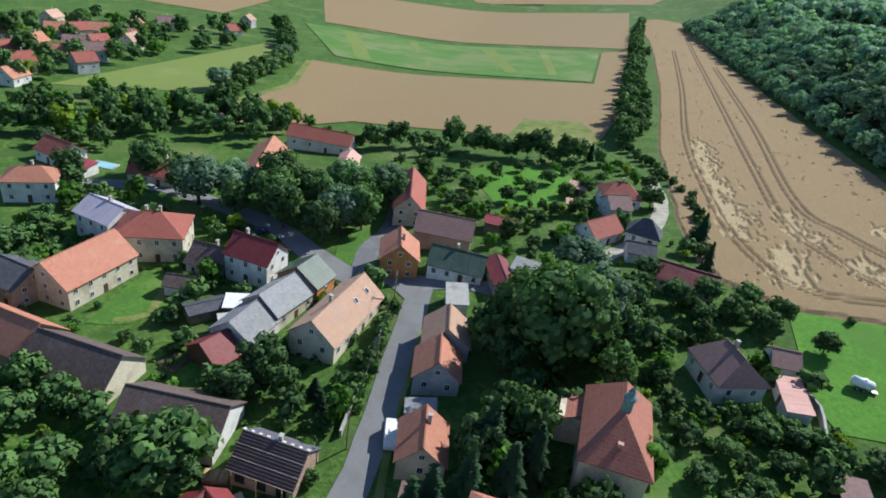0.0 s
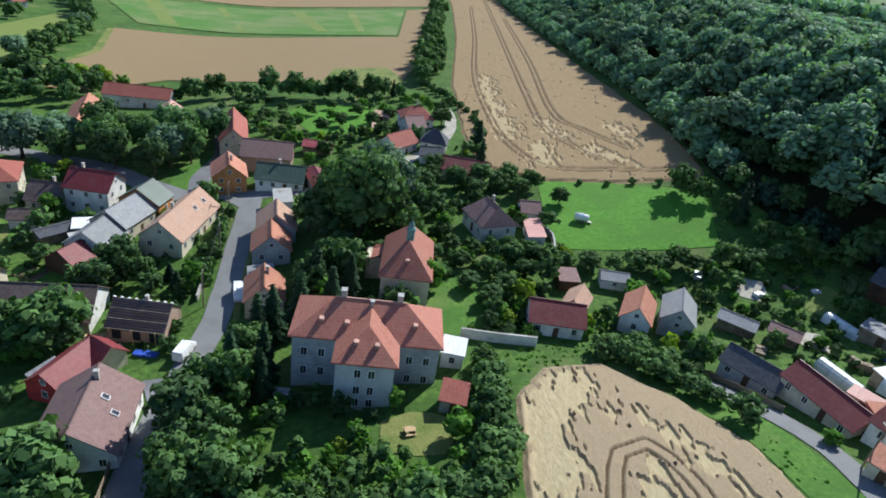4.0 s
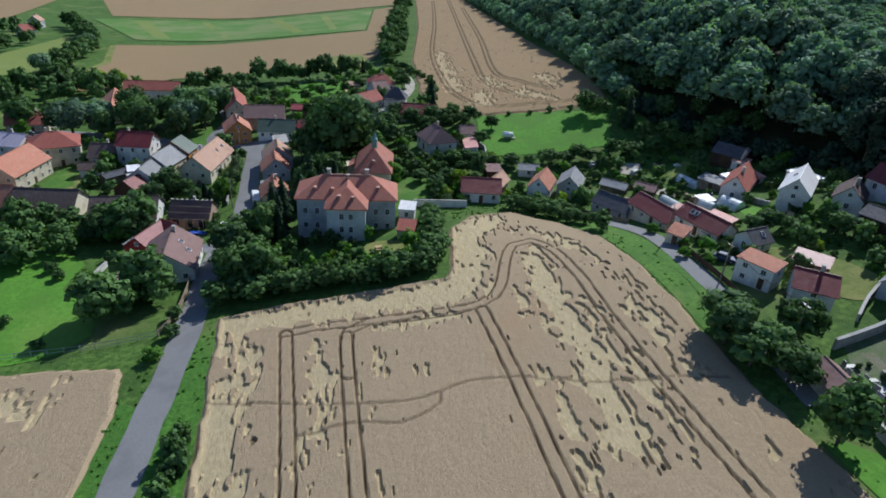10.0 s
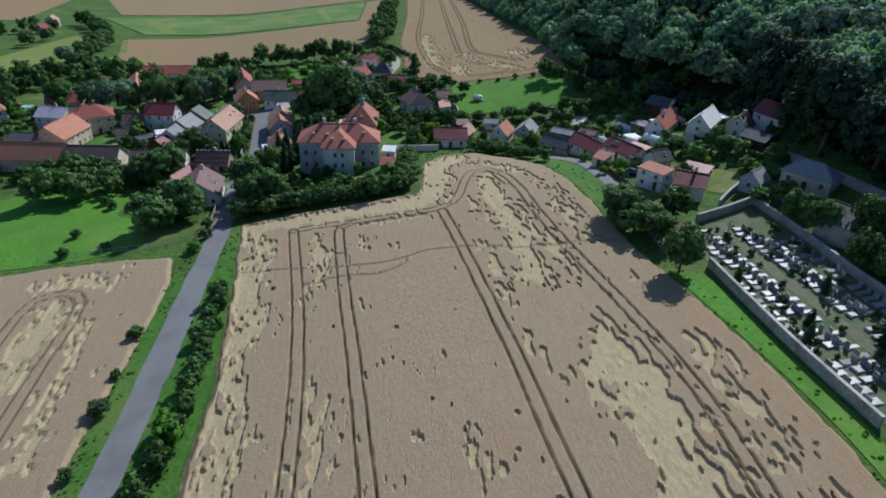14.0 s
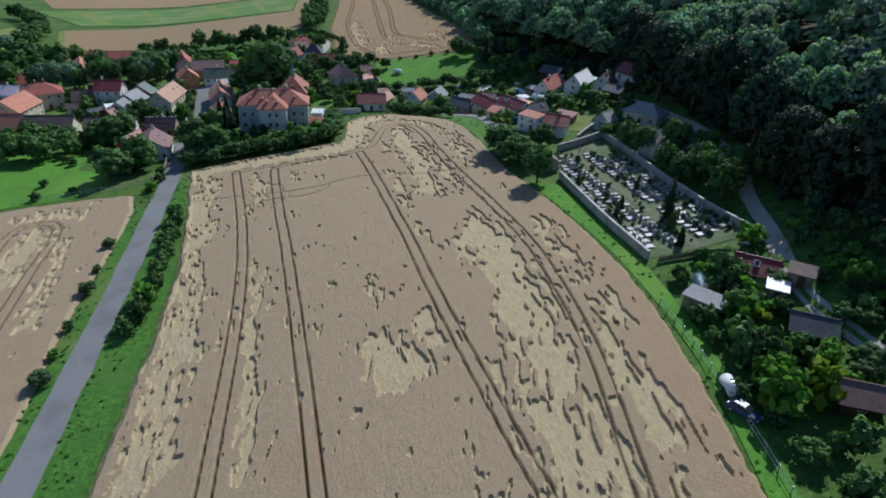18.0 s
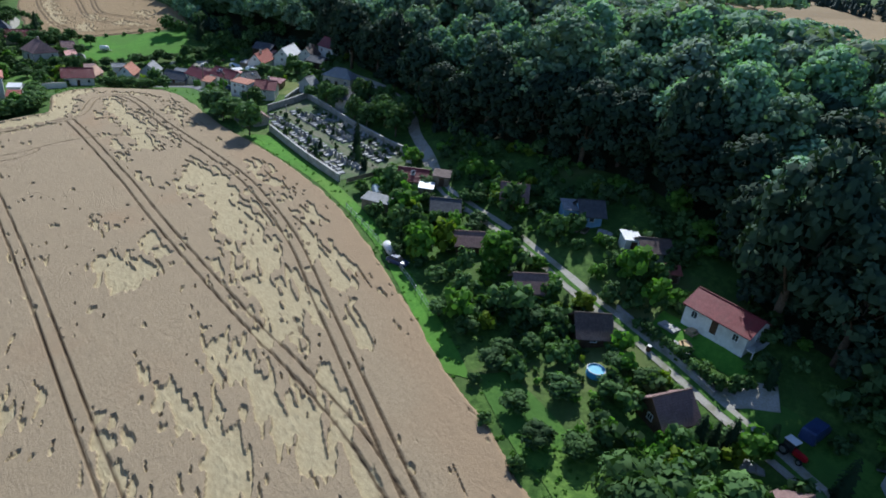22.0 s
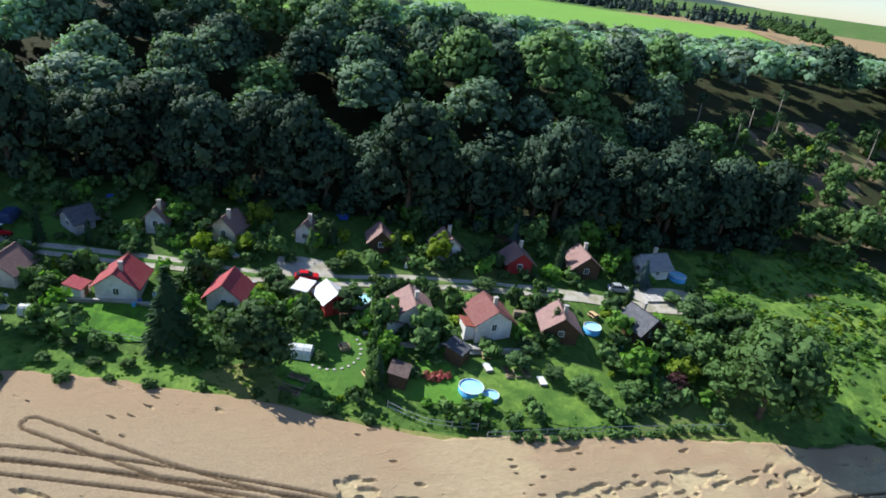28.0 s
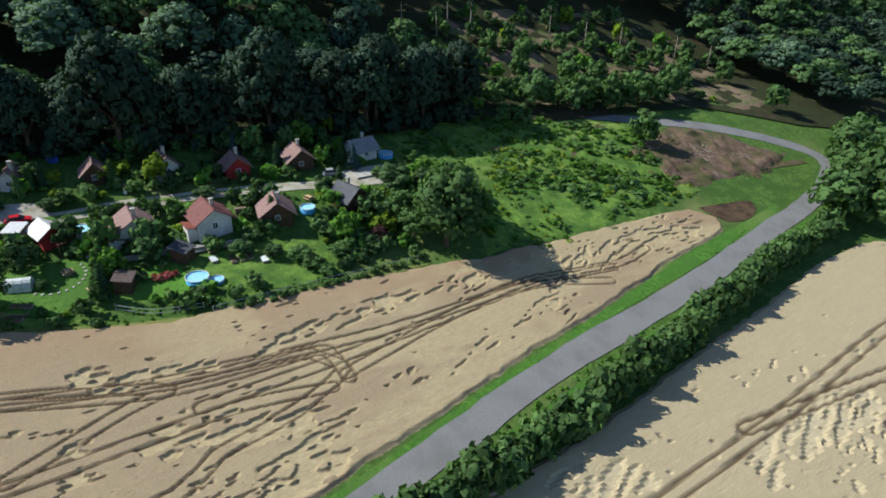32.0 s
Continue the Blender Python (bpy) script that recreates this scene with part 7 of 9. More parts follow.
shed("white garage with a red roof", (-118, 143), (-112, 142), 5, 2.5, 3.1, WHITE, SHEET_RED)
building("house", "two-storey white house with an orange-red hipped roof", (-117, 124), (-113, 126), 8.5, 5.6, 8, WHITE, TILE_ORANGE, hip=3.5, storeys=2, chim=(0.2,))
building("house", "white house with a dark red roof", (-128, 122), (-124, 114), 7.5, 4, 7, WHITE, SHEET_DKRED)
building("shed", "long low shed with a dark sheet roof", (-53.6, 88), (-48.6, 93.1), 4, 2.2, 2.8, WOOD, TILE_DARK, windows=False, category="shed")
shed("carport with a pale corrugated roof", (-48.1, 92.2), (-44.2, 93.4), 4.2, 2.4, 2.7, WOOD, SHEET_WHITE)
shed("concrete garage with a flat pale roof", (-45.9, 85.6), (-41.4, 88.4), 4.5, 2.4, 2.6, CONCRETE, CONCRETE)
shed("small weathered garden shed", (-110, 206), (-106, 205), 4, 2.2, 2.9, WOOD, TILE_GREY)

# upper hamlet north-east
building("house", "low long house with a dark red sheet roof", (35.1, 120.4), (46.7, 117.6), 7, 2.4, 4.8, CREAM, SHEET_DKRED)
building("house", "white house with a red hipped roof", (29.5, 165), (33, 165.5), 8, 3.6, 6.5, WHITE, TILE_RED, hip=3.4, chim=(0.2,))
building("house", "house with a grey-brown roof beside the lane", (27, 156), (32.5, 158), 7, 3.2, 5.6, GREYPLASTER, TILE_MAUVE)
building("house", "white house with a pale red roof beside the lane", (20.5, 135.5), (27.5, 143), 7, 3.2, 6, WHITE, TILE_RED)
building("house", "house with a grey pyramid roof", (34, 141), (36, 140.5), 6, 3, 6, WHITE, TILE_DARK, hip=2.8)
building("outbuilding", "outbuilding with a dark grey roof", (30, 131), (36, 131), 5, 2.4, 4, WHITE, TILE_DARK, windows=False, category="outbuilding")
shed("garden shed with a rusty roof", (18, 172), (23, 171), 4, 2.2, 2.8, WOOD, TILE_TAN)
shed("small garden shed with a tan roof", (17, 158), (20, 158), 3, 2.1, 2.6, WOOD, TILE_TAN)
building("house", "house with a dark hipped roof and white plinth", (41.6, 92), (43.2, 86.8), 8.8, 3.4, 7, WHITE, TILE_MAUVE, hip=2.0, chim=(-0.3,))
building("outbuilding", "outbuilding with a dark hipped roof", (50.7, 94.8), (55, 94.7), 5, 2.6, 4.4, WHITE, TILE_MAUVE, windows=False, category="outbuilding")
shed("long shed with a pinkish flat roof", (52.6, 90.6), (51.7, 81.4), 3.6, 2.4, 2.9, WHITE, SHEET_PINK)

# houses at the foot of the hill
building("house", "house with a dark red sheet roof behind a garden wall", (43.6, 55.2), (53.2, 53.6), 7.0, 3.0, 5.5, WHITE, SHEET_DKRED)
building("house", "small brick house with a red-tan roof", (56.1, 62.4), (52.4, 56.8), 4.2, 2.7, 4.74, BRICK, TILE_TAN)
shed("dark boarded garden shed", (53.2, 68.8), (57.3, 68.7), 4, 2.3, 3.0, WOODDARK, TILE_MAUVE)
building("outbuilding", "white outbuilding with a grey roof", (63.3, 70.6), (68.7, 69.6), 3.9, 2.07, 3, WHITE, TILE_GREY, category="outbuilding")
building("house", "white house with an orange tiled gable roof", (68, 60.8), (63.5, 53.1), 5.5, 3.42, 6.14, WHITE, TILE_ORANGE)
building("house", "grey house with a slate gable roof", (75.6, 59.9), (71.5, 52.3), 5.9, 3.96, 6.51, GREYPLASTER, TILE_GREY, storeys=2)
building("shed", "weathered sheds with patched grey roofs", (83.4, 57.3), (88.3, 52.9), 4.2, 2.07, 3, WOOD, TILE_GREY, windows=False, category="shed")
building("shed", "weathered shed with a brown-grey roof", (90.5, 51.9), (94.1, 48.4), 3.9, 2.07, 3, WOOD, TILE_MAUVE, windows=False, category="shed")
building("row_house", "low row cottage with a dark grey roof", (75.5, 42), (80.8, 34.2), 5.5, 2.61, 4.65, GREYPLASTER, TILE_DARK)
building("row_house", "low row cottage with a dark red roof", (82.2, 34.6), (85.3, 22.6), 5.7, 2.7, 4.83, CREAM, SHEET_DKRED)
building("row_house", "low row cottage with a dark red roof and roof windows", (86.6, 22.2), (90, 11.6), 5.7, 2.7, 4.83, WHITE, SHEET_DKRED, sky=((-0.5, 0.55, -1), (-0.3, 0.55, -1)))
shed("small porch with an orange tiled roof", (79.9, 15.8), (81.9, 12.9), 3.4, 2.3, 3.3, CREAM, TILE_ORANGE)
building("house", "white gabled house with a dark roof", (89.6, 5.6), (94.2, 6.8), 4.7, 2.52, 4.39, WHITE, TILE_DARK, sky=((0.3, 0.5, -1),))
building("house", "modern white two-storey house with a low orange roof", (83.3, -2.8), (86.4, -8.7), 4.0, 4.2, 4.8, WHITE, TILE_ORANGE, mono=True, storeys=2, over=0.2)
building("house", "two-storey white house with a dark red roof", (86.8, -11.6), (91.8, -15.2), 6.6, 3.4, 5.4, WHITE, SHEET_DKRED, storeys=2, chim=(0.2,))
building("house", "white house with a red tiled gable roof", (115, 43.6), (105.4, 33.6), 5.7, 3.78, 6.84, WHITE, TILE_RED, chim=(0.3,))
building("house", "tall white house with a pale sheet roof", (119.5, 29.5), (110.3, 20.3), 5.9, 4.5, 7.47, WHITE, SHEET_WHITE, storeys=2, sky=((0, 0.6, -1),))
building("barn", "barn with a dark slate roof below the wood", (118.6, 61.9), (123.2, 54.9), 6.7, 2.88, 4.92, WOODDARK, TILE_DARK, windows=False, category="barn")
building("house", "white gabled house with a dark brown roof", (121.2, 16.8), (115.2, 11.2), 5.5, 3.42, 6.14, WHITE, TILE_BROWN, storeys=1, chim=(0.2,))
building("house", "white house with a dark red roof below the wood", (126, 16.7), (127.2, 8), 5.9, 3.24, 5.96, WHITE, SHEET_DKRED, chim=(0.2,))
building("barn", "low barn with a dark slate roof", (114.8, 5.5), (117.2, -0.3), 5.9, 2.34, 3.7, WOODDARK, TILE_DARK, windows=False, category="barn")
building("house", "small grey house with a gable roof", (104, -15.8), (100, -18.2), 4.2, 2.52, 4.39, GREYPLASTER, TILE_GREY)
building("house", "grey house with a hipped roof and pale dormers", (109, -21.8), (110.9, -25), 5.9, 3.6, 5.81, CREAM, TILE_GREY, hip=3)
building("barn", "large barn with a dark roof beside the cemetery", (103.2, -38.2), (106.9, -49.4), 9, 2.8, 5, STONE, TILE_DARK, windows=False, category="barn")
shed("shed with a pale red flat roof", (115, 43), (119.6, 44.3), 4, 2.4, 2.9, WHITE, SHEET_PINK)
shed("shed with a pale grey roof", (107.1, 49.3), (110.6, 43.2), 4, 2.3, 2.8, WOOD, TILE_GREY)
shed("garage with a pale flat roof", (123.5, 37.6), (124.6, 30.5), 4, 2.4, 2.8, WHITE, SHEET_WHITE)
shed("long low outbuilding with a pale roof", (128, 0), (129.3, -9.4), 4, 2.6, 3.1, WHITE, SHEET_WHITE)
shed("low shed with a rusty red roof", (93.8, -3), (97.6, -7.3), 4, 2.2, 2.8, WOOD, SHEET_DKRED)
shed("wood store with an orange roof", (87.3, 24.2), (90.9, 23.9), 3.5, 2.2, 2.8, WOOD, TILE_ORANGE)
shed("garden shed with a pink roof", (92, 21.5), (94.2, 16.3), 3, 2.2, 2.7, WOOD, SHEET_PINK)

# the far houses west of the meadow
_k = 0
_walls = (WHITE, CREAM, WHITE, GREYPLASTER)
_roofs = (TILE_ORANGE, TILE_RED, TILE_ORANGE, TILE_MAUVE, TILE_RED, TILE_TAN)
for _x, _y in ((-243, 296), (-232, 299), (-228, 264), (-211, 268), (-212, 286), (-201, 296), (-208, 251), (-218, 238), (-229, 343), (-222, 362), (-191, 386), (-200, 428), (-232, 315), (-200, 222), (-190, 206), (-196, 262), (-250, 268), (-262, 318), (-214, 312), (-186, 240)):
    _d = 0.6 + 0.5 * (_k % 3)
    building("house", "distant village house with a tiled roof and pale walls", (_x - 4.5 * math.cos(_d), _y - 4.5 * math.sin(_d)), (_x + 4.5 * math.cos(_d), _y + 4.5 * math.sin(_d)), 8, 3.6 + (_k % 2) * 1.6, 7 + (_k % 2) * 1.4, _walls[_k % 4], _roofs[_k % 6], group="far houses west of the meadow", chim=(0.3,), step=3.6, doors=False)
    _k += 1


# the manor house: a hipped main block with a projecting middle wing
def manor():
    cx, cy = 14.1, 44.0
    z0 = hz(14, 42)
    t = thing("manor_house", "large grey plastered manor house with a weathered red tiled roof", "manor house", cx, cy, -5.0, z0)
    L, W, eave, ridge = 22.0, 9.8, 8.6, 12.6
    body = part("wall", wall_body("wall", L, W, eave, ridge, GREYPLASTER, True), t)
    part("wall", to_mesh("wall", box_data(0.2, -7.2, 3.2, 8.4, 6.0, 10.4), PALEGREY), t, "pale plastered middle wing")
    o = 0.55
    x, y = L / 2 + o, W / 2 + o
    v = [(-x, -y, eave), (x, -y, eave), (x, y, eave), (-x, y, eave), (-5.4, 0, ridge), (5.4, 0, ridge)]
    rf = part("roof", solid_roof("roof", v, [(0, 1, 5, 4), (1, 2, 5), (2, 3, 4, 5), (3, 0, 4)], TILE_MANOR, 0.25), t)
    wy, wx, wr = -10.7, 4.75, 11.9
    v = [(0.2 - wx, wy, eave), (0.2 + wx, wy, eave), (0.2 + wx, -1, eave), (0.2 - wx, -1, eave), (0.2, wy + 5.0, wr), (0.2, -0.9, wr)]
    part("roof", solid_roof("roof", v, [(0, 1, 4), (1, 2, 5, 4), (3, 0, 4, 5)], TILE_MANOR, 0.25), t)
    part("ridge_cap", to_mesh("ridge_cap", box_data(0, 0, ridge + 0.02, 10.8, 0.3, 0.14, 0.05), TILE_MANOR), rf)
    part("cornice", to_mesh("cornice", box_data(0, 0, eave - 0.4, L + 0.35, W + 0.35, 0.3, 0.05), WHITE), t)
    part("cornice", to_mesh("cornice", box_data(0.2, -7.2, eave - 0.4, 8.75, 6.35, 0.3, 0.05), WHITE), t)
    for px, py in ((-4.2, 0.4), (4.4, 0.4)):
        chimney(t, px, py, ridge - 0.4, 1.5, 0.8)
    chimney(t, 0.2, -0.6, wr, 0.9, 0.5)
    for s in (2.1, 5.6):
        for px in (-9.2, -6.6, 6.6, 9.2):
            window(t, px, -W / 2, s, 0, 0.95, 1.5)
            window(t, px, W / 2, s, 180, 0.95, 1.5)
        for px in (-3.5, 0, 3.5):
            window(t, px, W / 2, s, 180, 0.95, 1.5)
        for py in (-2.5, 2.5):
            window(t, -L / 2, py, s, -90, 0.95, 1.5)
            window(t, L / 2, py, s, 90, 0.95, 1.5)
    for s in (1.3, 3.6, 6.6):
        for px in (-0.8, 1.2):
            window(t, px, -10.2, s, 0, 0.95, 1.45)
    for px, py in ((-1.4, -8.2), (1.6, -8.4), (-7, -3.2), (7, -3.0), (-3.2, -3.4)):
        slope = (wr - eave) / 4.75 if abs(py) > 5 else (ridge - eave) / y
        zz = eave + (py - wy if abs(py) > 5 else y + py) * (0.7 if abs(py) > 5 else slope) + 0.15
        ob = part("dormer", to_mesh("dormer", box_data(0, 0, 0.1, 0.7, 0.9, 0.6, 0.04), TILE_MANOR), t, "small roof hatch", at=pose(px, py, zz))
    part("porch", to_mesh("porch", box_data(0.2, -10.5, 0.2, 2.6, 0.7, 0.5, 0.03), STONE), t, "stone entrance step")


manor()
building("outbuilding", "white flat-roofed annexe beside the manor house", (26.4, 44.2), (29.9, 43.3), 4, 2.9, 3.3, WHITE, SHEET_WHITE, mono=True, over=0.2, category="annexe")
shed("low shed with a red tiled roof in the manor garden", (24.9, 33.1), (28.4, 32.1), 3.4, 2.2, 3.2, STONE, TILE_RED)


def chapel():
    t = thing("chapel", "small chapel with a red tiled hipped roof and green copper turret", "chapel", 22.0, 68.4, 83)
    L, W, eave, ridge = 15.0, 9.0, 6.0, 11.0
    part("wall", wall_body("wall", L, W, eave, ridge, CREAM, True), t)
    x, y = L / 2 + 0.5, W / 2 + 0.5
    v = [(-x, -y, eave), (x, -y, eave), (x, y, eave), (-x, y, eave), (-2.6, 0, ridge), (4.8, 0, ridge)]
    rf = part("roof", solid_roof("roof", v, [(0, 1, 5, 4), (1, 2, 5), (2, 3, 4, 5), (3, 0, 4)], TILE_MANOR, 0.22), t)
    bm = bmesh.new()
    bmesh.ops.create_cone(bm, cap_ends=True, segments=8, radius1=0.75, radius2=0.7, depth=2.0, matrix=Matrix.Translation((-1.2, 0, ridge + 0.7)))
    tw = part("turret", to_mesh("turret", bm, COPPER), t, "green copper ridge turret")
    pts = [(0.95, 1.7), (0.9, 2.0), (0.45, 2.5), (0.55, 2.8), (0.4, 3.1), (0.1, 3.6), (0.03, 4.4)]
    verts, faces = [], []
    for r, z in pts:
        verts += [(-1.2 + r * math.cos(math.pi * k / 4), r * math.sin(math.pi * k / 4), ridge + z) for k in range(8)]
    for i in range(len(pts) - 1):
        faces += [(i * 8 + k, i * 8 + (k + 1) % 8, (i + 1) * 8 + (k + 1) % 8, (i + 1) * 8 + k) for k in range(8)]
    part("cupola", mesh_from("cupola", verts, faces, COPPER), tw, "onion-shaped copper cap with a spike")
    part("wall", to_mesh("wall", box_data(4.2, 6.2, 1.6, 5.0, 3.8, 5.2), CREAM), t)
    part("roof", solid_roof("roof", [(1.4, 8.4, 3.6), (7.0, 8.4, 3.6), (7.0, 4.4, 5.6), (1.4, 4.4, 5.6)], [(1, 0, 3, 2)], TILE_MANOR, 0.2), t, "lean-to roof of the sacristy")
    for sx in (-4.5, 0, 4.5):
        for s, tn in ((-1, 0), (1, 180)):
            if not (s == 1 and sx > 3):
                window(t, sx, s * W / 2, 3.4, tn, 1.0, 2.4)
    door(t, -L / 2, 0, 0, -90, 1.6, 2.6)
    ob = part("dormer", to_mesh("dormer", box_data(0, 0, 0.2, 0.7, 0.8, 0.6, 0.05), TILE_MANOR), rf, at=pose(-5.6, 0, 8.2))


chapel()


# the house under repair: bare rafters and battens over brick walls
def ruin():
    t = thing("house_under_repair", "brick house under repair with bare roof battens", "house", -23.6, 58.0, -7)
    L, W, eave, ridge = 9.5, 7.5, 3.0, 6.0
    part("wall", wall_body("wall", L, W, eave, ridge - 0.3, BRICK, False), t)
    part("roof", solid_roof("roof", [(-5.0, 4.2, eave - 0.3), (5.0, 4.2, eave - 0.3), (5.0, 0, ridge), (-5.0, 0, ridge)], [(1, 0, 3, 2)], LATH, 0.1), t, "dark roofing felt on the far slope")
    part("roof", solid_roof("roof", [(-5.0, -4.3, eave - 0.35), (5.0, -4.3, eave - 0.35), (5.0, 0, ridge - 0.05), (-5.0, 0, ridge - 0.05)], [(0, 1, 2, 3)], LATH, 0.08), t, "dark roofing felt under battens")
    n = 13
    for k in range(n):
        u = k / (n - 1)
        part("batten", to_mesh("batten", box_data(0, -4.3 * (1 - u), eave - 0.22 + (ridge - eave + 0.3) * u, 10.1, 0.1, 0.07), WOOD if k % 4 == 0 else WOODDARK), t)
    for k in range(9):
        part("rafter", to_mesh("rafter", box_data(-4.8 + 1.2 * k, 0.25, ridge + 0.08, 0.5, 0.35, 0.12, 0.03), WHITE), t, "pale ridge tile")
    for px in (-3.2, 0, 3.0):
        part("opening", to_mesh("opening", box_data(px, -W / 2 - 0.01, 1.4, 1.5, 0.12, 2.0), GLASS), t, "dark unglazed opening")
    for px in (-3.9, -0.2, 3.6):
        part("scaffold_pole", to_mesh("scaffold_pole", box_data(px, -W / 2 - 0.9, 1.4, 0.12, 0.12, 3.6), RAWWOOD), t)
    chimney(t, 0.5, 0.6, ridge - 0.3, 1.0, 0.5)


ruin()

# cottages below the wood, along the gravel lane
CW = "cottages along the gravel lane"
building("cottage", "garden cottage with a dark red roof", (85.6, -92.8), (89.8, -96.6), 4.7, 2.04, 3.69, GREYPLASTER, SHEET_DKRED, group=CW, over=0.72, step=3.0, category="cottage", sky=((0, 0.5, -1),))
building("cottage", "garden cottage with a blue-grey roof", (82.8, -108.5), (86.8, -111.6), 4.3, 2, 3.38, WOODDARK, TILE_DARK, group=CW, over=0.72, step=3.0, category="cottage")
building("cottage", "garden cottage with a pinkish brown roof", (94.2, -116.6), (97.5, -119.7), 5.1, 2, 4.13, WOODDARK, TILE_MAUVE, group=CW, over=0.72, step=3.0, category="cottage")
building("cottage", "pale blue cottage with a dark roof", (98.7, -132.6), (102, -134.8), 4.8, 2.42, 4.21, BLUEWALL, TILE_DARK, group=CW, over=0.72, step=3.0, category="cottage")
shed("lean-to with a grey roof on the blue cottage", (97.6, -129.5), (99.8, -131.2), 4, 2.5, 3, BLUEWALL, TILE_GREY)
building("cottage", "small cottage with a faded brown roof under a walnut tree", (78.5, -121.6), (82.3, -124.1), 4.2, 2, 3.44, WOODDARK, TILE_MAUVE, group=CW, over=0.72, step=3.0, category="cottage")
building("cottage", "white cottage with a brown roof", (77, -139), (80.9, -141.5), 4.6, 2.14, 3.86, WHITE, TILE_MAUVE, group=CW, over=0.72, step=3.0, category="cottage")
building("cottage", "small cottage with a flat white porch below the wood", (97.7, -147.4), (101.3, -150), 4.3, 2.04, 3.28, WHITE, TILE_BROWN, group=CW, over=0.72, step=3.0, category="cottage")
shed("pale porch with a flat white roof", (97.7, -143.8), (99.9, -145.5), 3.5, 2.3, 2.5, WHITE, SHEET_WHITE)
building("cottage", "dark brown timber cottage", (80.3, -155.2), (76.6, -152.6), 5.1, 2.04, 4.1, WOODDARK, TILE_BROWN, group=CW, over=0.72, step=3.0, category="cottage")
building("bungalow", "long white bungalow with a red sheet roof and a veranda", (92.8, -162), (92.5, -172), 6.2, 2.5, 4.2, WHITE, SHEET_DKRED, category="bungalow", porch=(1, 0.3, PAINTWHITE))
building("cottage", "brown timber cottage with a steep roof", (75.9, -171.7), (71, -170.3), 5.1, 2, 4.34, WOODDARK, TILE_MAUVE, group=CW, over=0.72, step=3.0, category="cottage")
building("cottage", "white cottage with a red and grey roof", (72, -189), (66.8, -187.9), 5.4, 2.42, 4.48, WHITE, TILE_MAUVE, group=CW, over=0.72, step=3.0, category="cottage", porch=(-1, 2.0, WOODDARK))
building("cottage", "white cottage with a bright red roof", (68.6, -206.2), (62.8, -205.5), 6.1, 2.61, 4.88, WHITE, SHEET_RED, group=CW, over=0.72, step=3.0, category="cottage", chim=(0.5,))
building("cottage", "white cottage with a bright red sheet roof", (65, -222.8), (60, -221.6), 5.4, 2.42, 4.76, WHITE, SHEET_RED, group=CW, over=0.72, step=3.0, category="cottage", porch=(-1, 1.9, WOODDARK))
building("cottage", "small red timber hut with a white sheet roof", (62.6, -238), (58.8, -239.2), 3.7, 2.42, 3.73, REDWALL, SHEET_WHITE, group=CW, over=0.72, step=3.0, category="cottage")
shed("small shelter with a white roof", (63.6, -233), (62.4, -235.2), 3.2, 2.2, 2.5, WOOD, SHEET_WHITE)
building("cottage", "white and brown cottage with a faded red roof", (59.4, -251.5), (53.8, -251.4), 6.1, 2.9, 4.96, WHITE, TILE_MAUVE, group=CW, over=0.72, step=3.0, category="cottage", porch=(-1, 2.2, WOODDARK), chim=(0.3,))
# this roof has its shade in the tile colour
building("cottage", "white cottage with an orange-red roof and dark balcony", (56.4, -264), (50.8, -264.4), 6.2, 2.9, 4.96, WHITE, TILE_RED_SHADED, group=CW, over=0.72, step=3.0, category="cottage", porch=(-1, 2.2, WOODDARK), chim=(0.2,))
building("cottage", "brown cottage with a faded red roof", (53.4, -276.5), (48.4, -275.4), 5.8, 2.23, 4.43, WOODDARK, TILE_MAUVE, group=CW, over=0.72, step=3.0, category="cottage", chim=(0.2,))
building("cottage", "dark timber cottage with a grey roof", (51.6, -290), (46.8, -291.4), 5.3, 2.42, 4.48, WOODDARK, TILE_DARK, group=CW, over=0.72, step=3.0, category="cottage", chim=(-0.3,))
building("cottage", "white cottage with a grey roof below the wood", (66.1, -299.3), (66.8, -304.8), 5.1, 2.33, 4.12, WHITE, TILE_GREY, group=CW, over=0.72, step=3.0, category="cottage", chim=(0.3,))
building("cottage", "brown cottage with a pinkish roof below the wood", (69.4, -287.2), (64.3, -286.9), 5.4, 2.33, 4.46, WOODDARK, TILE_MAUVE, group=CW, over=0.72, step=3.0, category="cottage", chim=(-0.4,))
building("cottage", "small brick-red cottage with a steep roof", (70.2, -274), (65.9, -273.8), 4.8, 2.23, 4.16, REDWALL, TILE_MAUVE, group=CW, over=0.72, step=3.0, category="cottage", chim=(-0.3,))
building("cottage", "white cottage with a steep pinkish roof", (74.4, -260.6), (70.4, -261.1), 4.5, 2.42, 4.48, WHITE, TILE_MAUVE, group=CW, over=0.72, step=3.0, category="cottage", chim=(-0.3,))
building("cottage", "small brown cottage among evergreens", (76.8, -248.6), (73, -248.4), 4, 2.23, 4.09, WOODDARK, TILE_MAUVE, group=CW, over=0.72, step=3.0, category="cottage")
building("cottage", "small white cottage with a steep brown roof", (79, -235.8), (76, -234.6), 3.4, 2.04, 3.97, WHITE, TILE_MAUVE, group=CW, over=0.72, step=3.0, category="cottage", chim=(0.2,))
building("cottage", "yellow and white cottage with a grey-brown roof", (80.5, -222.2), (76.6, -220.4), 4.4, 2.42, 4.48, CREAM, TILE_MAUVE, group=CW, over=0.72, step=3.0, category="cottage", chim=(0.5,))
building("cottage", "small pale cottage with a red-brown roof", (82.6, -209.2), (79.6, -208.7), 3.4, 2.61, 4.54, GREYPLASTER, TILE_MAUVE, group=CW, over=0.72, step=3.0, category="cottage", chim=(0.4,))
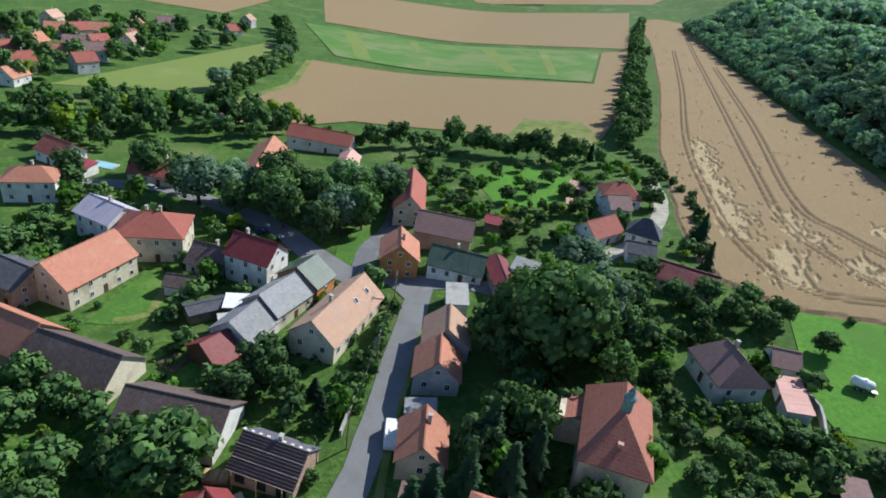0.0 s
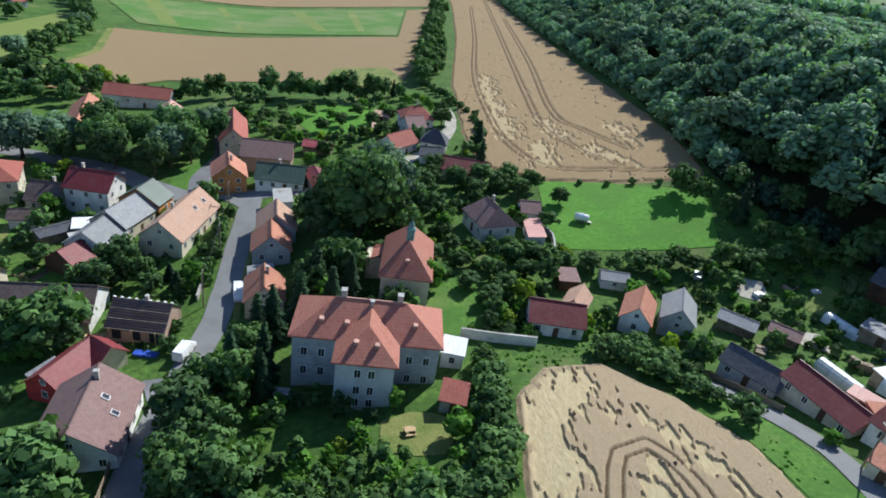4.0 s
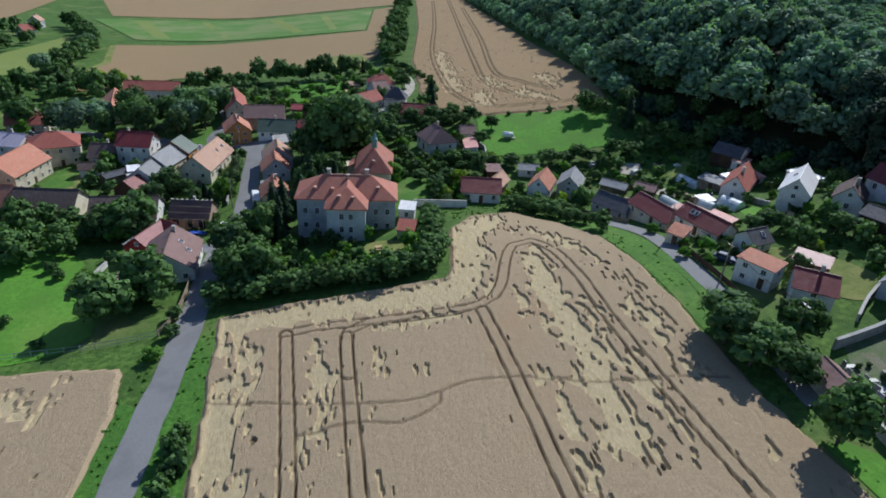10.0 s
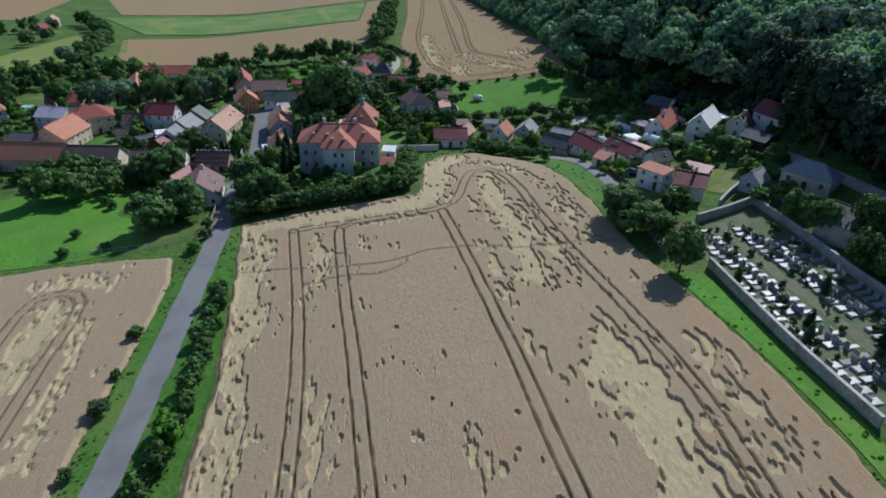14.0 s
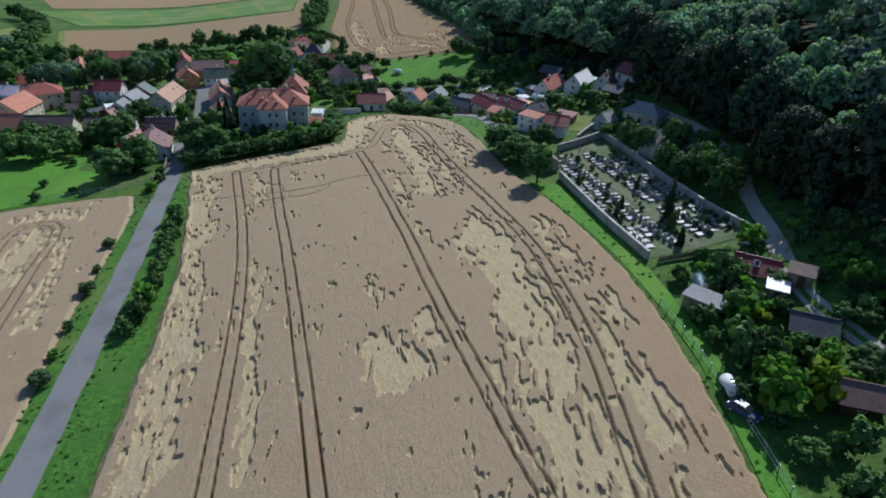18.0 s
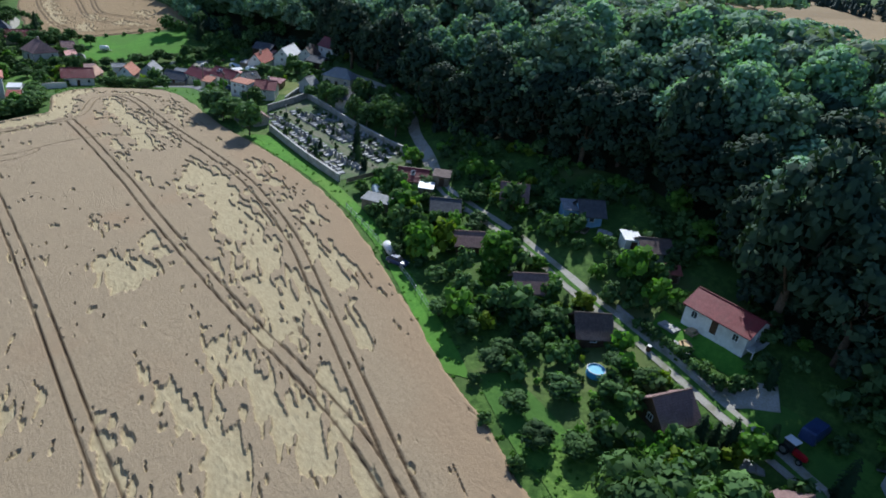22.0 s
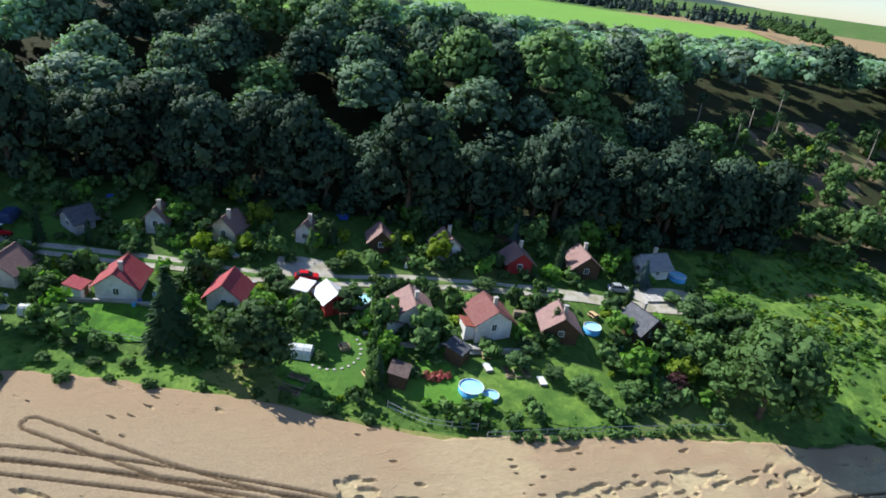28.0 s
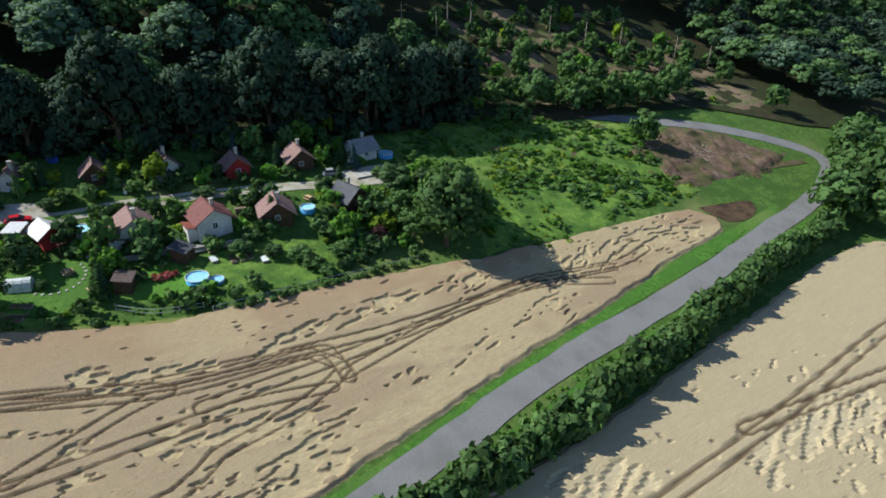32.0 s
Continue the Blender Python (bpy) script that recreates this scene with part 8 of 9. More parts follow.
building("cottage", "blue-grey hut in the shade of the wood", (80.9, -194.4), (83.4, -196.9), 4.6, 2.04, 3.69, GREYPLASTER, TILE_DARK, group=CW, over=0.72, step=3.0, category="cottage")
shed("small wooden playhouse with a red roof", (95.8, -154.3), (97.3, -155.8), 2, 1.6, 2.1, WOOD, TILE_RED)
shed("dark garden shed beside a lawn", (41.5, -246.8), (44.5, -248), 2.6, 2.1, 2.5, WOODDARK, TILE_BROWN)
shed("dark wooden garden shed", (46.5, -256.5), (48.5, -258.5), 3, 2.1, 2.7, WOODDARK, TILE_DARK)
shed("old wooden garden shed with a brown roof", (90.3, -98.8), (92.7, -101.4), 3, 2.2, 2.7, WOOD, TILE_BROWN)
shed("low shed with a grey flat roof in a garden", (74.5, -96), (77.5, -101), 3.4, 2, 2.3, WOOD, TILE_GREY)
shed("small tool shed with a white roof", (85.8, -99.8), (87.9, -101.8), 2.8, 2, 2.3, WOOD, SHEET_WHITE)
building("cemetery_chapel", "small stone mortuary with a brown tiled roof", (77.8, -31), (77.2, -37), 4.2, 2.2, 3.5, STONE, TILE_MAUVE, windows=False, category="chapel")


# ---- garden growth: shrubs, young trees and flower beds too many to count ----
def thicket(poly, gap, kinds, label, smin, smax, seed, shares, clump=0.5, tall=1.0):
    rng = np.random.default_rng(seed)
    xs, ys = [p[0] for p in poly], [p[1] for p in poly]
    gx, gy = np.meshgrid(np.arange(min(xs), max(xs), gap), np.arange(min(ys), max(ys), gap))
    gx = gx.ravel() + rng.uniform(-0.5, 0.5, gx.size) * gap
    gy = gy.ravel() + rng.uniform(-0.5, 0.5, gy.size) * gap
    ok = inside(gx, gy, poly)
    ok &= vnoise(gx / 7.0, gy / 7.0, seed) > clump
    for x, y, r in FOOTPRINTS:
        ok &= np.hypot(gx - x, gy - y) > r + 0.8
    for line, w in ROADSIDE:
        ok &= far_from(gx, gy, line) > w + 1.2
    for lawn in LAWNS:
        ok &= ~inside(gx, gy, lawn)
    gx, gy = gx[ok], gy[ok]
    size = smin + (smax - smin) * rng.uniform(0, 1, gx.size) ** 1.7
    tint = rng.uniform(0, 1, gx.size)
    for mat, lo, hi, text in shares:
        pick = [(x, y, s, tall * rng.uniform(0.75, 1.3)) for x, y, s, q in zip(gx, gy, size, tint) if lo <= q < hi]
        if pick:
            joined("garden_shrubs", pick, kinds, mat, text + label, "shrubs", "stuff")


# keep the pools, parked vehicles and small garden buildings clear of growth
for _x, _y, _r in ((61.2, -243.4, 2.4), (50.4, -282.2, 2.0), (40.4, -258, 2.6), (39, -260.8, 1.8), (64.3, -307.5, 2.2), (64, -212, 2.0), (73, -160, 1.8), (-60, 98, 2.2), (67.1, -234.9, 2.6), (60.6, -292.1, 2.6), (79.7, -184.4, 2.2),
                   (86, -184, 2.4), (49.5, -233, 2.2), (60.2, -194, 1.6), (62.5, -187.5, 3.0), (92.5, 36, 3.6), (98, 32, 2.6), (103, 30, 3.0), (105.5, 52, 3.4), (79.5, -93, 2.2), (44.5, -231, 2.6), (44, -266.5, 2.6), (102, -131, 2.6), (84.5, 3, 2.6)):
    FOOTPRINTS.append((_x, _y, _r))

low_kinds = [broad_crown(300 + k, 1.6, 2.5, 0.1, 5, 52, 0.92) for k in range(4)]
mid_kinds = [broad_crown(310 + k, 2.6, 5.6, 0.9, 8, 110, 1.12) for k in range(4)]
GREENS = ((LEAF, 0.0, 0.45, "mid-green "), (LEAF_DARK, 0.45, 0.72, "dark "), (LEAF_BRIGHT, 0.72, 0.93, "bright "), (LEAF_YELLOW, 0.93, 1.0, "yellow-green "))
WEST = [(-112, 78), (-70, 50), (-20, 48), (-17, 66), (-18, 100), (-45, 125), (-110, 142)]
PARK = [(2, 56), (32, 50), (46, 56), (60, 76), (50, 116), (22, 120), (4, 108)]
ORCHARD = [(-24, 140), (10, 118), (44, 122), (50, 200), (-44, 206)]
HAMLET = [(56, 52), (70, 72), (112, 80), (136, 40), (128, -4), (98, -22), (82, 6), (78, 34)]
COTTAGES = [(76, -90), (108.3, -81.7), (112.7, -107.3), (115.6, -134.5), (109.5, -154.2), (97.4, -170), (88.1, -239.6), (82.3, -303.1), (54.9, -310.4), (34.2, -306.5), (31.5, -262), (36, -244), (48, -212), (57, -165), (69, -120)]
BELOW = [(-62, 4), (-20, 4), (-19, 40), (-62, 48)]
thicket(WEST, 3.4, low_kinds, "shrubs in the gardens west of the road", 0.35, 1.1, 71, GREENS, 0.44)
thicket(WEST, 7.0, mid_kinds, "small trees in the gardens west of the road", 0.6, 1.15, 72, GREENS, 0.5)
thicket([(-4, 17), (27, 17), (29, 33), (22, 34), (2, 36), (-6, 30)], 3.4, mid_kinds, "young trees in front of the manor house", 0.45, 0.85, 86, GREENS, 0.3)
thicket(PARK, 2.8, low_kinds, "undergrowth in the park and gardens behind the chapel", 0.5, 1.3, 73, GREENS, 0.42)
thicket(PARK, 5.5, mid_kinds, "small trees in the park and gardens behind the chapel", 0.7, 1.2, 74, GREENS, 0.5)
thicket(ORCHARD, 4.0, low_kinds, "shrubs in the orchards", 0.4, 1.2, 75, GREENS, 0.55)
thicket(ORCHARD, 7.5, mid_kinds, "small fruit trees in the orchards", 0.6, 1.1, 76, GREENS, 0.5)
thicket(HAMLET, 2.8, low_kinds, "shrubs in the gardens of the lower street", 0.3, 0.95, 77, GREENS, 0.44)
thicket(HAMLET, 6.0, mid_kinds, "small trees in the gardens of the lower street", 0.5, 1.0, 78, GREENS, 0.55)
thicket(COTTAGES, 2.4, low_kinds, "shrubs and flower beds in the cottage gardens", 0.35, 1.3, 79, GREENS, 0.33)
thicket(COTTAGES, 5.0, mid_kinds, "small fruit trees in the cottage gardens", 0.5, 1.15, 80, GREENS, 0.42)
FIELD_END = [(33, 50), (42, 60), (60, 60), (70, 47), (60, 49), (52, 50), (42, 49)]
thicket(FIELD_END, 2.8, low_kinds, "shrubs in the garden behind the field", 0.4, 1.2, 87, GREENS, 0.3)
thicket(FIELD_END, 5.0, mid_kinds, "small trees in the garden behind the field", 0.5, 1.0, 88, GREENS, 0.4)
thicket(BELOW, 9.0, mid_kinds, "fruit trees below the village", 0.4, 0.8, 81, GREENS, 0.72)
thicket([(28.1, -311.1), (54.9, -309.4), (72.2, -313.3), (76, -342), (66, -364), (54, -382), (28, -372), (24, -346)], 1.8, low_kinds, "brambles and rank weeds in the meadow", 0.35, 1.05, 82, ((LEAF, 0, 0.4, "mid-green "), (LEAF_BRIGHT, 0.4, 1.0, "bright ")), 0.28, 0.55)
thicket([(74, -336), (64, -362), (60, -396), (56, -440), (84, -464), (112, -460), (130, -420), (128, -345), (90.7, -328.5)], 4.6, mid_kinds, "scrub on the cleared slope", 0.4, 1.25, 83, GREENS, 0.54)
thicket([(-110, 190), (-60, 205), (-100, 235), (-180, 205), (-150, 150), (-118, 160)], 6.5, mid_kinds, "trees behind the western houses", 0.9, 1.6, 84, GREENS, 0.4)
thicket([(-180, 200), (-190, 400), (-260, 360), (-270, 230)], 9.0, mid_kinds, "trees among the far houses", 0.9, 1.7, 85, GREENS, 0.45)


def tufts(line, half, n, label, seed, mats, big=1.0):
    """Tussocks of rank grass and weeds scattered along a verge."""
    rng = np.random.default_rng(seed)
    pts = spline(line, 1.0)
    kinds = [leaf_cloud(rng, [(0, 0, 0.1, 0.5, 0.8)], 13, 0.75) for _ in range(4)]
    pick = rng.integers(len(pts), size=n)
    at = pts[pick] + rng.uniform(-half, half, (n, 2))
    ok = np.ones(n, bool)
    for road, w in ROADSIDE:
        ok &= far_from(at[:, 0], at[:, 1], road) > w + 0.2
    at = at[ok]
    for k, mat in enumerate(mats):
        spots = [(x, y, big * rng.uniform(0.18, 0.55), rng.uniform(0.6, 1.1)) for x, y in at[k::len(mats)]]
        joined("grass_tufts", spots, kinds, mat, label, "grass", "stuff", sink=0.0)


VERGE_GREENS = (LEAF_BRIGHT, LEAF_BRIGHT)
tufts([(-11.5, 5), (-12, -30), (-13.5, -60), (-16.5, -90), (-18.5, -120), (-19.5, -150), (-18, -180)], 2.6, 420, "tussocks of rank grass on the road verge", 91, VERGE_GREENS)
tufts([(-19.5, 0), (-21, -30), (-22.5, -60), (-25, -92), (-27.5, -120), (-28.5, -150)], 2.2, 300, "tussocks of rank grass beyond the road", 92, VERGE_GREENS)
tufts([(-12, -262), (-7, -290), (-3, -316), (2, -344), (8, -372)], 2.0, 500, "tussocks of rank grass between road and field", 93, VERGE_GREENS)
tufts([(68.5, 27), (71, 14), (71.4, -4), (71, -22), (72.5, -44), (73, -66), (72.5, -88), (68, -112), (61, -138), (57, -152)], 2.6, 220, "tussocks of grass along the field's edge", 94, VERGE_GREENS)
tufts([(57, -158), (55, -176), (50, -200), (45, -222), (38, -240), (33, -256), (31, -280), (29.5, -297.6)], 3.0, 600, "tussocks of grass below the gardens", 95, VERGE_GREENS)
tufts([(38, 42), (46, 46), (54, 45.5), (65, 34)], 3.0, 160, "tussocks of grass at the field's end", 96, VERGE_GREENS)
tufts([(28.9, -320.8), (46.1, -326.3), (60, -345), (40, -352), (34, -366), (60.5, -325.5)], 9.0, 1200, "rank weeds in the overgrown meadow", 97, (LEAF_BRIGHT, LEAF_YELLOW, LEAF), 2.4)


# ---- cemetery ----
def wall_line(name, points, high, thick, mat, label, category="wall", cap=None, step=2.5):
    """A wall along points that follows the ground, with a coping."""
    line = spline(points, step)
    d = np.gradient(line, axis=0)
    d /= np.linalg.norm(d, axis=1)[:, None]
    n = np.stack([-d[:, 1], d[:, 0]], 1)

    def run(off, z0, z1):
        v, f = [], []
        for p, q in zip(line, n):
            g = hz(*p)
            v += [(*(p - q * off), g + z0), (*(p + q * off), g + z0), (*(p + q * off), g + z1), (*(p - q * off), g + z1)]
        for i in range(len(line) - 1):
            for k in range(4):
                j = (k + 1) % 4
                f.append((i * 4 + k, i * 4 + j, i * 4 + 4 + j, i * 4 + 4 + k))
        f += [(0, 1, 2, 3), tuple(len(v) - 4 + k for k in (3, 2, 1, 0))]
        return v, f

    ob = tagged(new(name), label, category)
    part("wall", mesh_from("wall", *run(thick / 2, -0.6, high), mat), ob)
    part("coping", mesh_from("coping", *run(thick / 2 + 0.06, high, high + 0.12), cap or CONCRETE), ob)
    return ob


sheet("cemetery_lawn", [(76.4, -82), (95.7, -83.5), (97.5, -36), (98, -23), (86, -26), (78, -40)], 0.06, grass_mat("grave_grass", (0.075, 0.12, 0.05), (0.12, 0.17, 0.075), (0.15, 0.165, 0.1), (0.2, 0.19, 0.13), 3.0, 0.3, 0.1, 0.5), "thin grass and gravel between the graves", "cemetery ground", 4.0, curve=False)
wall_line("cemetery_wall", [(77.4, -42), (76.6, -55), (76, -68), (76, -82.4)], 1.7, 0.45, STONE, "long grey plastered cemetery wall beside the field")
wall_line("cemetery_wall", [(84, -26), (91, -24.8), (98.3, -23.2)], 1.8, 0.45, STONE, "dark stone cemetery wall at the upper end")
wall_line("cemetery_wall", [(98.3, -22.4), (97.8, -36), (96.8, -52), (96.6, -66), (96.2, -83.6)], 1.5, 0.45, STONE, "grey cemetery wall below the wood")

GRAVE_RNG = random.Random(12)


def block(sx, sy, sz, z, x=0.0, y=0.0):
    return to_mesh("slab", box_data(x, y, z + sz / 2, sx, sy, sz, 0.03), MARBLE)


GRAVE_PARTS = []
for _k in range(6):
    _w = 1.0 + 0.25 * (_k % 3)
    _stone = (GRANITE, MARBLE, GRANITE, MARBLE, STONE, GRANITE)[_k]
    _kerb = to_mesh("kerb", box_data(0, 0, 0.1, 2.2, _w, 0.3, 0.03), (MARBLE, GRANITE, MARBLE, CONCRETE, CONCRETE, GRANITE)[_k])
    _slab = to_mesh("slab", box_data(0.1, 0, 0.3, 1.8, _w - 0.2, 0.1, 0.02), (MARBLE, MARBLE, GRANITE, MARBLE, STONE, GRANITE)[_k])
    _bm = box_data(-1.0, 0, 0.75, 0.18, _w * 0.8, 1.0, 0.05)
    _head = to_mesh("headstone", _bm, _stone)
    GRAVE_PARTS.append((_kerb, _slab, _head))
for _row, _x in enumerate((78.6, 81.2, 83.6, 89.2, 91.8, 94.6)):
    _y = -79.0 + GRAVE_RNG.uniform(0, 1)
    while _y < (-46 if _x < 79 else -30 if _x < 90 else -36):
        if GRAVE_RNG.random() < 0.8:
            _kerb, _slab, _head = GRAVE_PARTS[GRAVE_RNG.randrange(6)]
            _t = thing("grave", "grave with a stone kerb, slab and upright headstone", "grave", _x + GRAVE_RNG.uniform(-0.35, 0.35), _y, 180 + GRAVE_RNG.uniform(-5, 5) if _row % 2 else GRAVE_RNG.uniform(-5, 5), group="graves in the cemetery")
            part("kerb", _kerb, _t)
            part("slab", _slab, _t)
            part("headstone", _head, _t)
        _y += GRAVE_RNG.uniform(1.55, 2.1)
joined("grave_plants", [(GRAVE_RNG.uniform(78, 96), GRAVE_RNG.uniform(-80, -30), GRAVE_RNG.uniform(0.16, 0.5), 1.2) for _ in range(110)], low_kinds, LEAF_DARK, "small evergreen bushes and flowers among the graves", "shrubs", "stuff")
ribbon("cemetery_path", [(86.3, -82.3), (86.3, -60), (86.5, -40), (88, -28)], 1.8, 0.1, grass_mat("path_grass", (0.13, 0.15, 0.08), (0.19, 0.2, 0.12), (0.2, 0.19, 0.14), (0.22, 0.2, 0.15), 3, 0.4, 0.1), "worn grassy path through the cemetery", "path")


# ---- vehicles ----
def loft(name, sections, mat):
    """A closed body through cross sections (x, half width, z low, z high, top half width)."""
    v, f = [], []
    for x, w, z0, z1, w1 in sections:
        v += [(x, -w, z0), (x, w, z0), (x, w, z0 + 0.6 * (z1 - z0)), (x, w1, z1), (x, -w1, z1), (x, -w, z0 + 0.6 * (z1 - z0))]
    for i in range(len(sections) - 1):
        for k in range(6):
            j = (k + 1) % 6
            f.append((i * 6 + k, i * 6 + j, i * 6 + 6 + j, i * 6 + 6 + k))
    f += [(5, 4, 3, 2, 1, 0), tuple(len(v) - 6 + k for k in range(6))]
    me = mesh_from(name, v, f, mat)
    bm = bmesh.new()
    bm.from_mesh(me)
    bmesh.ops.recalc_face_normals(bm, faces=bm.faces[:])
    bm.to_mesh(me)
    bm.free()
    return me


def wheels(t, xs, half, r=0.32):
    for x in xs:
        for s in (-1, 1):
            bm = bmesh.new()
            bmesh.ops.create_cone(bm, cap_ends=True, segments=14, radius1=r, radius2=r, depth=0.22, matrix=Matrix.Translation((x, s * half, r)) @ Matrix.Rotation(math.pi / 2, 4, "X"))
            ob = part("wheel", to_mesh("wheel", bm, RUBBER), t)
            bm = bmesh.new()
            bmesh.ops.create_cone(bm, cap_ends=True, segments=12, radius1=r * 0.6, radius2=r * 0.55, depth=0.04, matrix=Matrix.Translation((x, s * (half + 0.12), r)) @ Matrix.Rotation(math.pi / 2, 4, "X"))
            part("rim", to_mesh("rim", bm, METALGREY), ob)


def car(label, a, b, paint, van=False):
    (ax, ay), (bx, by) = a, b
    t = thing("van" if van else "car", label, "van" if van else "car", (ax + bx) / 2, (ay + by) / 2, math.degrees(math.atan2(by - ay, bx - ax)), hz((ax + bx) / 2, (ay + by) / 2) + 0.12)
    if van:
        part("body", loft("body", [(-2.45, 0.85, 0.35, 1.85, 0.78), (-2.3, 0.95, 0.3, 2.05, 0.84), (1.0, 0.95, 0.3, 2.05, 0.84), (1.7, 0.95, 0.3, 1.35, 0.86), (2.4, 0.88, 0.32, 1.0, 0.8), (2.5, 0.8, 0.4, 0.8, 0.74)], paint), t)
        part("windscreen", loft("windscreen", [(1.0, 0.8, 1.35, 2.0, 0.72), (1.62, 0.82, 1.25, 1.42, 0.8)], GLASS), t)
        wheels(t, (-1.6, 1.6), 0.86)
    else:
        part("body", loft("body", [(-2.1, 0.72, 0.35, 0.75, 0.66), (-1.95, 0.84, 0.28, 0.95, 0.76), (-0.6, 0.87, 0.26, 0.98, 0.8), (0.9, 0.87, 0.26, 0.94, 0.8), (1.9, 0.82, 0.28, 0.8, 0.72), (2.1, 0.7, 0.36, 0.62, 0.62)], paint), t)
        part("cabin", loft("cabin", [(-1.8, 0.74, 0.9, 1.0, 0.66), (-1.2, 0.76, 0.9, 1.42, 0.58), (0.2, 0.76, 0.9, 1.44, 0.58), (1.0, 0.76, 0.88, 0.98, 0.66)], GLASS), t)
        part("car_roof", to_mesh("car_roof", box_data(-0.5, 0, 1.45, 1.5, 1.16, 0.05, 0.02), paint), t)
        wheels(t, (-1.3, 1.3), 0.78)
    for s in (-1, 1):
        part("headlight", to_mesh("headlight", box_data(2.05 if not van else 2.42, s * 0.58, 0.68, 0.1, 0.26, 0.14, 0.02), PAINTWHITE), t)
    return t


car("white delivery van parked on the village road", (-9.8, 69), (-9, 64.5), PAINTWHITE, True)
car("white car parked beside the cemetery gate", (95.2, -84.6), (92.2, -86.8), PAINTWHITE)
car("red car parked under trees beside the lane", (67.2, -232.7), (66.9, -236.9), PAINTRED)
car("dark blue car parked in a yard", (-25.4, 143), (-23.5, 139.4), PAINTBLUE)
car("pale pickup van parked at the roadside", (-15.7, 47.9), (-14.7, 52), PAINTWHITE, True)
car("dark blue car parked before the row of cottages", (83, 4.5), (86, 1.8), PAINTBLUE)
car("silver car parked at the end of the lane", (60.6, -290), (59.8, -294.2), PAINTGREY)
car("grey car parked in the green village street", (-92, 140), (-96, 140.6), PAINTGREY)
car("pale car parked by the upper lane", (33.5, 147), (36, 151), PAINTGREY)
car("dark car parked in the village", (-58, 124), (-54, 127), PAINTBLUE)
car("blue pickup parked in the garden shade", (82.2, -184.7), (85.3, -184.9), PAINTBLUE, True)
car("dark car behind the white tank trailer", (66, -117.8), (67.4, -121.4), PAINTBLUE)


def tractor(x, y, turn):
    t = thing("tractor", "small red tractor standing on the grass", "tractor", x, y, turn)
    part("bonnet", loft("bonnet", [(0.1, 0.36, 0.6, 1.25, 0.3), (1.5, 0.34, 0.6, 1.15, 0.28), (1.7, 0.26, 0.65, 1.0, 0.22)], PAINTRED), t)
    part("cab", loft("cab", [(-1.2, 0.62, 0.8, 2.1, 0.55), (0.1, 0.62, 0.8, 2.1, 0.55)], GLASS), t)
    part("cab_roof", to_mesh("cab_roof", box_data(-0.55, 0, 2.16, 1.6, 1.35, 0.12, 0.04), PAINTWHITE), t)
    wheels(t, (-0.9,), 0.72, 0.68)
    wheels(t, (1.2,), 0.62, 0.4)


tractor(79.7, -184.4, -100)


def tank_trailer(a, b, label="white cylindrical tank trailer at the edge of the field"):
    (ax, ay), (bx, by) = a, b
    t = thing("tank_trailer", label, "trailer", (ax + bx) / 2, (ay + by) / 2, math.degrees(math.atan2(by - ay, bx - ax)))
    bm = bmesh.new()
    bmesh.ops.create_cone(bm, cap_ends=True, segments=20, radius1=0.85, radius2=0.85, depth=3.4, matrix=Matrix.Translation((0, 0, 1.35)) @ Matrix.Rotation(math.pi / 2, 4, "Y"))
    bmesh.ops.bevel(bm, geom=[e for e in bm.edges if abs(e.verts[0].co.x - e.verts[1].co.x) < 0.01], offset=0.2, segments=2, affect="EDGES")
    part("tank", to_mesh("tank", bm, PAINTWHITE, True), t)
    part("chassis", to_mesh("chassis", box_data(0.4, 0, 0.5, 4.2, 0.8, 0.14), METALGREY), t)
    part("hatch", to_mesh("hatch", box_data(0.2, 0, 2.2, 0.5, 0.5, 0.14, 0.03), METALGREY), t)
    wheels(t, (-0.5, 0.5), 0.7, 0.36)


tank_trailer((67.9, -113.9), (66.8, -117.8))
tank_trailer((63.8, 93.8), (67.8, 92.3), "white water tank trailer standing in the mown meadow")


# ---- pools, greenhouses and garden things ----
def pool(x, y, r, label, h=0.9, rim=None):
    t = thing("garden_pool", label, "pool", x, y)
    n = 26
    v, f = [], []
    for rr, z in ((r, -0.25), (r, h), (r - 0.12, h), (r - 0.12, h - 0.3)):
        v += [(rr * math.cos(2 * math.pi * k / n), rr * math.sin(2 * math.pi * k / n), z) for k in range(n)]
    for i in range(3):
        f += [(i * n + k, i * n + (k + 1) % n, i * n + n + (k + 1) % n, i * n + n + k) for k in range(n)]
    part("pool_wall", mesh_from("pool_wall", v, f, rim or POOLBLUE, smoothed=True), t)
    part("water", mesh_from("water", [((r - 0.1) * math.cos(2 * math.pi * k / n), (r - 0.1) * math.sin(2 * math.pi * k / n), h - 0.16) for k in range(n)], [tuple(range(n))], POOLWATER), t)
    part("pool_rim", mesh_from("pool_rim", *tube_data([(r * math.cos(2 * math.pi * k / n), r * math.sin(2 * math.pi * k / n), h) for k in range(n + 1)], [0.07] * (n + 1), 5), PAINTWHITE), t)


pool(61.2, -243.4, 2.0, "round blue garden pool beside the red hut", rim=METALGREY)
pool(50.4, -282.2, 1.5, "small round blue garden pool")
pool(40.4, -258, 1.9, "round blue garden pool on the lawn")
pool(39, -260.8, 1.2, "small blue paddling pool beside the larger pool", 0.5)
pool(64.3, -307.5, 1.7, "round blue garden pool beside the grey cottage")
pool(64, -212, 1.5, "round garden pool with a pale rim", 0.6, METALGREY)
pool(73, -160, 1.3, "round blue garden pool beside the brown cottage")
pool(-60, 98, 1.8, "round blue pool in a village yard")


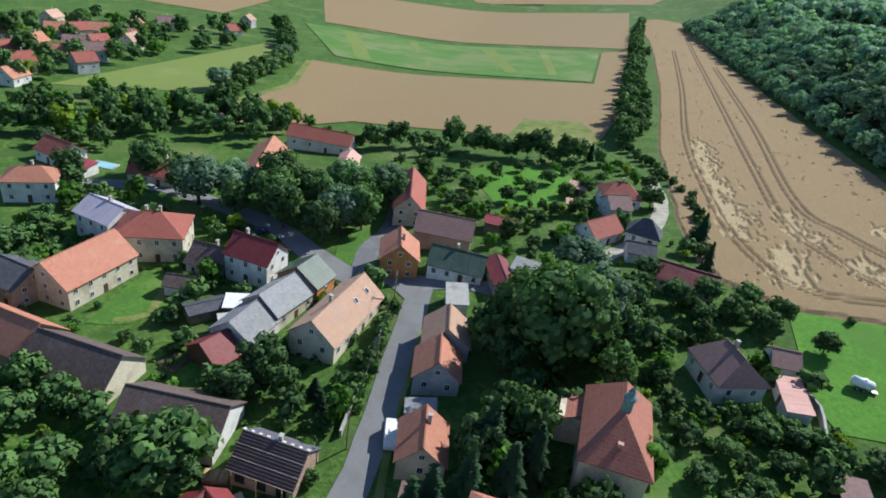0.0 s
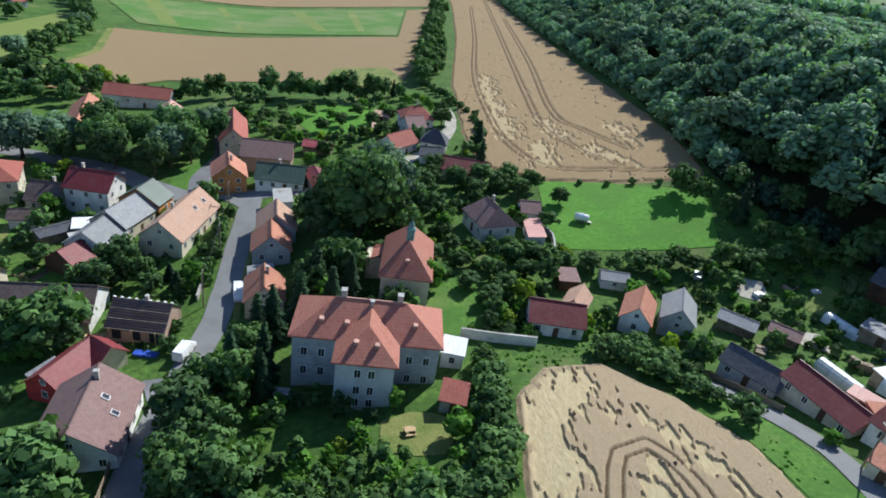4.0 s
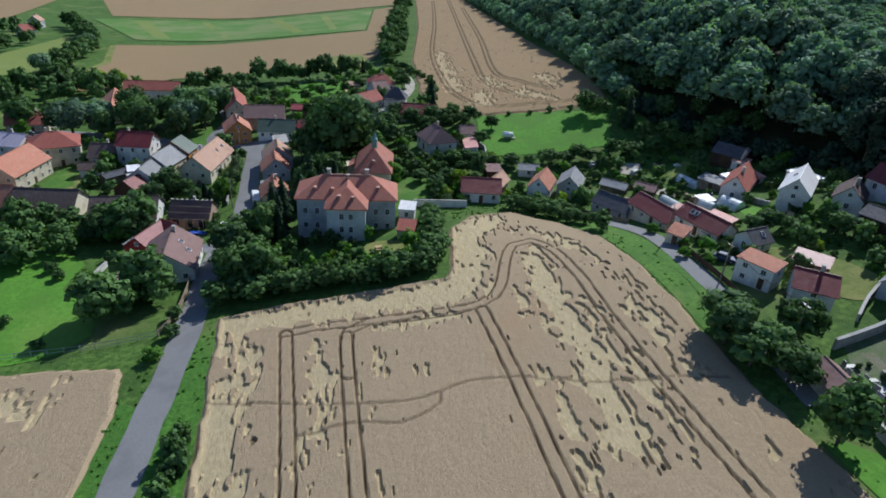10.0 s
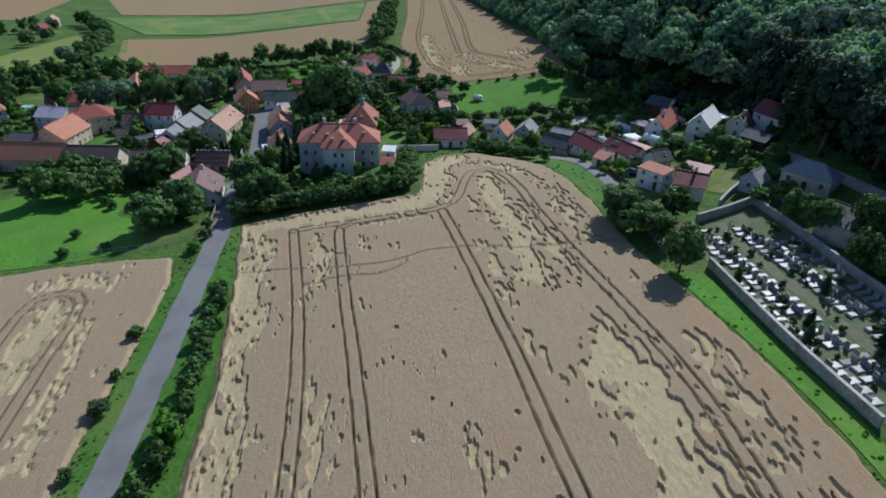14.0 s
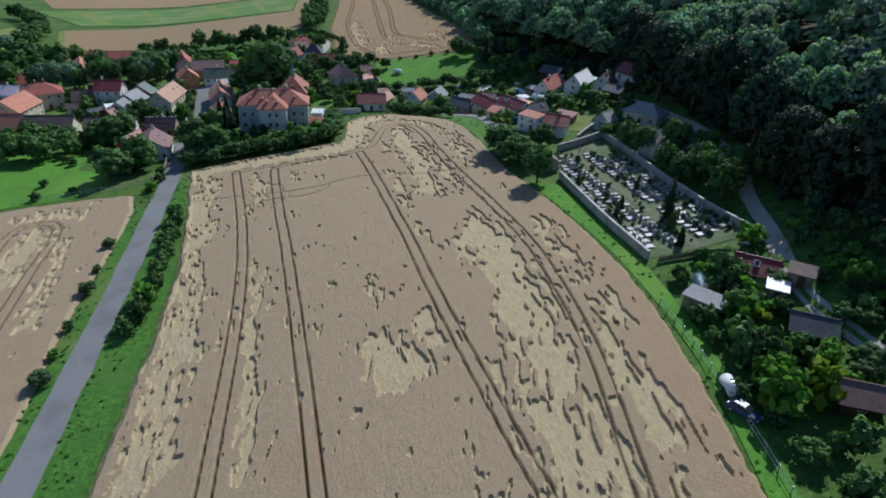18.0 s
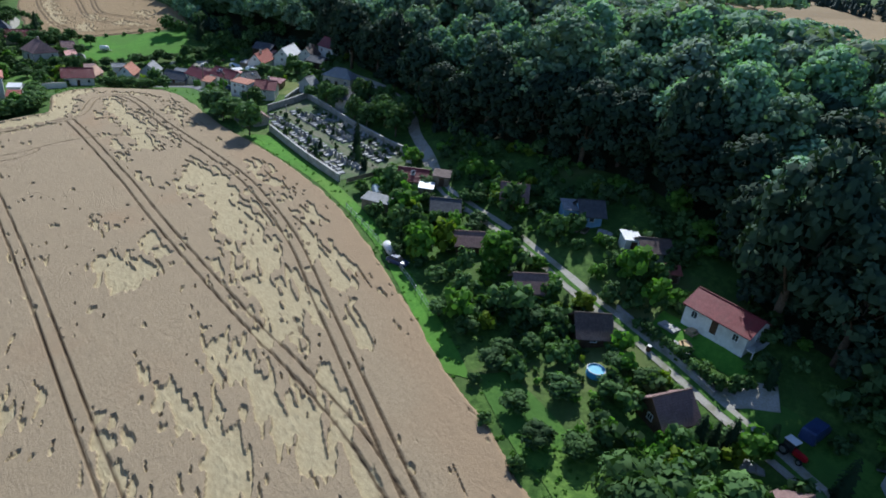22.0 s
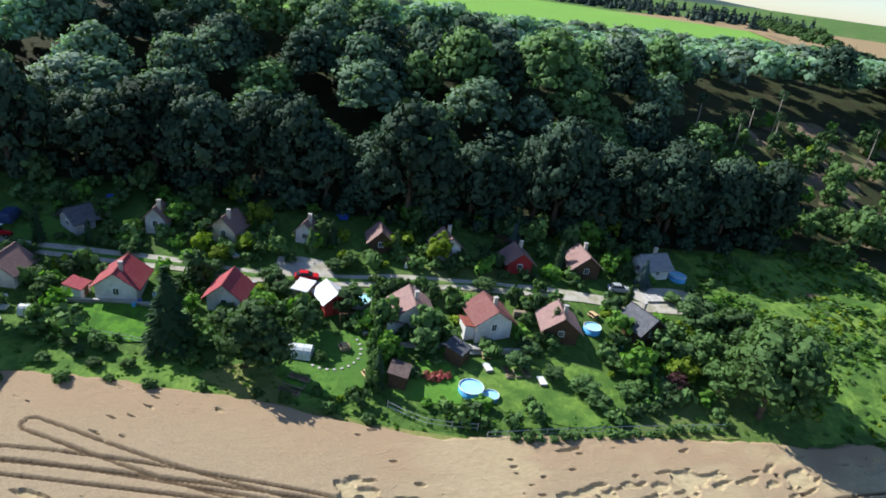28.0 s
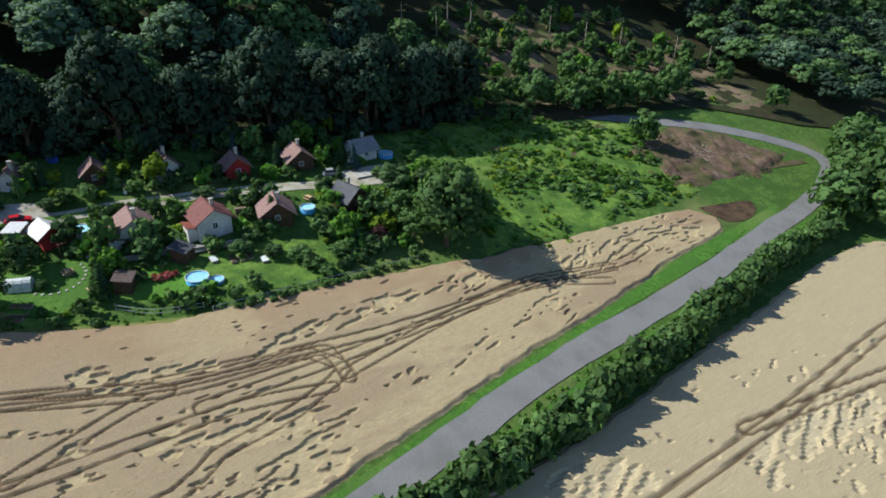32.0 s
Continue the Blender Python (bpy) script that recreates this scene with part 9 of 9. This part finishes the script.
def swimming_pool():
    t = thing("swimming_pool", "turquoise in-ground swimming pool in a village garden", "pool", -114, 150)
    part("pool_edge", to_mesh("pool_edge", box_data(0, 0, 0.1, 7.4, 4.2, 0.3, 0.03), CONCRETE), t)
    part("water", to_mesh("water", box_data(0, 0, 0.2, 6.6, 3.4, 0.14), POOLWATER), t)


swimming_pool()


def greenhouse(a, b, w, h, label, arch=True):
    (ax, ay), (bx, by) = a, b
    L = math.hypot(bx - ax, by - ay)
    t = thing("greenhouse", label, "greenhouse", (ax + bx) / 2, (ay + by) / 2, math.degrees(math.atan2(by - ay, bx - ax)))
    n = 9
    prof = [(w / 2 * math.cos(math.pi * k / (n - 1)), h * math.sin(math.pi * k / (n - 1)) ** (0.8 if arch else 0.5)) for k in range(n)]
    v = [(x, y, z - 0.1) for x in (-L / 2, L / 2) for y, z in prof]
    f = [(k, k + 1, n + k + 1, n + k) for k in range(n - 1)] + [tuple(range(n))[::-1], tuple(range(n, 2 * n))]
    part("cover", mesh_from("cover", v, f, FOIL), t)
    for k in range(4):
        x = -L / 2 + L * k / 3
        part("hoop", mesh_from("hoop", *tube_data([(x, y * 1.01, z * 1.01 - 0.1) for y, z in prof], [0.035] * n, 5), METALGREY), t)


greenhouse((91.5, 40), (93.5, 32.5), 3.0, 2.2, "white foil tunnel greenhouse behind the row of cottages")
greenhouse((97, 33), (99, 30), 3.4, 2.4, "white domed garden tent", True)
greenhouse((102, 32), (104, 27.5), 4.0, 2.6, "large white domed garden tent")
greenhouse((80.3, -91), (78.8, -95), 2.2, 1.7, "low white foil tunnel in a cottage garden")
greenhouse((50, -231.5), (49, -235), 2.4, 1.9, "small glazed greenhouse on the lawn")
greenhouse((60.4, -193), (60, -195.6), 1.8, 1.5, "small foil greenhouse beside the beds")
greenhouse((62, -188.6), (61.4, -191), 1.2, 0.6, "low white cold box beside the beds")


def bed_rows(x, y, turn, rows, length, label):
    """Wooden-edged vegetable beds with leafy rows."""
    for k in range(rows):
        t = thing("raised_bed", label, "garden bed", x + 1.5 * k * math.cos(radians(turn + 90)), y + 1.5 * k * math.sin(radians(turn + 90)), turn, group="raised beds")
        part("bed_edge", to_mesh("bed_edge", box_data(0, 0, 0.1, length, 1.0, 0.35, 0.03), WOOD), t)
        part("leaf_row", to_mesh("leaf_row", box_data(0, 0, 0.3, length - 0.2, 0.8, 0.2, 0.08), VEG if k % 2 else SOIL), t)


bed_rows(63.5, -187, -70, 3, 3.0, "wooden raised bed with leafy rows")
bed_rows(44.5, -233, 60, 3, 3.2, "wooden raised bed with dark soil")
bed_rows(43.9, -268, 0, 3, 3.0, "wooden raised bed with green leaves")
bed_rows(97.9, -135.7, 20, 3, 3.5, "wooden raised bed with vegetables")
bed_rows(-48, 76, 70, 4, 4.0, "wooden raised bed in a village garden")


def fence(points, step, high, label, mat, board=True, gap=0.14):
    """Posts with two rails and, where boarded, slats between them."""
    line = spline(points, step)
    t = tagged(new("fence"), label, "fence")
    post = to_mesh("post", box_data(0, 0, high / 2 - 0.2, 0.1, 0.1, high + 0.4), mat)
    zs = [hz(*p) for p in line]
    for p, z in zip(line, zs):
        part("post", post, t, at=pose(p[0], p[1], z))
    for i in range(len(line) - 1):
        a, b = Vector((*line[i], zs[i])), Vector((*line[i + 1], zs[i + 1]))
        for u in (0.3, 0.85):
            part("rail", mesh_from("rail", *tube_data([a + Vector((0, 0, high * u)), b + Vector((0, 0, high * u))], [0.05, 0.05], 4), mat), t)
        if board:
            d = b - a
            q = Vector((-d.y, d.x, 0)).normalized() * 0.02
            lo, hi = Vector((0, 0, 0.06)), Vector((0, 0, high))
            v = [a + lo - q, b + lo - q, b + hi - q, a + hi - q, a + lo + q, b + lo + q, b + hi + q, a + hi + q]
            part("panel", mesh_from("panel", v, [(0, 1, 2, 3), (7, 6, 5, 4), (0, 4, 5, 1), (1, 5, 6, 2), (2, 6, 7, 3), (3, 7, 4, 0)], mat), t)


fence([(-19, 29), (-18.2, 23), (-18, 17), (-18.2, 11), (-19, 7), (-20, 5)], 2.4, 1.5, "dark wooden garden fence with pale posts along the road", WOOD)
fence([(-20, 5), (-30, 4), (-43, 4.5), (-54, 4)], 2.6, 1.3, "green mesh fence along the orchard", METALGREY, False)
fence([(31.5, -258), (31.2, -270), (30.6, -284), (29.6, -295.7)], 2.6, 1.3, "wire fence between the gardens and the field", METALGREY, False)
fence([(46, -244.3), (52, -244.8), (56.8, -245.6)], 2.4, 1.4, "wire fence between two cottage gardens", METALGREY, False)
fence([(38, -245), (34.5, -250), (33, -257)], 2.4, 1.3, "wire fence at the end of a garden", METALGREY, False)
fence([(57.5, -196.5), (55, -204), (52.5, -212)], 2.4, 1.0, "low wire fence below the vegetable bed", METALGREY, False)
fence([(77, -84), (83.9, -84.6), (89.3, -86.9)], 2.4, 1.1, "low wooden fence below the cemetery", WOOD)
fence([(70.5, -95), (69, -106), (66, -122), (63, -134)], 2.6, 1.2, "wire fence along the cottage gardens", METALGREY, False)
fence([(80.4, 15), (79.8, 3), (79.6, -6), (78.6, -16)], 2.4, 1.3, "dark garden fence with pale posts along the lane", WOODDARK)
fence([(68.6, 43), (73.4, 36.5), (77.4, 29)], 2.2, 1.2, "weathered board fence along the street", WOOD)
wall_line("garden_wall", [(30.5, 50.5), (36, 49), (43.5, 47.8)], 1.8, 0.35, WHITE, "long white garden wall with a grey coping")
wall_line("garden_wall", [(44.5, 92), (56, 88), (55.5, 78)], 1.4, 0.3, STONE, "old stone garden wall beside the meadow")
wall_line("garden_wall", [(85.9, -153.1), (84.3, -160.9), (82.6, -168.7), (81.3, -173)], 0.7, 0.3, CONCRETE, "low pale concrete wall along the lane")
wall_line("garden_wall", [(48.8, -258.5), (48.1, -263.9), (47.3, -269.2)], 0.8, 0.35, STONE, "low terrace wall of rough stone")
wall_line("garden_wall", [(51, -246.5), (50.4, -251), (50, -256.5)], 0.7, 0.35, STONE, "low terrace wall below the cottage")
wall_line("garden_wall", [(63, -198), (62.4, -206), (61.5, -211)], 0.5, 0.3, STONE, "low stone edge above the vegetable bed")
wall_line("garden_wall", [(-16.8, 66), (-17.2, 78), (-17.4, 90)], 1.2, 0.3, STONE, "old garden wall along the road")
wall_line("garden_wall", [(102, -14), (97, -17), (92, -21)], 1.3, 0.35, STONE, "grey garden wall above the cemetery")


def stack(x, y, turn, L, W, H, mat, label, name="woodpile"):
    t = thing(name, label, name.replace("_", " "), x, y, turn)
    rng = random.Random(int(x * 11 + y * 3))
    n = max(3, int(L / 0.7))
    for k in range(n):
        h = H * rng.uniform(0.6, 1.0)
        part("log_block", to_mesh("log_block", box_data(-L / 2 + (k + 0.5) * L / n, rng.uniform(-0.1, 0.1), h / 2 - 0.05, L / n * 0.95, W * rng.uniform(0.8, 1.0), h, 0.06), mat), t)


stack(66.3, -300.3, 20, 4.0, 1.2, 1.3, RAWWOOD, "stack of split firewood beside the cottage")
stack(54.9, -270.8, 80, 3.0, 1.0, 1.2, WOOD, "stack of weathered firewood in a garden")
stack(-31, 55.5, 10, 3.6, 2.4, 0.9, RAWWOOD, "pile of old timber and boards beside the building site", "timber_pile")
stack(-27, 52, 40, 3.0, 2.0, 0.7, BRICK, "pile of loose bricks on the building site", "brick_pile")
stack(-21.5, 50.5, -10, 4.0, 1.6, 0.6, TARP, "building material under a blue tarpaulin", "covered_pile")
stack(107, 16, 40, 5.0, 1.4, 1.3, RAWWOOD, "long stack of firewood in a back garden")
stack(100, 38, -50, 7.0, 1.4, 1.4, WOOD, "long stack of old firewood")
stack(85.1, -242.4, 10, 3.0, 2.0, 1.0, TARP, "heap under a blue tarpaulin at the wood's edge", "covered_pile")
stack(89.2, -200, 30, 2.6, 1.8, 1.0, TARP, "heap under a blue tarpaulin behind the hut", "covered_pile")
stack(86, 47, 60, 3.0, 2.0, 0.9, WOOD, "jumble of old boards in a yard", "timber_pile")
stack(97.2, -116.2, 0, 2.4, 1.6, 0.9, TARP, "blue covered heap beside the garden", "covered_pile")


def brushwood(x, y, r, seed, label):
    """A heap of cut branches and roots."""
    rng = random.Random(seed)
    v, f = [], []
    for k in range(70):
        a, d = rng.uniform(0, 2 * math.pi), r * math.sqrt(rng.random())
        px, py = x + d * math.cos(a), y + d * math.sin(a)
        b, l = rng.uniform(0, math.pi), rng.uniform(0.6, 2.2)
        z = hz(px, py) + rng.uniform(0.0, 0.8) * (1 - d / r)
        q = Vector((math.cos(b), math.sin(b), rng.uniform(-0.15, 0.25))) * l / 2
        v2, f2 = tube_data([Vector((px, py, z)) - q, Vector((px, py, z)) + q], [0.09, 0.05], 5)
        f += [tuple(i + len(v) for i in g) for g in f2]
        v += v2
    tagged(new("brushwood", mesh_from("brushwood", v, f, BARK if seed % 2 else PALEBARK)), label, "brushwood", kind="stuff")


for _k, (_x, _y, _r) in enumerate(((47, -378, 3.5), (46, -389, 4), (36, -388, 4), (33, -402, 4), (40, -396, 5), (27, -405, 3), (64, -365, 3), (59, -374, 3), (118, -372, 6), (112, -390, 6), (104, -416, 6), (122, -352, 5))):
    brushwood(_x, _y, _r, _k, "heap of cut branches and roots on bare soil")


def pole(x, y, tall=8.0):
    t = thing("utility_pole", "tall grey utility pole with a crossarm", "utility pole", x, y)
    part("post", mesh_from("post", *tube_data([(0, 0, -0.5), (0, 0, tall)], [0.16, 0.1], 8), WOOD), t)
    part("crossarm", to_mesh("crossarm", box_data(0, 0, tall - 0.5, 0.12, 1.6, 0.12), METALGREY), t)
    for s in (-0.7, 0, 0.7):
        part("insulator", to_mesh("insulator", box_data(0, s, tall - 0.36, 0.1, 0.1, 0.2, 0.02), PAINTWHITE), t)
    return Vector((x, y, hz(x, y) + tall - 0.3))


def wires(tops):
    for a, b in zip(tops, tops[1:]):
        w = tagged(new("overhead_wire"), "thin dark overhead wires between poles", "wire", group="overhead wires")
        for s in (-0.7, 0, 0.7):
            pts = [a.lerp(b, u / 8) + Vector((0, s, -1.2 * 4 * (u / 8) * (1 - u / 8))) for u in range(9)]
            part("wire", mesh_from("wire", *tube_data(pts, [0.02] * 9, 4), RUBBER), w)


wires([pole(-15.2, 64), pole(-15.6, 82), pole(-17.2, 101)])
wires([pole(79.6, 16), pole(79.2, -4), pole(78.6, -24)])


def bench_set(x, y, turn, label="wooden garden table with two benches"):
    t = thing("garden_table", label, "garden table", x, y, turn)
    part("tabletop", to_mesh("tabletop", box_data(0, 0, 0.74, 1.6, 0.8, 0.06, 0.02), RAWWOOD), t)
    for s in (-1, 1):
        part("bench", to_mesh("bench", box_data(0, s * 0.75, 0.45, 1.6, 0.3, 0.05, 0.01), RAWWOOD), t)
        part("leg", to_mesh("leg", box_data(s * 0.6, 0, 0.36, 0.1, 1.3, 0.72), WOOD), t)


for _x, _y, _a in ((66.5, -158.5, 40), (50.5, -240, 10), (47.4, -262.5, 80), (88.8, -164.4, 0), (70.2, -253.1, 30), (80.1, -206, 60), (20, 27.5, 10), (53.5, -283.8, 20), (103, 2, 30)):
    bench_set(_x, _y, _a)

# stepping stones and terrace slabs
for _k in range(12):
    _a = radians(140 + 14 * _k)
    _x, _y = 50.5 + 4.6 * math.cos(_a), -238 + 4.6 * math.sin(_a)
    tagged(part("stepping_stone", to_mesh("stepping_stone", box_data(0, 0, 0.12, 0.5, 0.42, 0.12, 0.05), CONCRETE), at=pose(_x, _y, hz(_x, _y), 0, 0, 30 * _k)), "pale flat stepping stone in the lawn", "stepping stone", "stepping stones round the red hut")
for _k in range(9):
    _x, _y = 60.2 - 0.55 * _k, -184.6 - 0.15 * _k
    tagged(part("garden_step", to_mesh("garden_step", box_data(0, 0, 0.05, 0.3, 1.1, 0.2, 0.03), CONCRETE), at=pose(_x, _y, hz(_x, _y), 0, 0, 15)), "pale concrete garden step", "step", "steps down the garden")


def terrace(x, y, turn, sx, sy, label):
    t = thing("terrace", label, "terrace", x, y, turn, hz(x, y) + 0.02)
    nx, ny = max(1, int(sx / 0.9)), max(1, int(sy / 0.9))
    slab = to_mesh("paving_slab", box_data(0, 0, 0.02, sx / nx - 0.05, sy / ny - 0.05, 0.3, 0.02), CONCRETE)
    for i in range(nx):
        for j in range(ny):
            part("paving_slab", slab, t, at=pose(-sx / 2 + (i + 0.5) * sx / nx, -sy / 2 + (j + 0.5) * sy / ny, 0))


terrace(58.1, -244.4, 0, 4.5, 3.6, "paved terrace beside the garden pool")
terrace(88.3, -161.4, -4, 3, 3, "pale paved terrace before the bungalow")
terrace(0.5, 36, -5, 4, 7, "pale paved yard beside the manor house")
terrace(49.2, -261.9, 0, 2.6, 6, "paved terrace below the white cottage")
terrace(58.6, -298.9, 0, 4, 5, "paved terrace beside the grey cottage")


def crosses():
    """Two tall stone crosses among the graves."""
    for x, y in ((86.5, -33), (88.6, -58)):
        t = thing("stone_cross", "tall grey stone cross among the graves", "cross", x, y)
        part("plinth", to_mesh("plinth", box_data(0, 0, 0.4, 0.9, 0.9, 0.9, 0.05), STONE), t)
        part("shaft", to_mesh("shaft", box_data(0, 0, 2.0, 0.24, 0.24, 2.6, 0.03), STONE), t)
        part("arm", to_mesh("arm", box_data(0, 0, 2.6, 0.22, 1.2, 0.22, 0.03), STONE), t)


crosses()


# ---- yards and gardens behind the row of cottages ----
greenhouse((104.5, 55.2), (106.5, 48.2), 2.6, 2.0, "long glazed greenhouse in a terraced garden", False)
shed("white awning over a garden seat", (97, 33.4), (100.6, 34.2), 3.0, 2.2, 2.5, WOOD, SHEET_WHITE, door_too=False)
shed("low lean-to with a pale orange roof", (89, 30.4), (91.1, 26.8), 2.6, 2.1, 2.5, WHITE, SHEET_PINK)
shed("low lean-to with a faded tan roof", (91.3, 26), (92.8, 23), 2.6, 2.1, 2.5, WHITE, TILE_TAN)
shed("flat white annexe beside the red-roofed house", (111.5, 46), (114.6, 47), 3.0, 2.3, 2.6, WHITE, SHEET_WHITE)
shed("lean-to with a pale red roof behind the house", (119.5, 55), (121.8, 52), 3.6, 2.4, 2.9, WHITE, SHEET_PINK)
wall_line("garden_wall", [(106.4, 39.4), (107.7, 34.1), (109.3, 30.4), (109.6, 25.6)], 1.2, 0.4, STONE, "rough stone retaining wall below the white house")
wall_line("garden_wall", [(108.6, 50.4), (111.5, 46.8), (116.8, 52), (118.4, 54.5)], 0.35, 0.9, CONCRETE, "pale concrete garden edging round a small lawn")
wall_line("garden_wall", [(-39.6, 30.6), (-39, 34), (-38.4, 38)], 1.2, 0.3, WHITE, "white plastered garden wall beside the meadow")
stack(104, 66, 20, 3.4, 2.0, 0.9, WOOD, "heap of old boards and scrap in a yard", "timber_pile")
stack(86.5, 72.5, 60, 3.6, 2.0, 0.9, METALGREY, "heap of scrap metal beside a workshop", "scrap_pile")
stack(96.5, 65, 10, 2.4, 1.6, 0.9, PAINTWHITE, "white covered heap in a yard", "covered_pile")
stack(108.5, 64, 0, 1.8, 1.4, 0.8, PAINTWHITE, "white garden furniture under a cover", "covered_pile")


def barrel(x, y, mat, label):
    t = thing("water_barrel", label, "barrel", x, y, group="water barrels")
    v, f = tube_data([(0, 0, -0.05), (0, 0, 0.25), (0, 0, 0.6), (0, 0, 0.95)], [0.3, 0.36, 0.36, 0.31], 12)
    part("body", mesh_from("body", v, f, mat, smoothed=True), t)
    v, f = tube_data([(0, 0, 0.93), (0, 0, 0.98)], [0.33, 0.33], 12)
    part("rim", mesh_from("rim", v, f, METALGREY), t)


for _x, _y, _m in ((80.7, -262.3, POOLBLUE), (61.5, -208.2, POOLBLUE), (62.3, -208.9, TARP), (68.7, -252.7, PAINTWHITE), (46, -285.7, POOLBLUE), (102.4, -26, TARP), (82.2, -162, WOODDARK), (67, -158.6, POOLBLUE), (96.1, -113.1, TARP), (93, 26.5, POOLBLUE), (105, 40.8, TARP)):
    barrel(_x, _y, _m, "plastic rain barrel standing beside a garden bed")


def cold_frame(x, y, turn, L, W, label):
    """A low garden box under a pale lid."""
    t = thing("cold_frame", label, "cold frame", x, y, turn, group="cold frames")
    part("box", to_mesh("box", box_data(0, 0, 0.12, L, W, 0.45, 0.03), WOOD), t)
    part("lid", to_mesh("lid", box_data(0, 0, 0.38, L + 0.06, W + 0.06, 0.06, 0.02), FOIL), t)


for _x, _y, _a in ((63.2, -183.2, -70), (63, -185.5, -70), (64.4, -186.4, -70), (63.7, -189.3, -60), (58.8, -190.3, 30), (65.7, -249, 0), (54.4, -243.6, 10), (76.1, -260.9, 20), (45, -262, 5), (41.5, -270, 0), (73.3, -222.4, 30), (61, -186.5, -60)):
    cold_frame(_x, _y, _a, 2.0, 1.1, "low garden cold frame with a pale foil lid")


def pergola(x, y, turn, label):
    t = thing("pergola", label, "pergola", x, y, turn)
    for px in (-1.4, 1.4):
        for py in (-1.1, 1.1):
            part("post", to_mesh("post", box_data(px, py, 1.0, 0.12, 0.12, 2.3), WOODDARK), t)
        part("beam", to_mesh("beam", box_data(px, 0, 2.15, 0.12, 2.6, 0.14), WOODDARK), t)
    for k in range(5):
        part("rafter", to_mesh("rafter", box_data(0, -1.1 + 0.55 * k, 2.26, 3.4, 0.08, 0.1), WOODDARK), t)


pergola(57.3, -240.4, 15, "small dark wooden pergola beside the red hut")
pergola(74.6, -273, 5, "dark wooden pergola behind a cottage")
shed("tiled lean-to on the side of the cottage", (53.6, -248.2), (56.7, -247.9), 2.4, 1.9, 2.5, WHITE, TILE_MAUVE)
shed("red tiled lean-to on the side of the cottage", (51.4, -260.8), (54.2, -260.6), 2.4, 1.9, 2.5, WHITE, TILE_RED)
shed("lean-to with a red sheet roof on the cottage", (63.4, -199.3), (66, -200), 2.4, 1.8, 2.4, WHITE, SHEET_RED)
for _x, _y, _a, _s in ((67.2, -224.6, 20, 2.5), (56.2, -254.3, 0, 2.4), (56.9, -267, 0, 2.4), (55.9, -278, 0, 2.2), (68.3, -288.3, 5, 2.4), (73.7, -262.5, 0, 2.2), (79, -224.1, 30, 2.2), (70.2, -204.1, 20, 2.4), (75.2, -182.1, 30, 2.0), (86, -165, 0, 2.4), (99.6, -138.8, 30, 2.0), (87, -102.1, 25, 2.2)):
    terrace(_x, _y, _a, _s, _s * 1.4, "small paved sitting place beside a cottage")
for _x, _y, _a in ((67.3, -224.4, 20), (56.4, -254, 60), (68.5, -288.5, 10), (86.2, -165.3, 40), (44.5, -243, 20), (70, -204.5, 0)):
    bench_set(_x, _y, _a)
joined("flower_bed", [(43.6 + 0.7 * math.sin(k * 2.3), -251.5 - 0.45 * k, 0.3 + 0.1 * (k % 3), 0.8) for k in range(9)], low_kinds, LEAF_RED, "bed of red flowers beside the pools", "flower bed", "stuff")
for _k, (_x, _y) in enumerate(((49.5, -199), (50.5, -203), (51.2, -207), (48.4, -205.5), (47.8, -210), (52.5, -201))):
    plant("broad%d" % (_k % 4), _x, _y, 0.3, 0.5, "young fruit tree on the grass terrace", "young trees on the terraces")
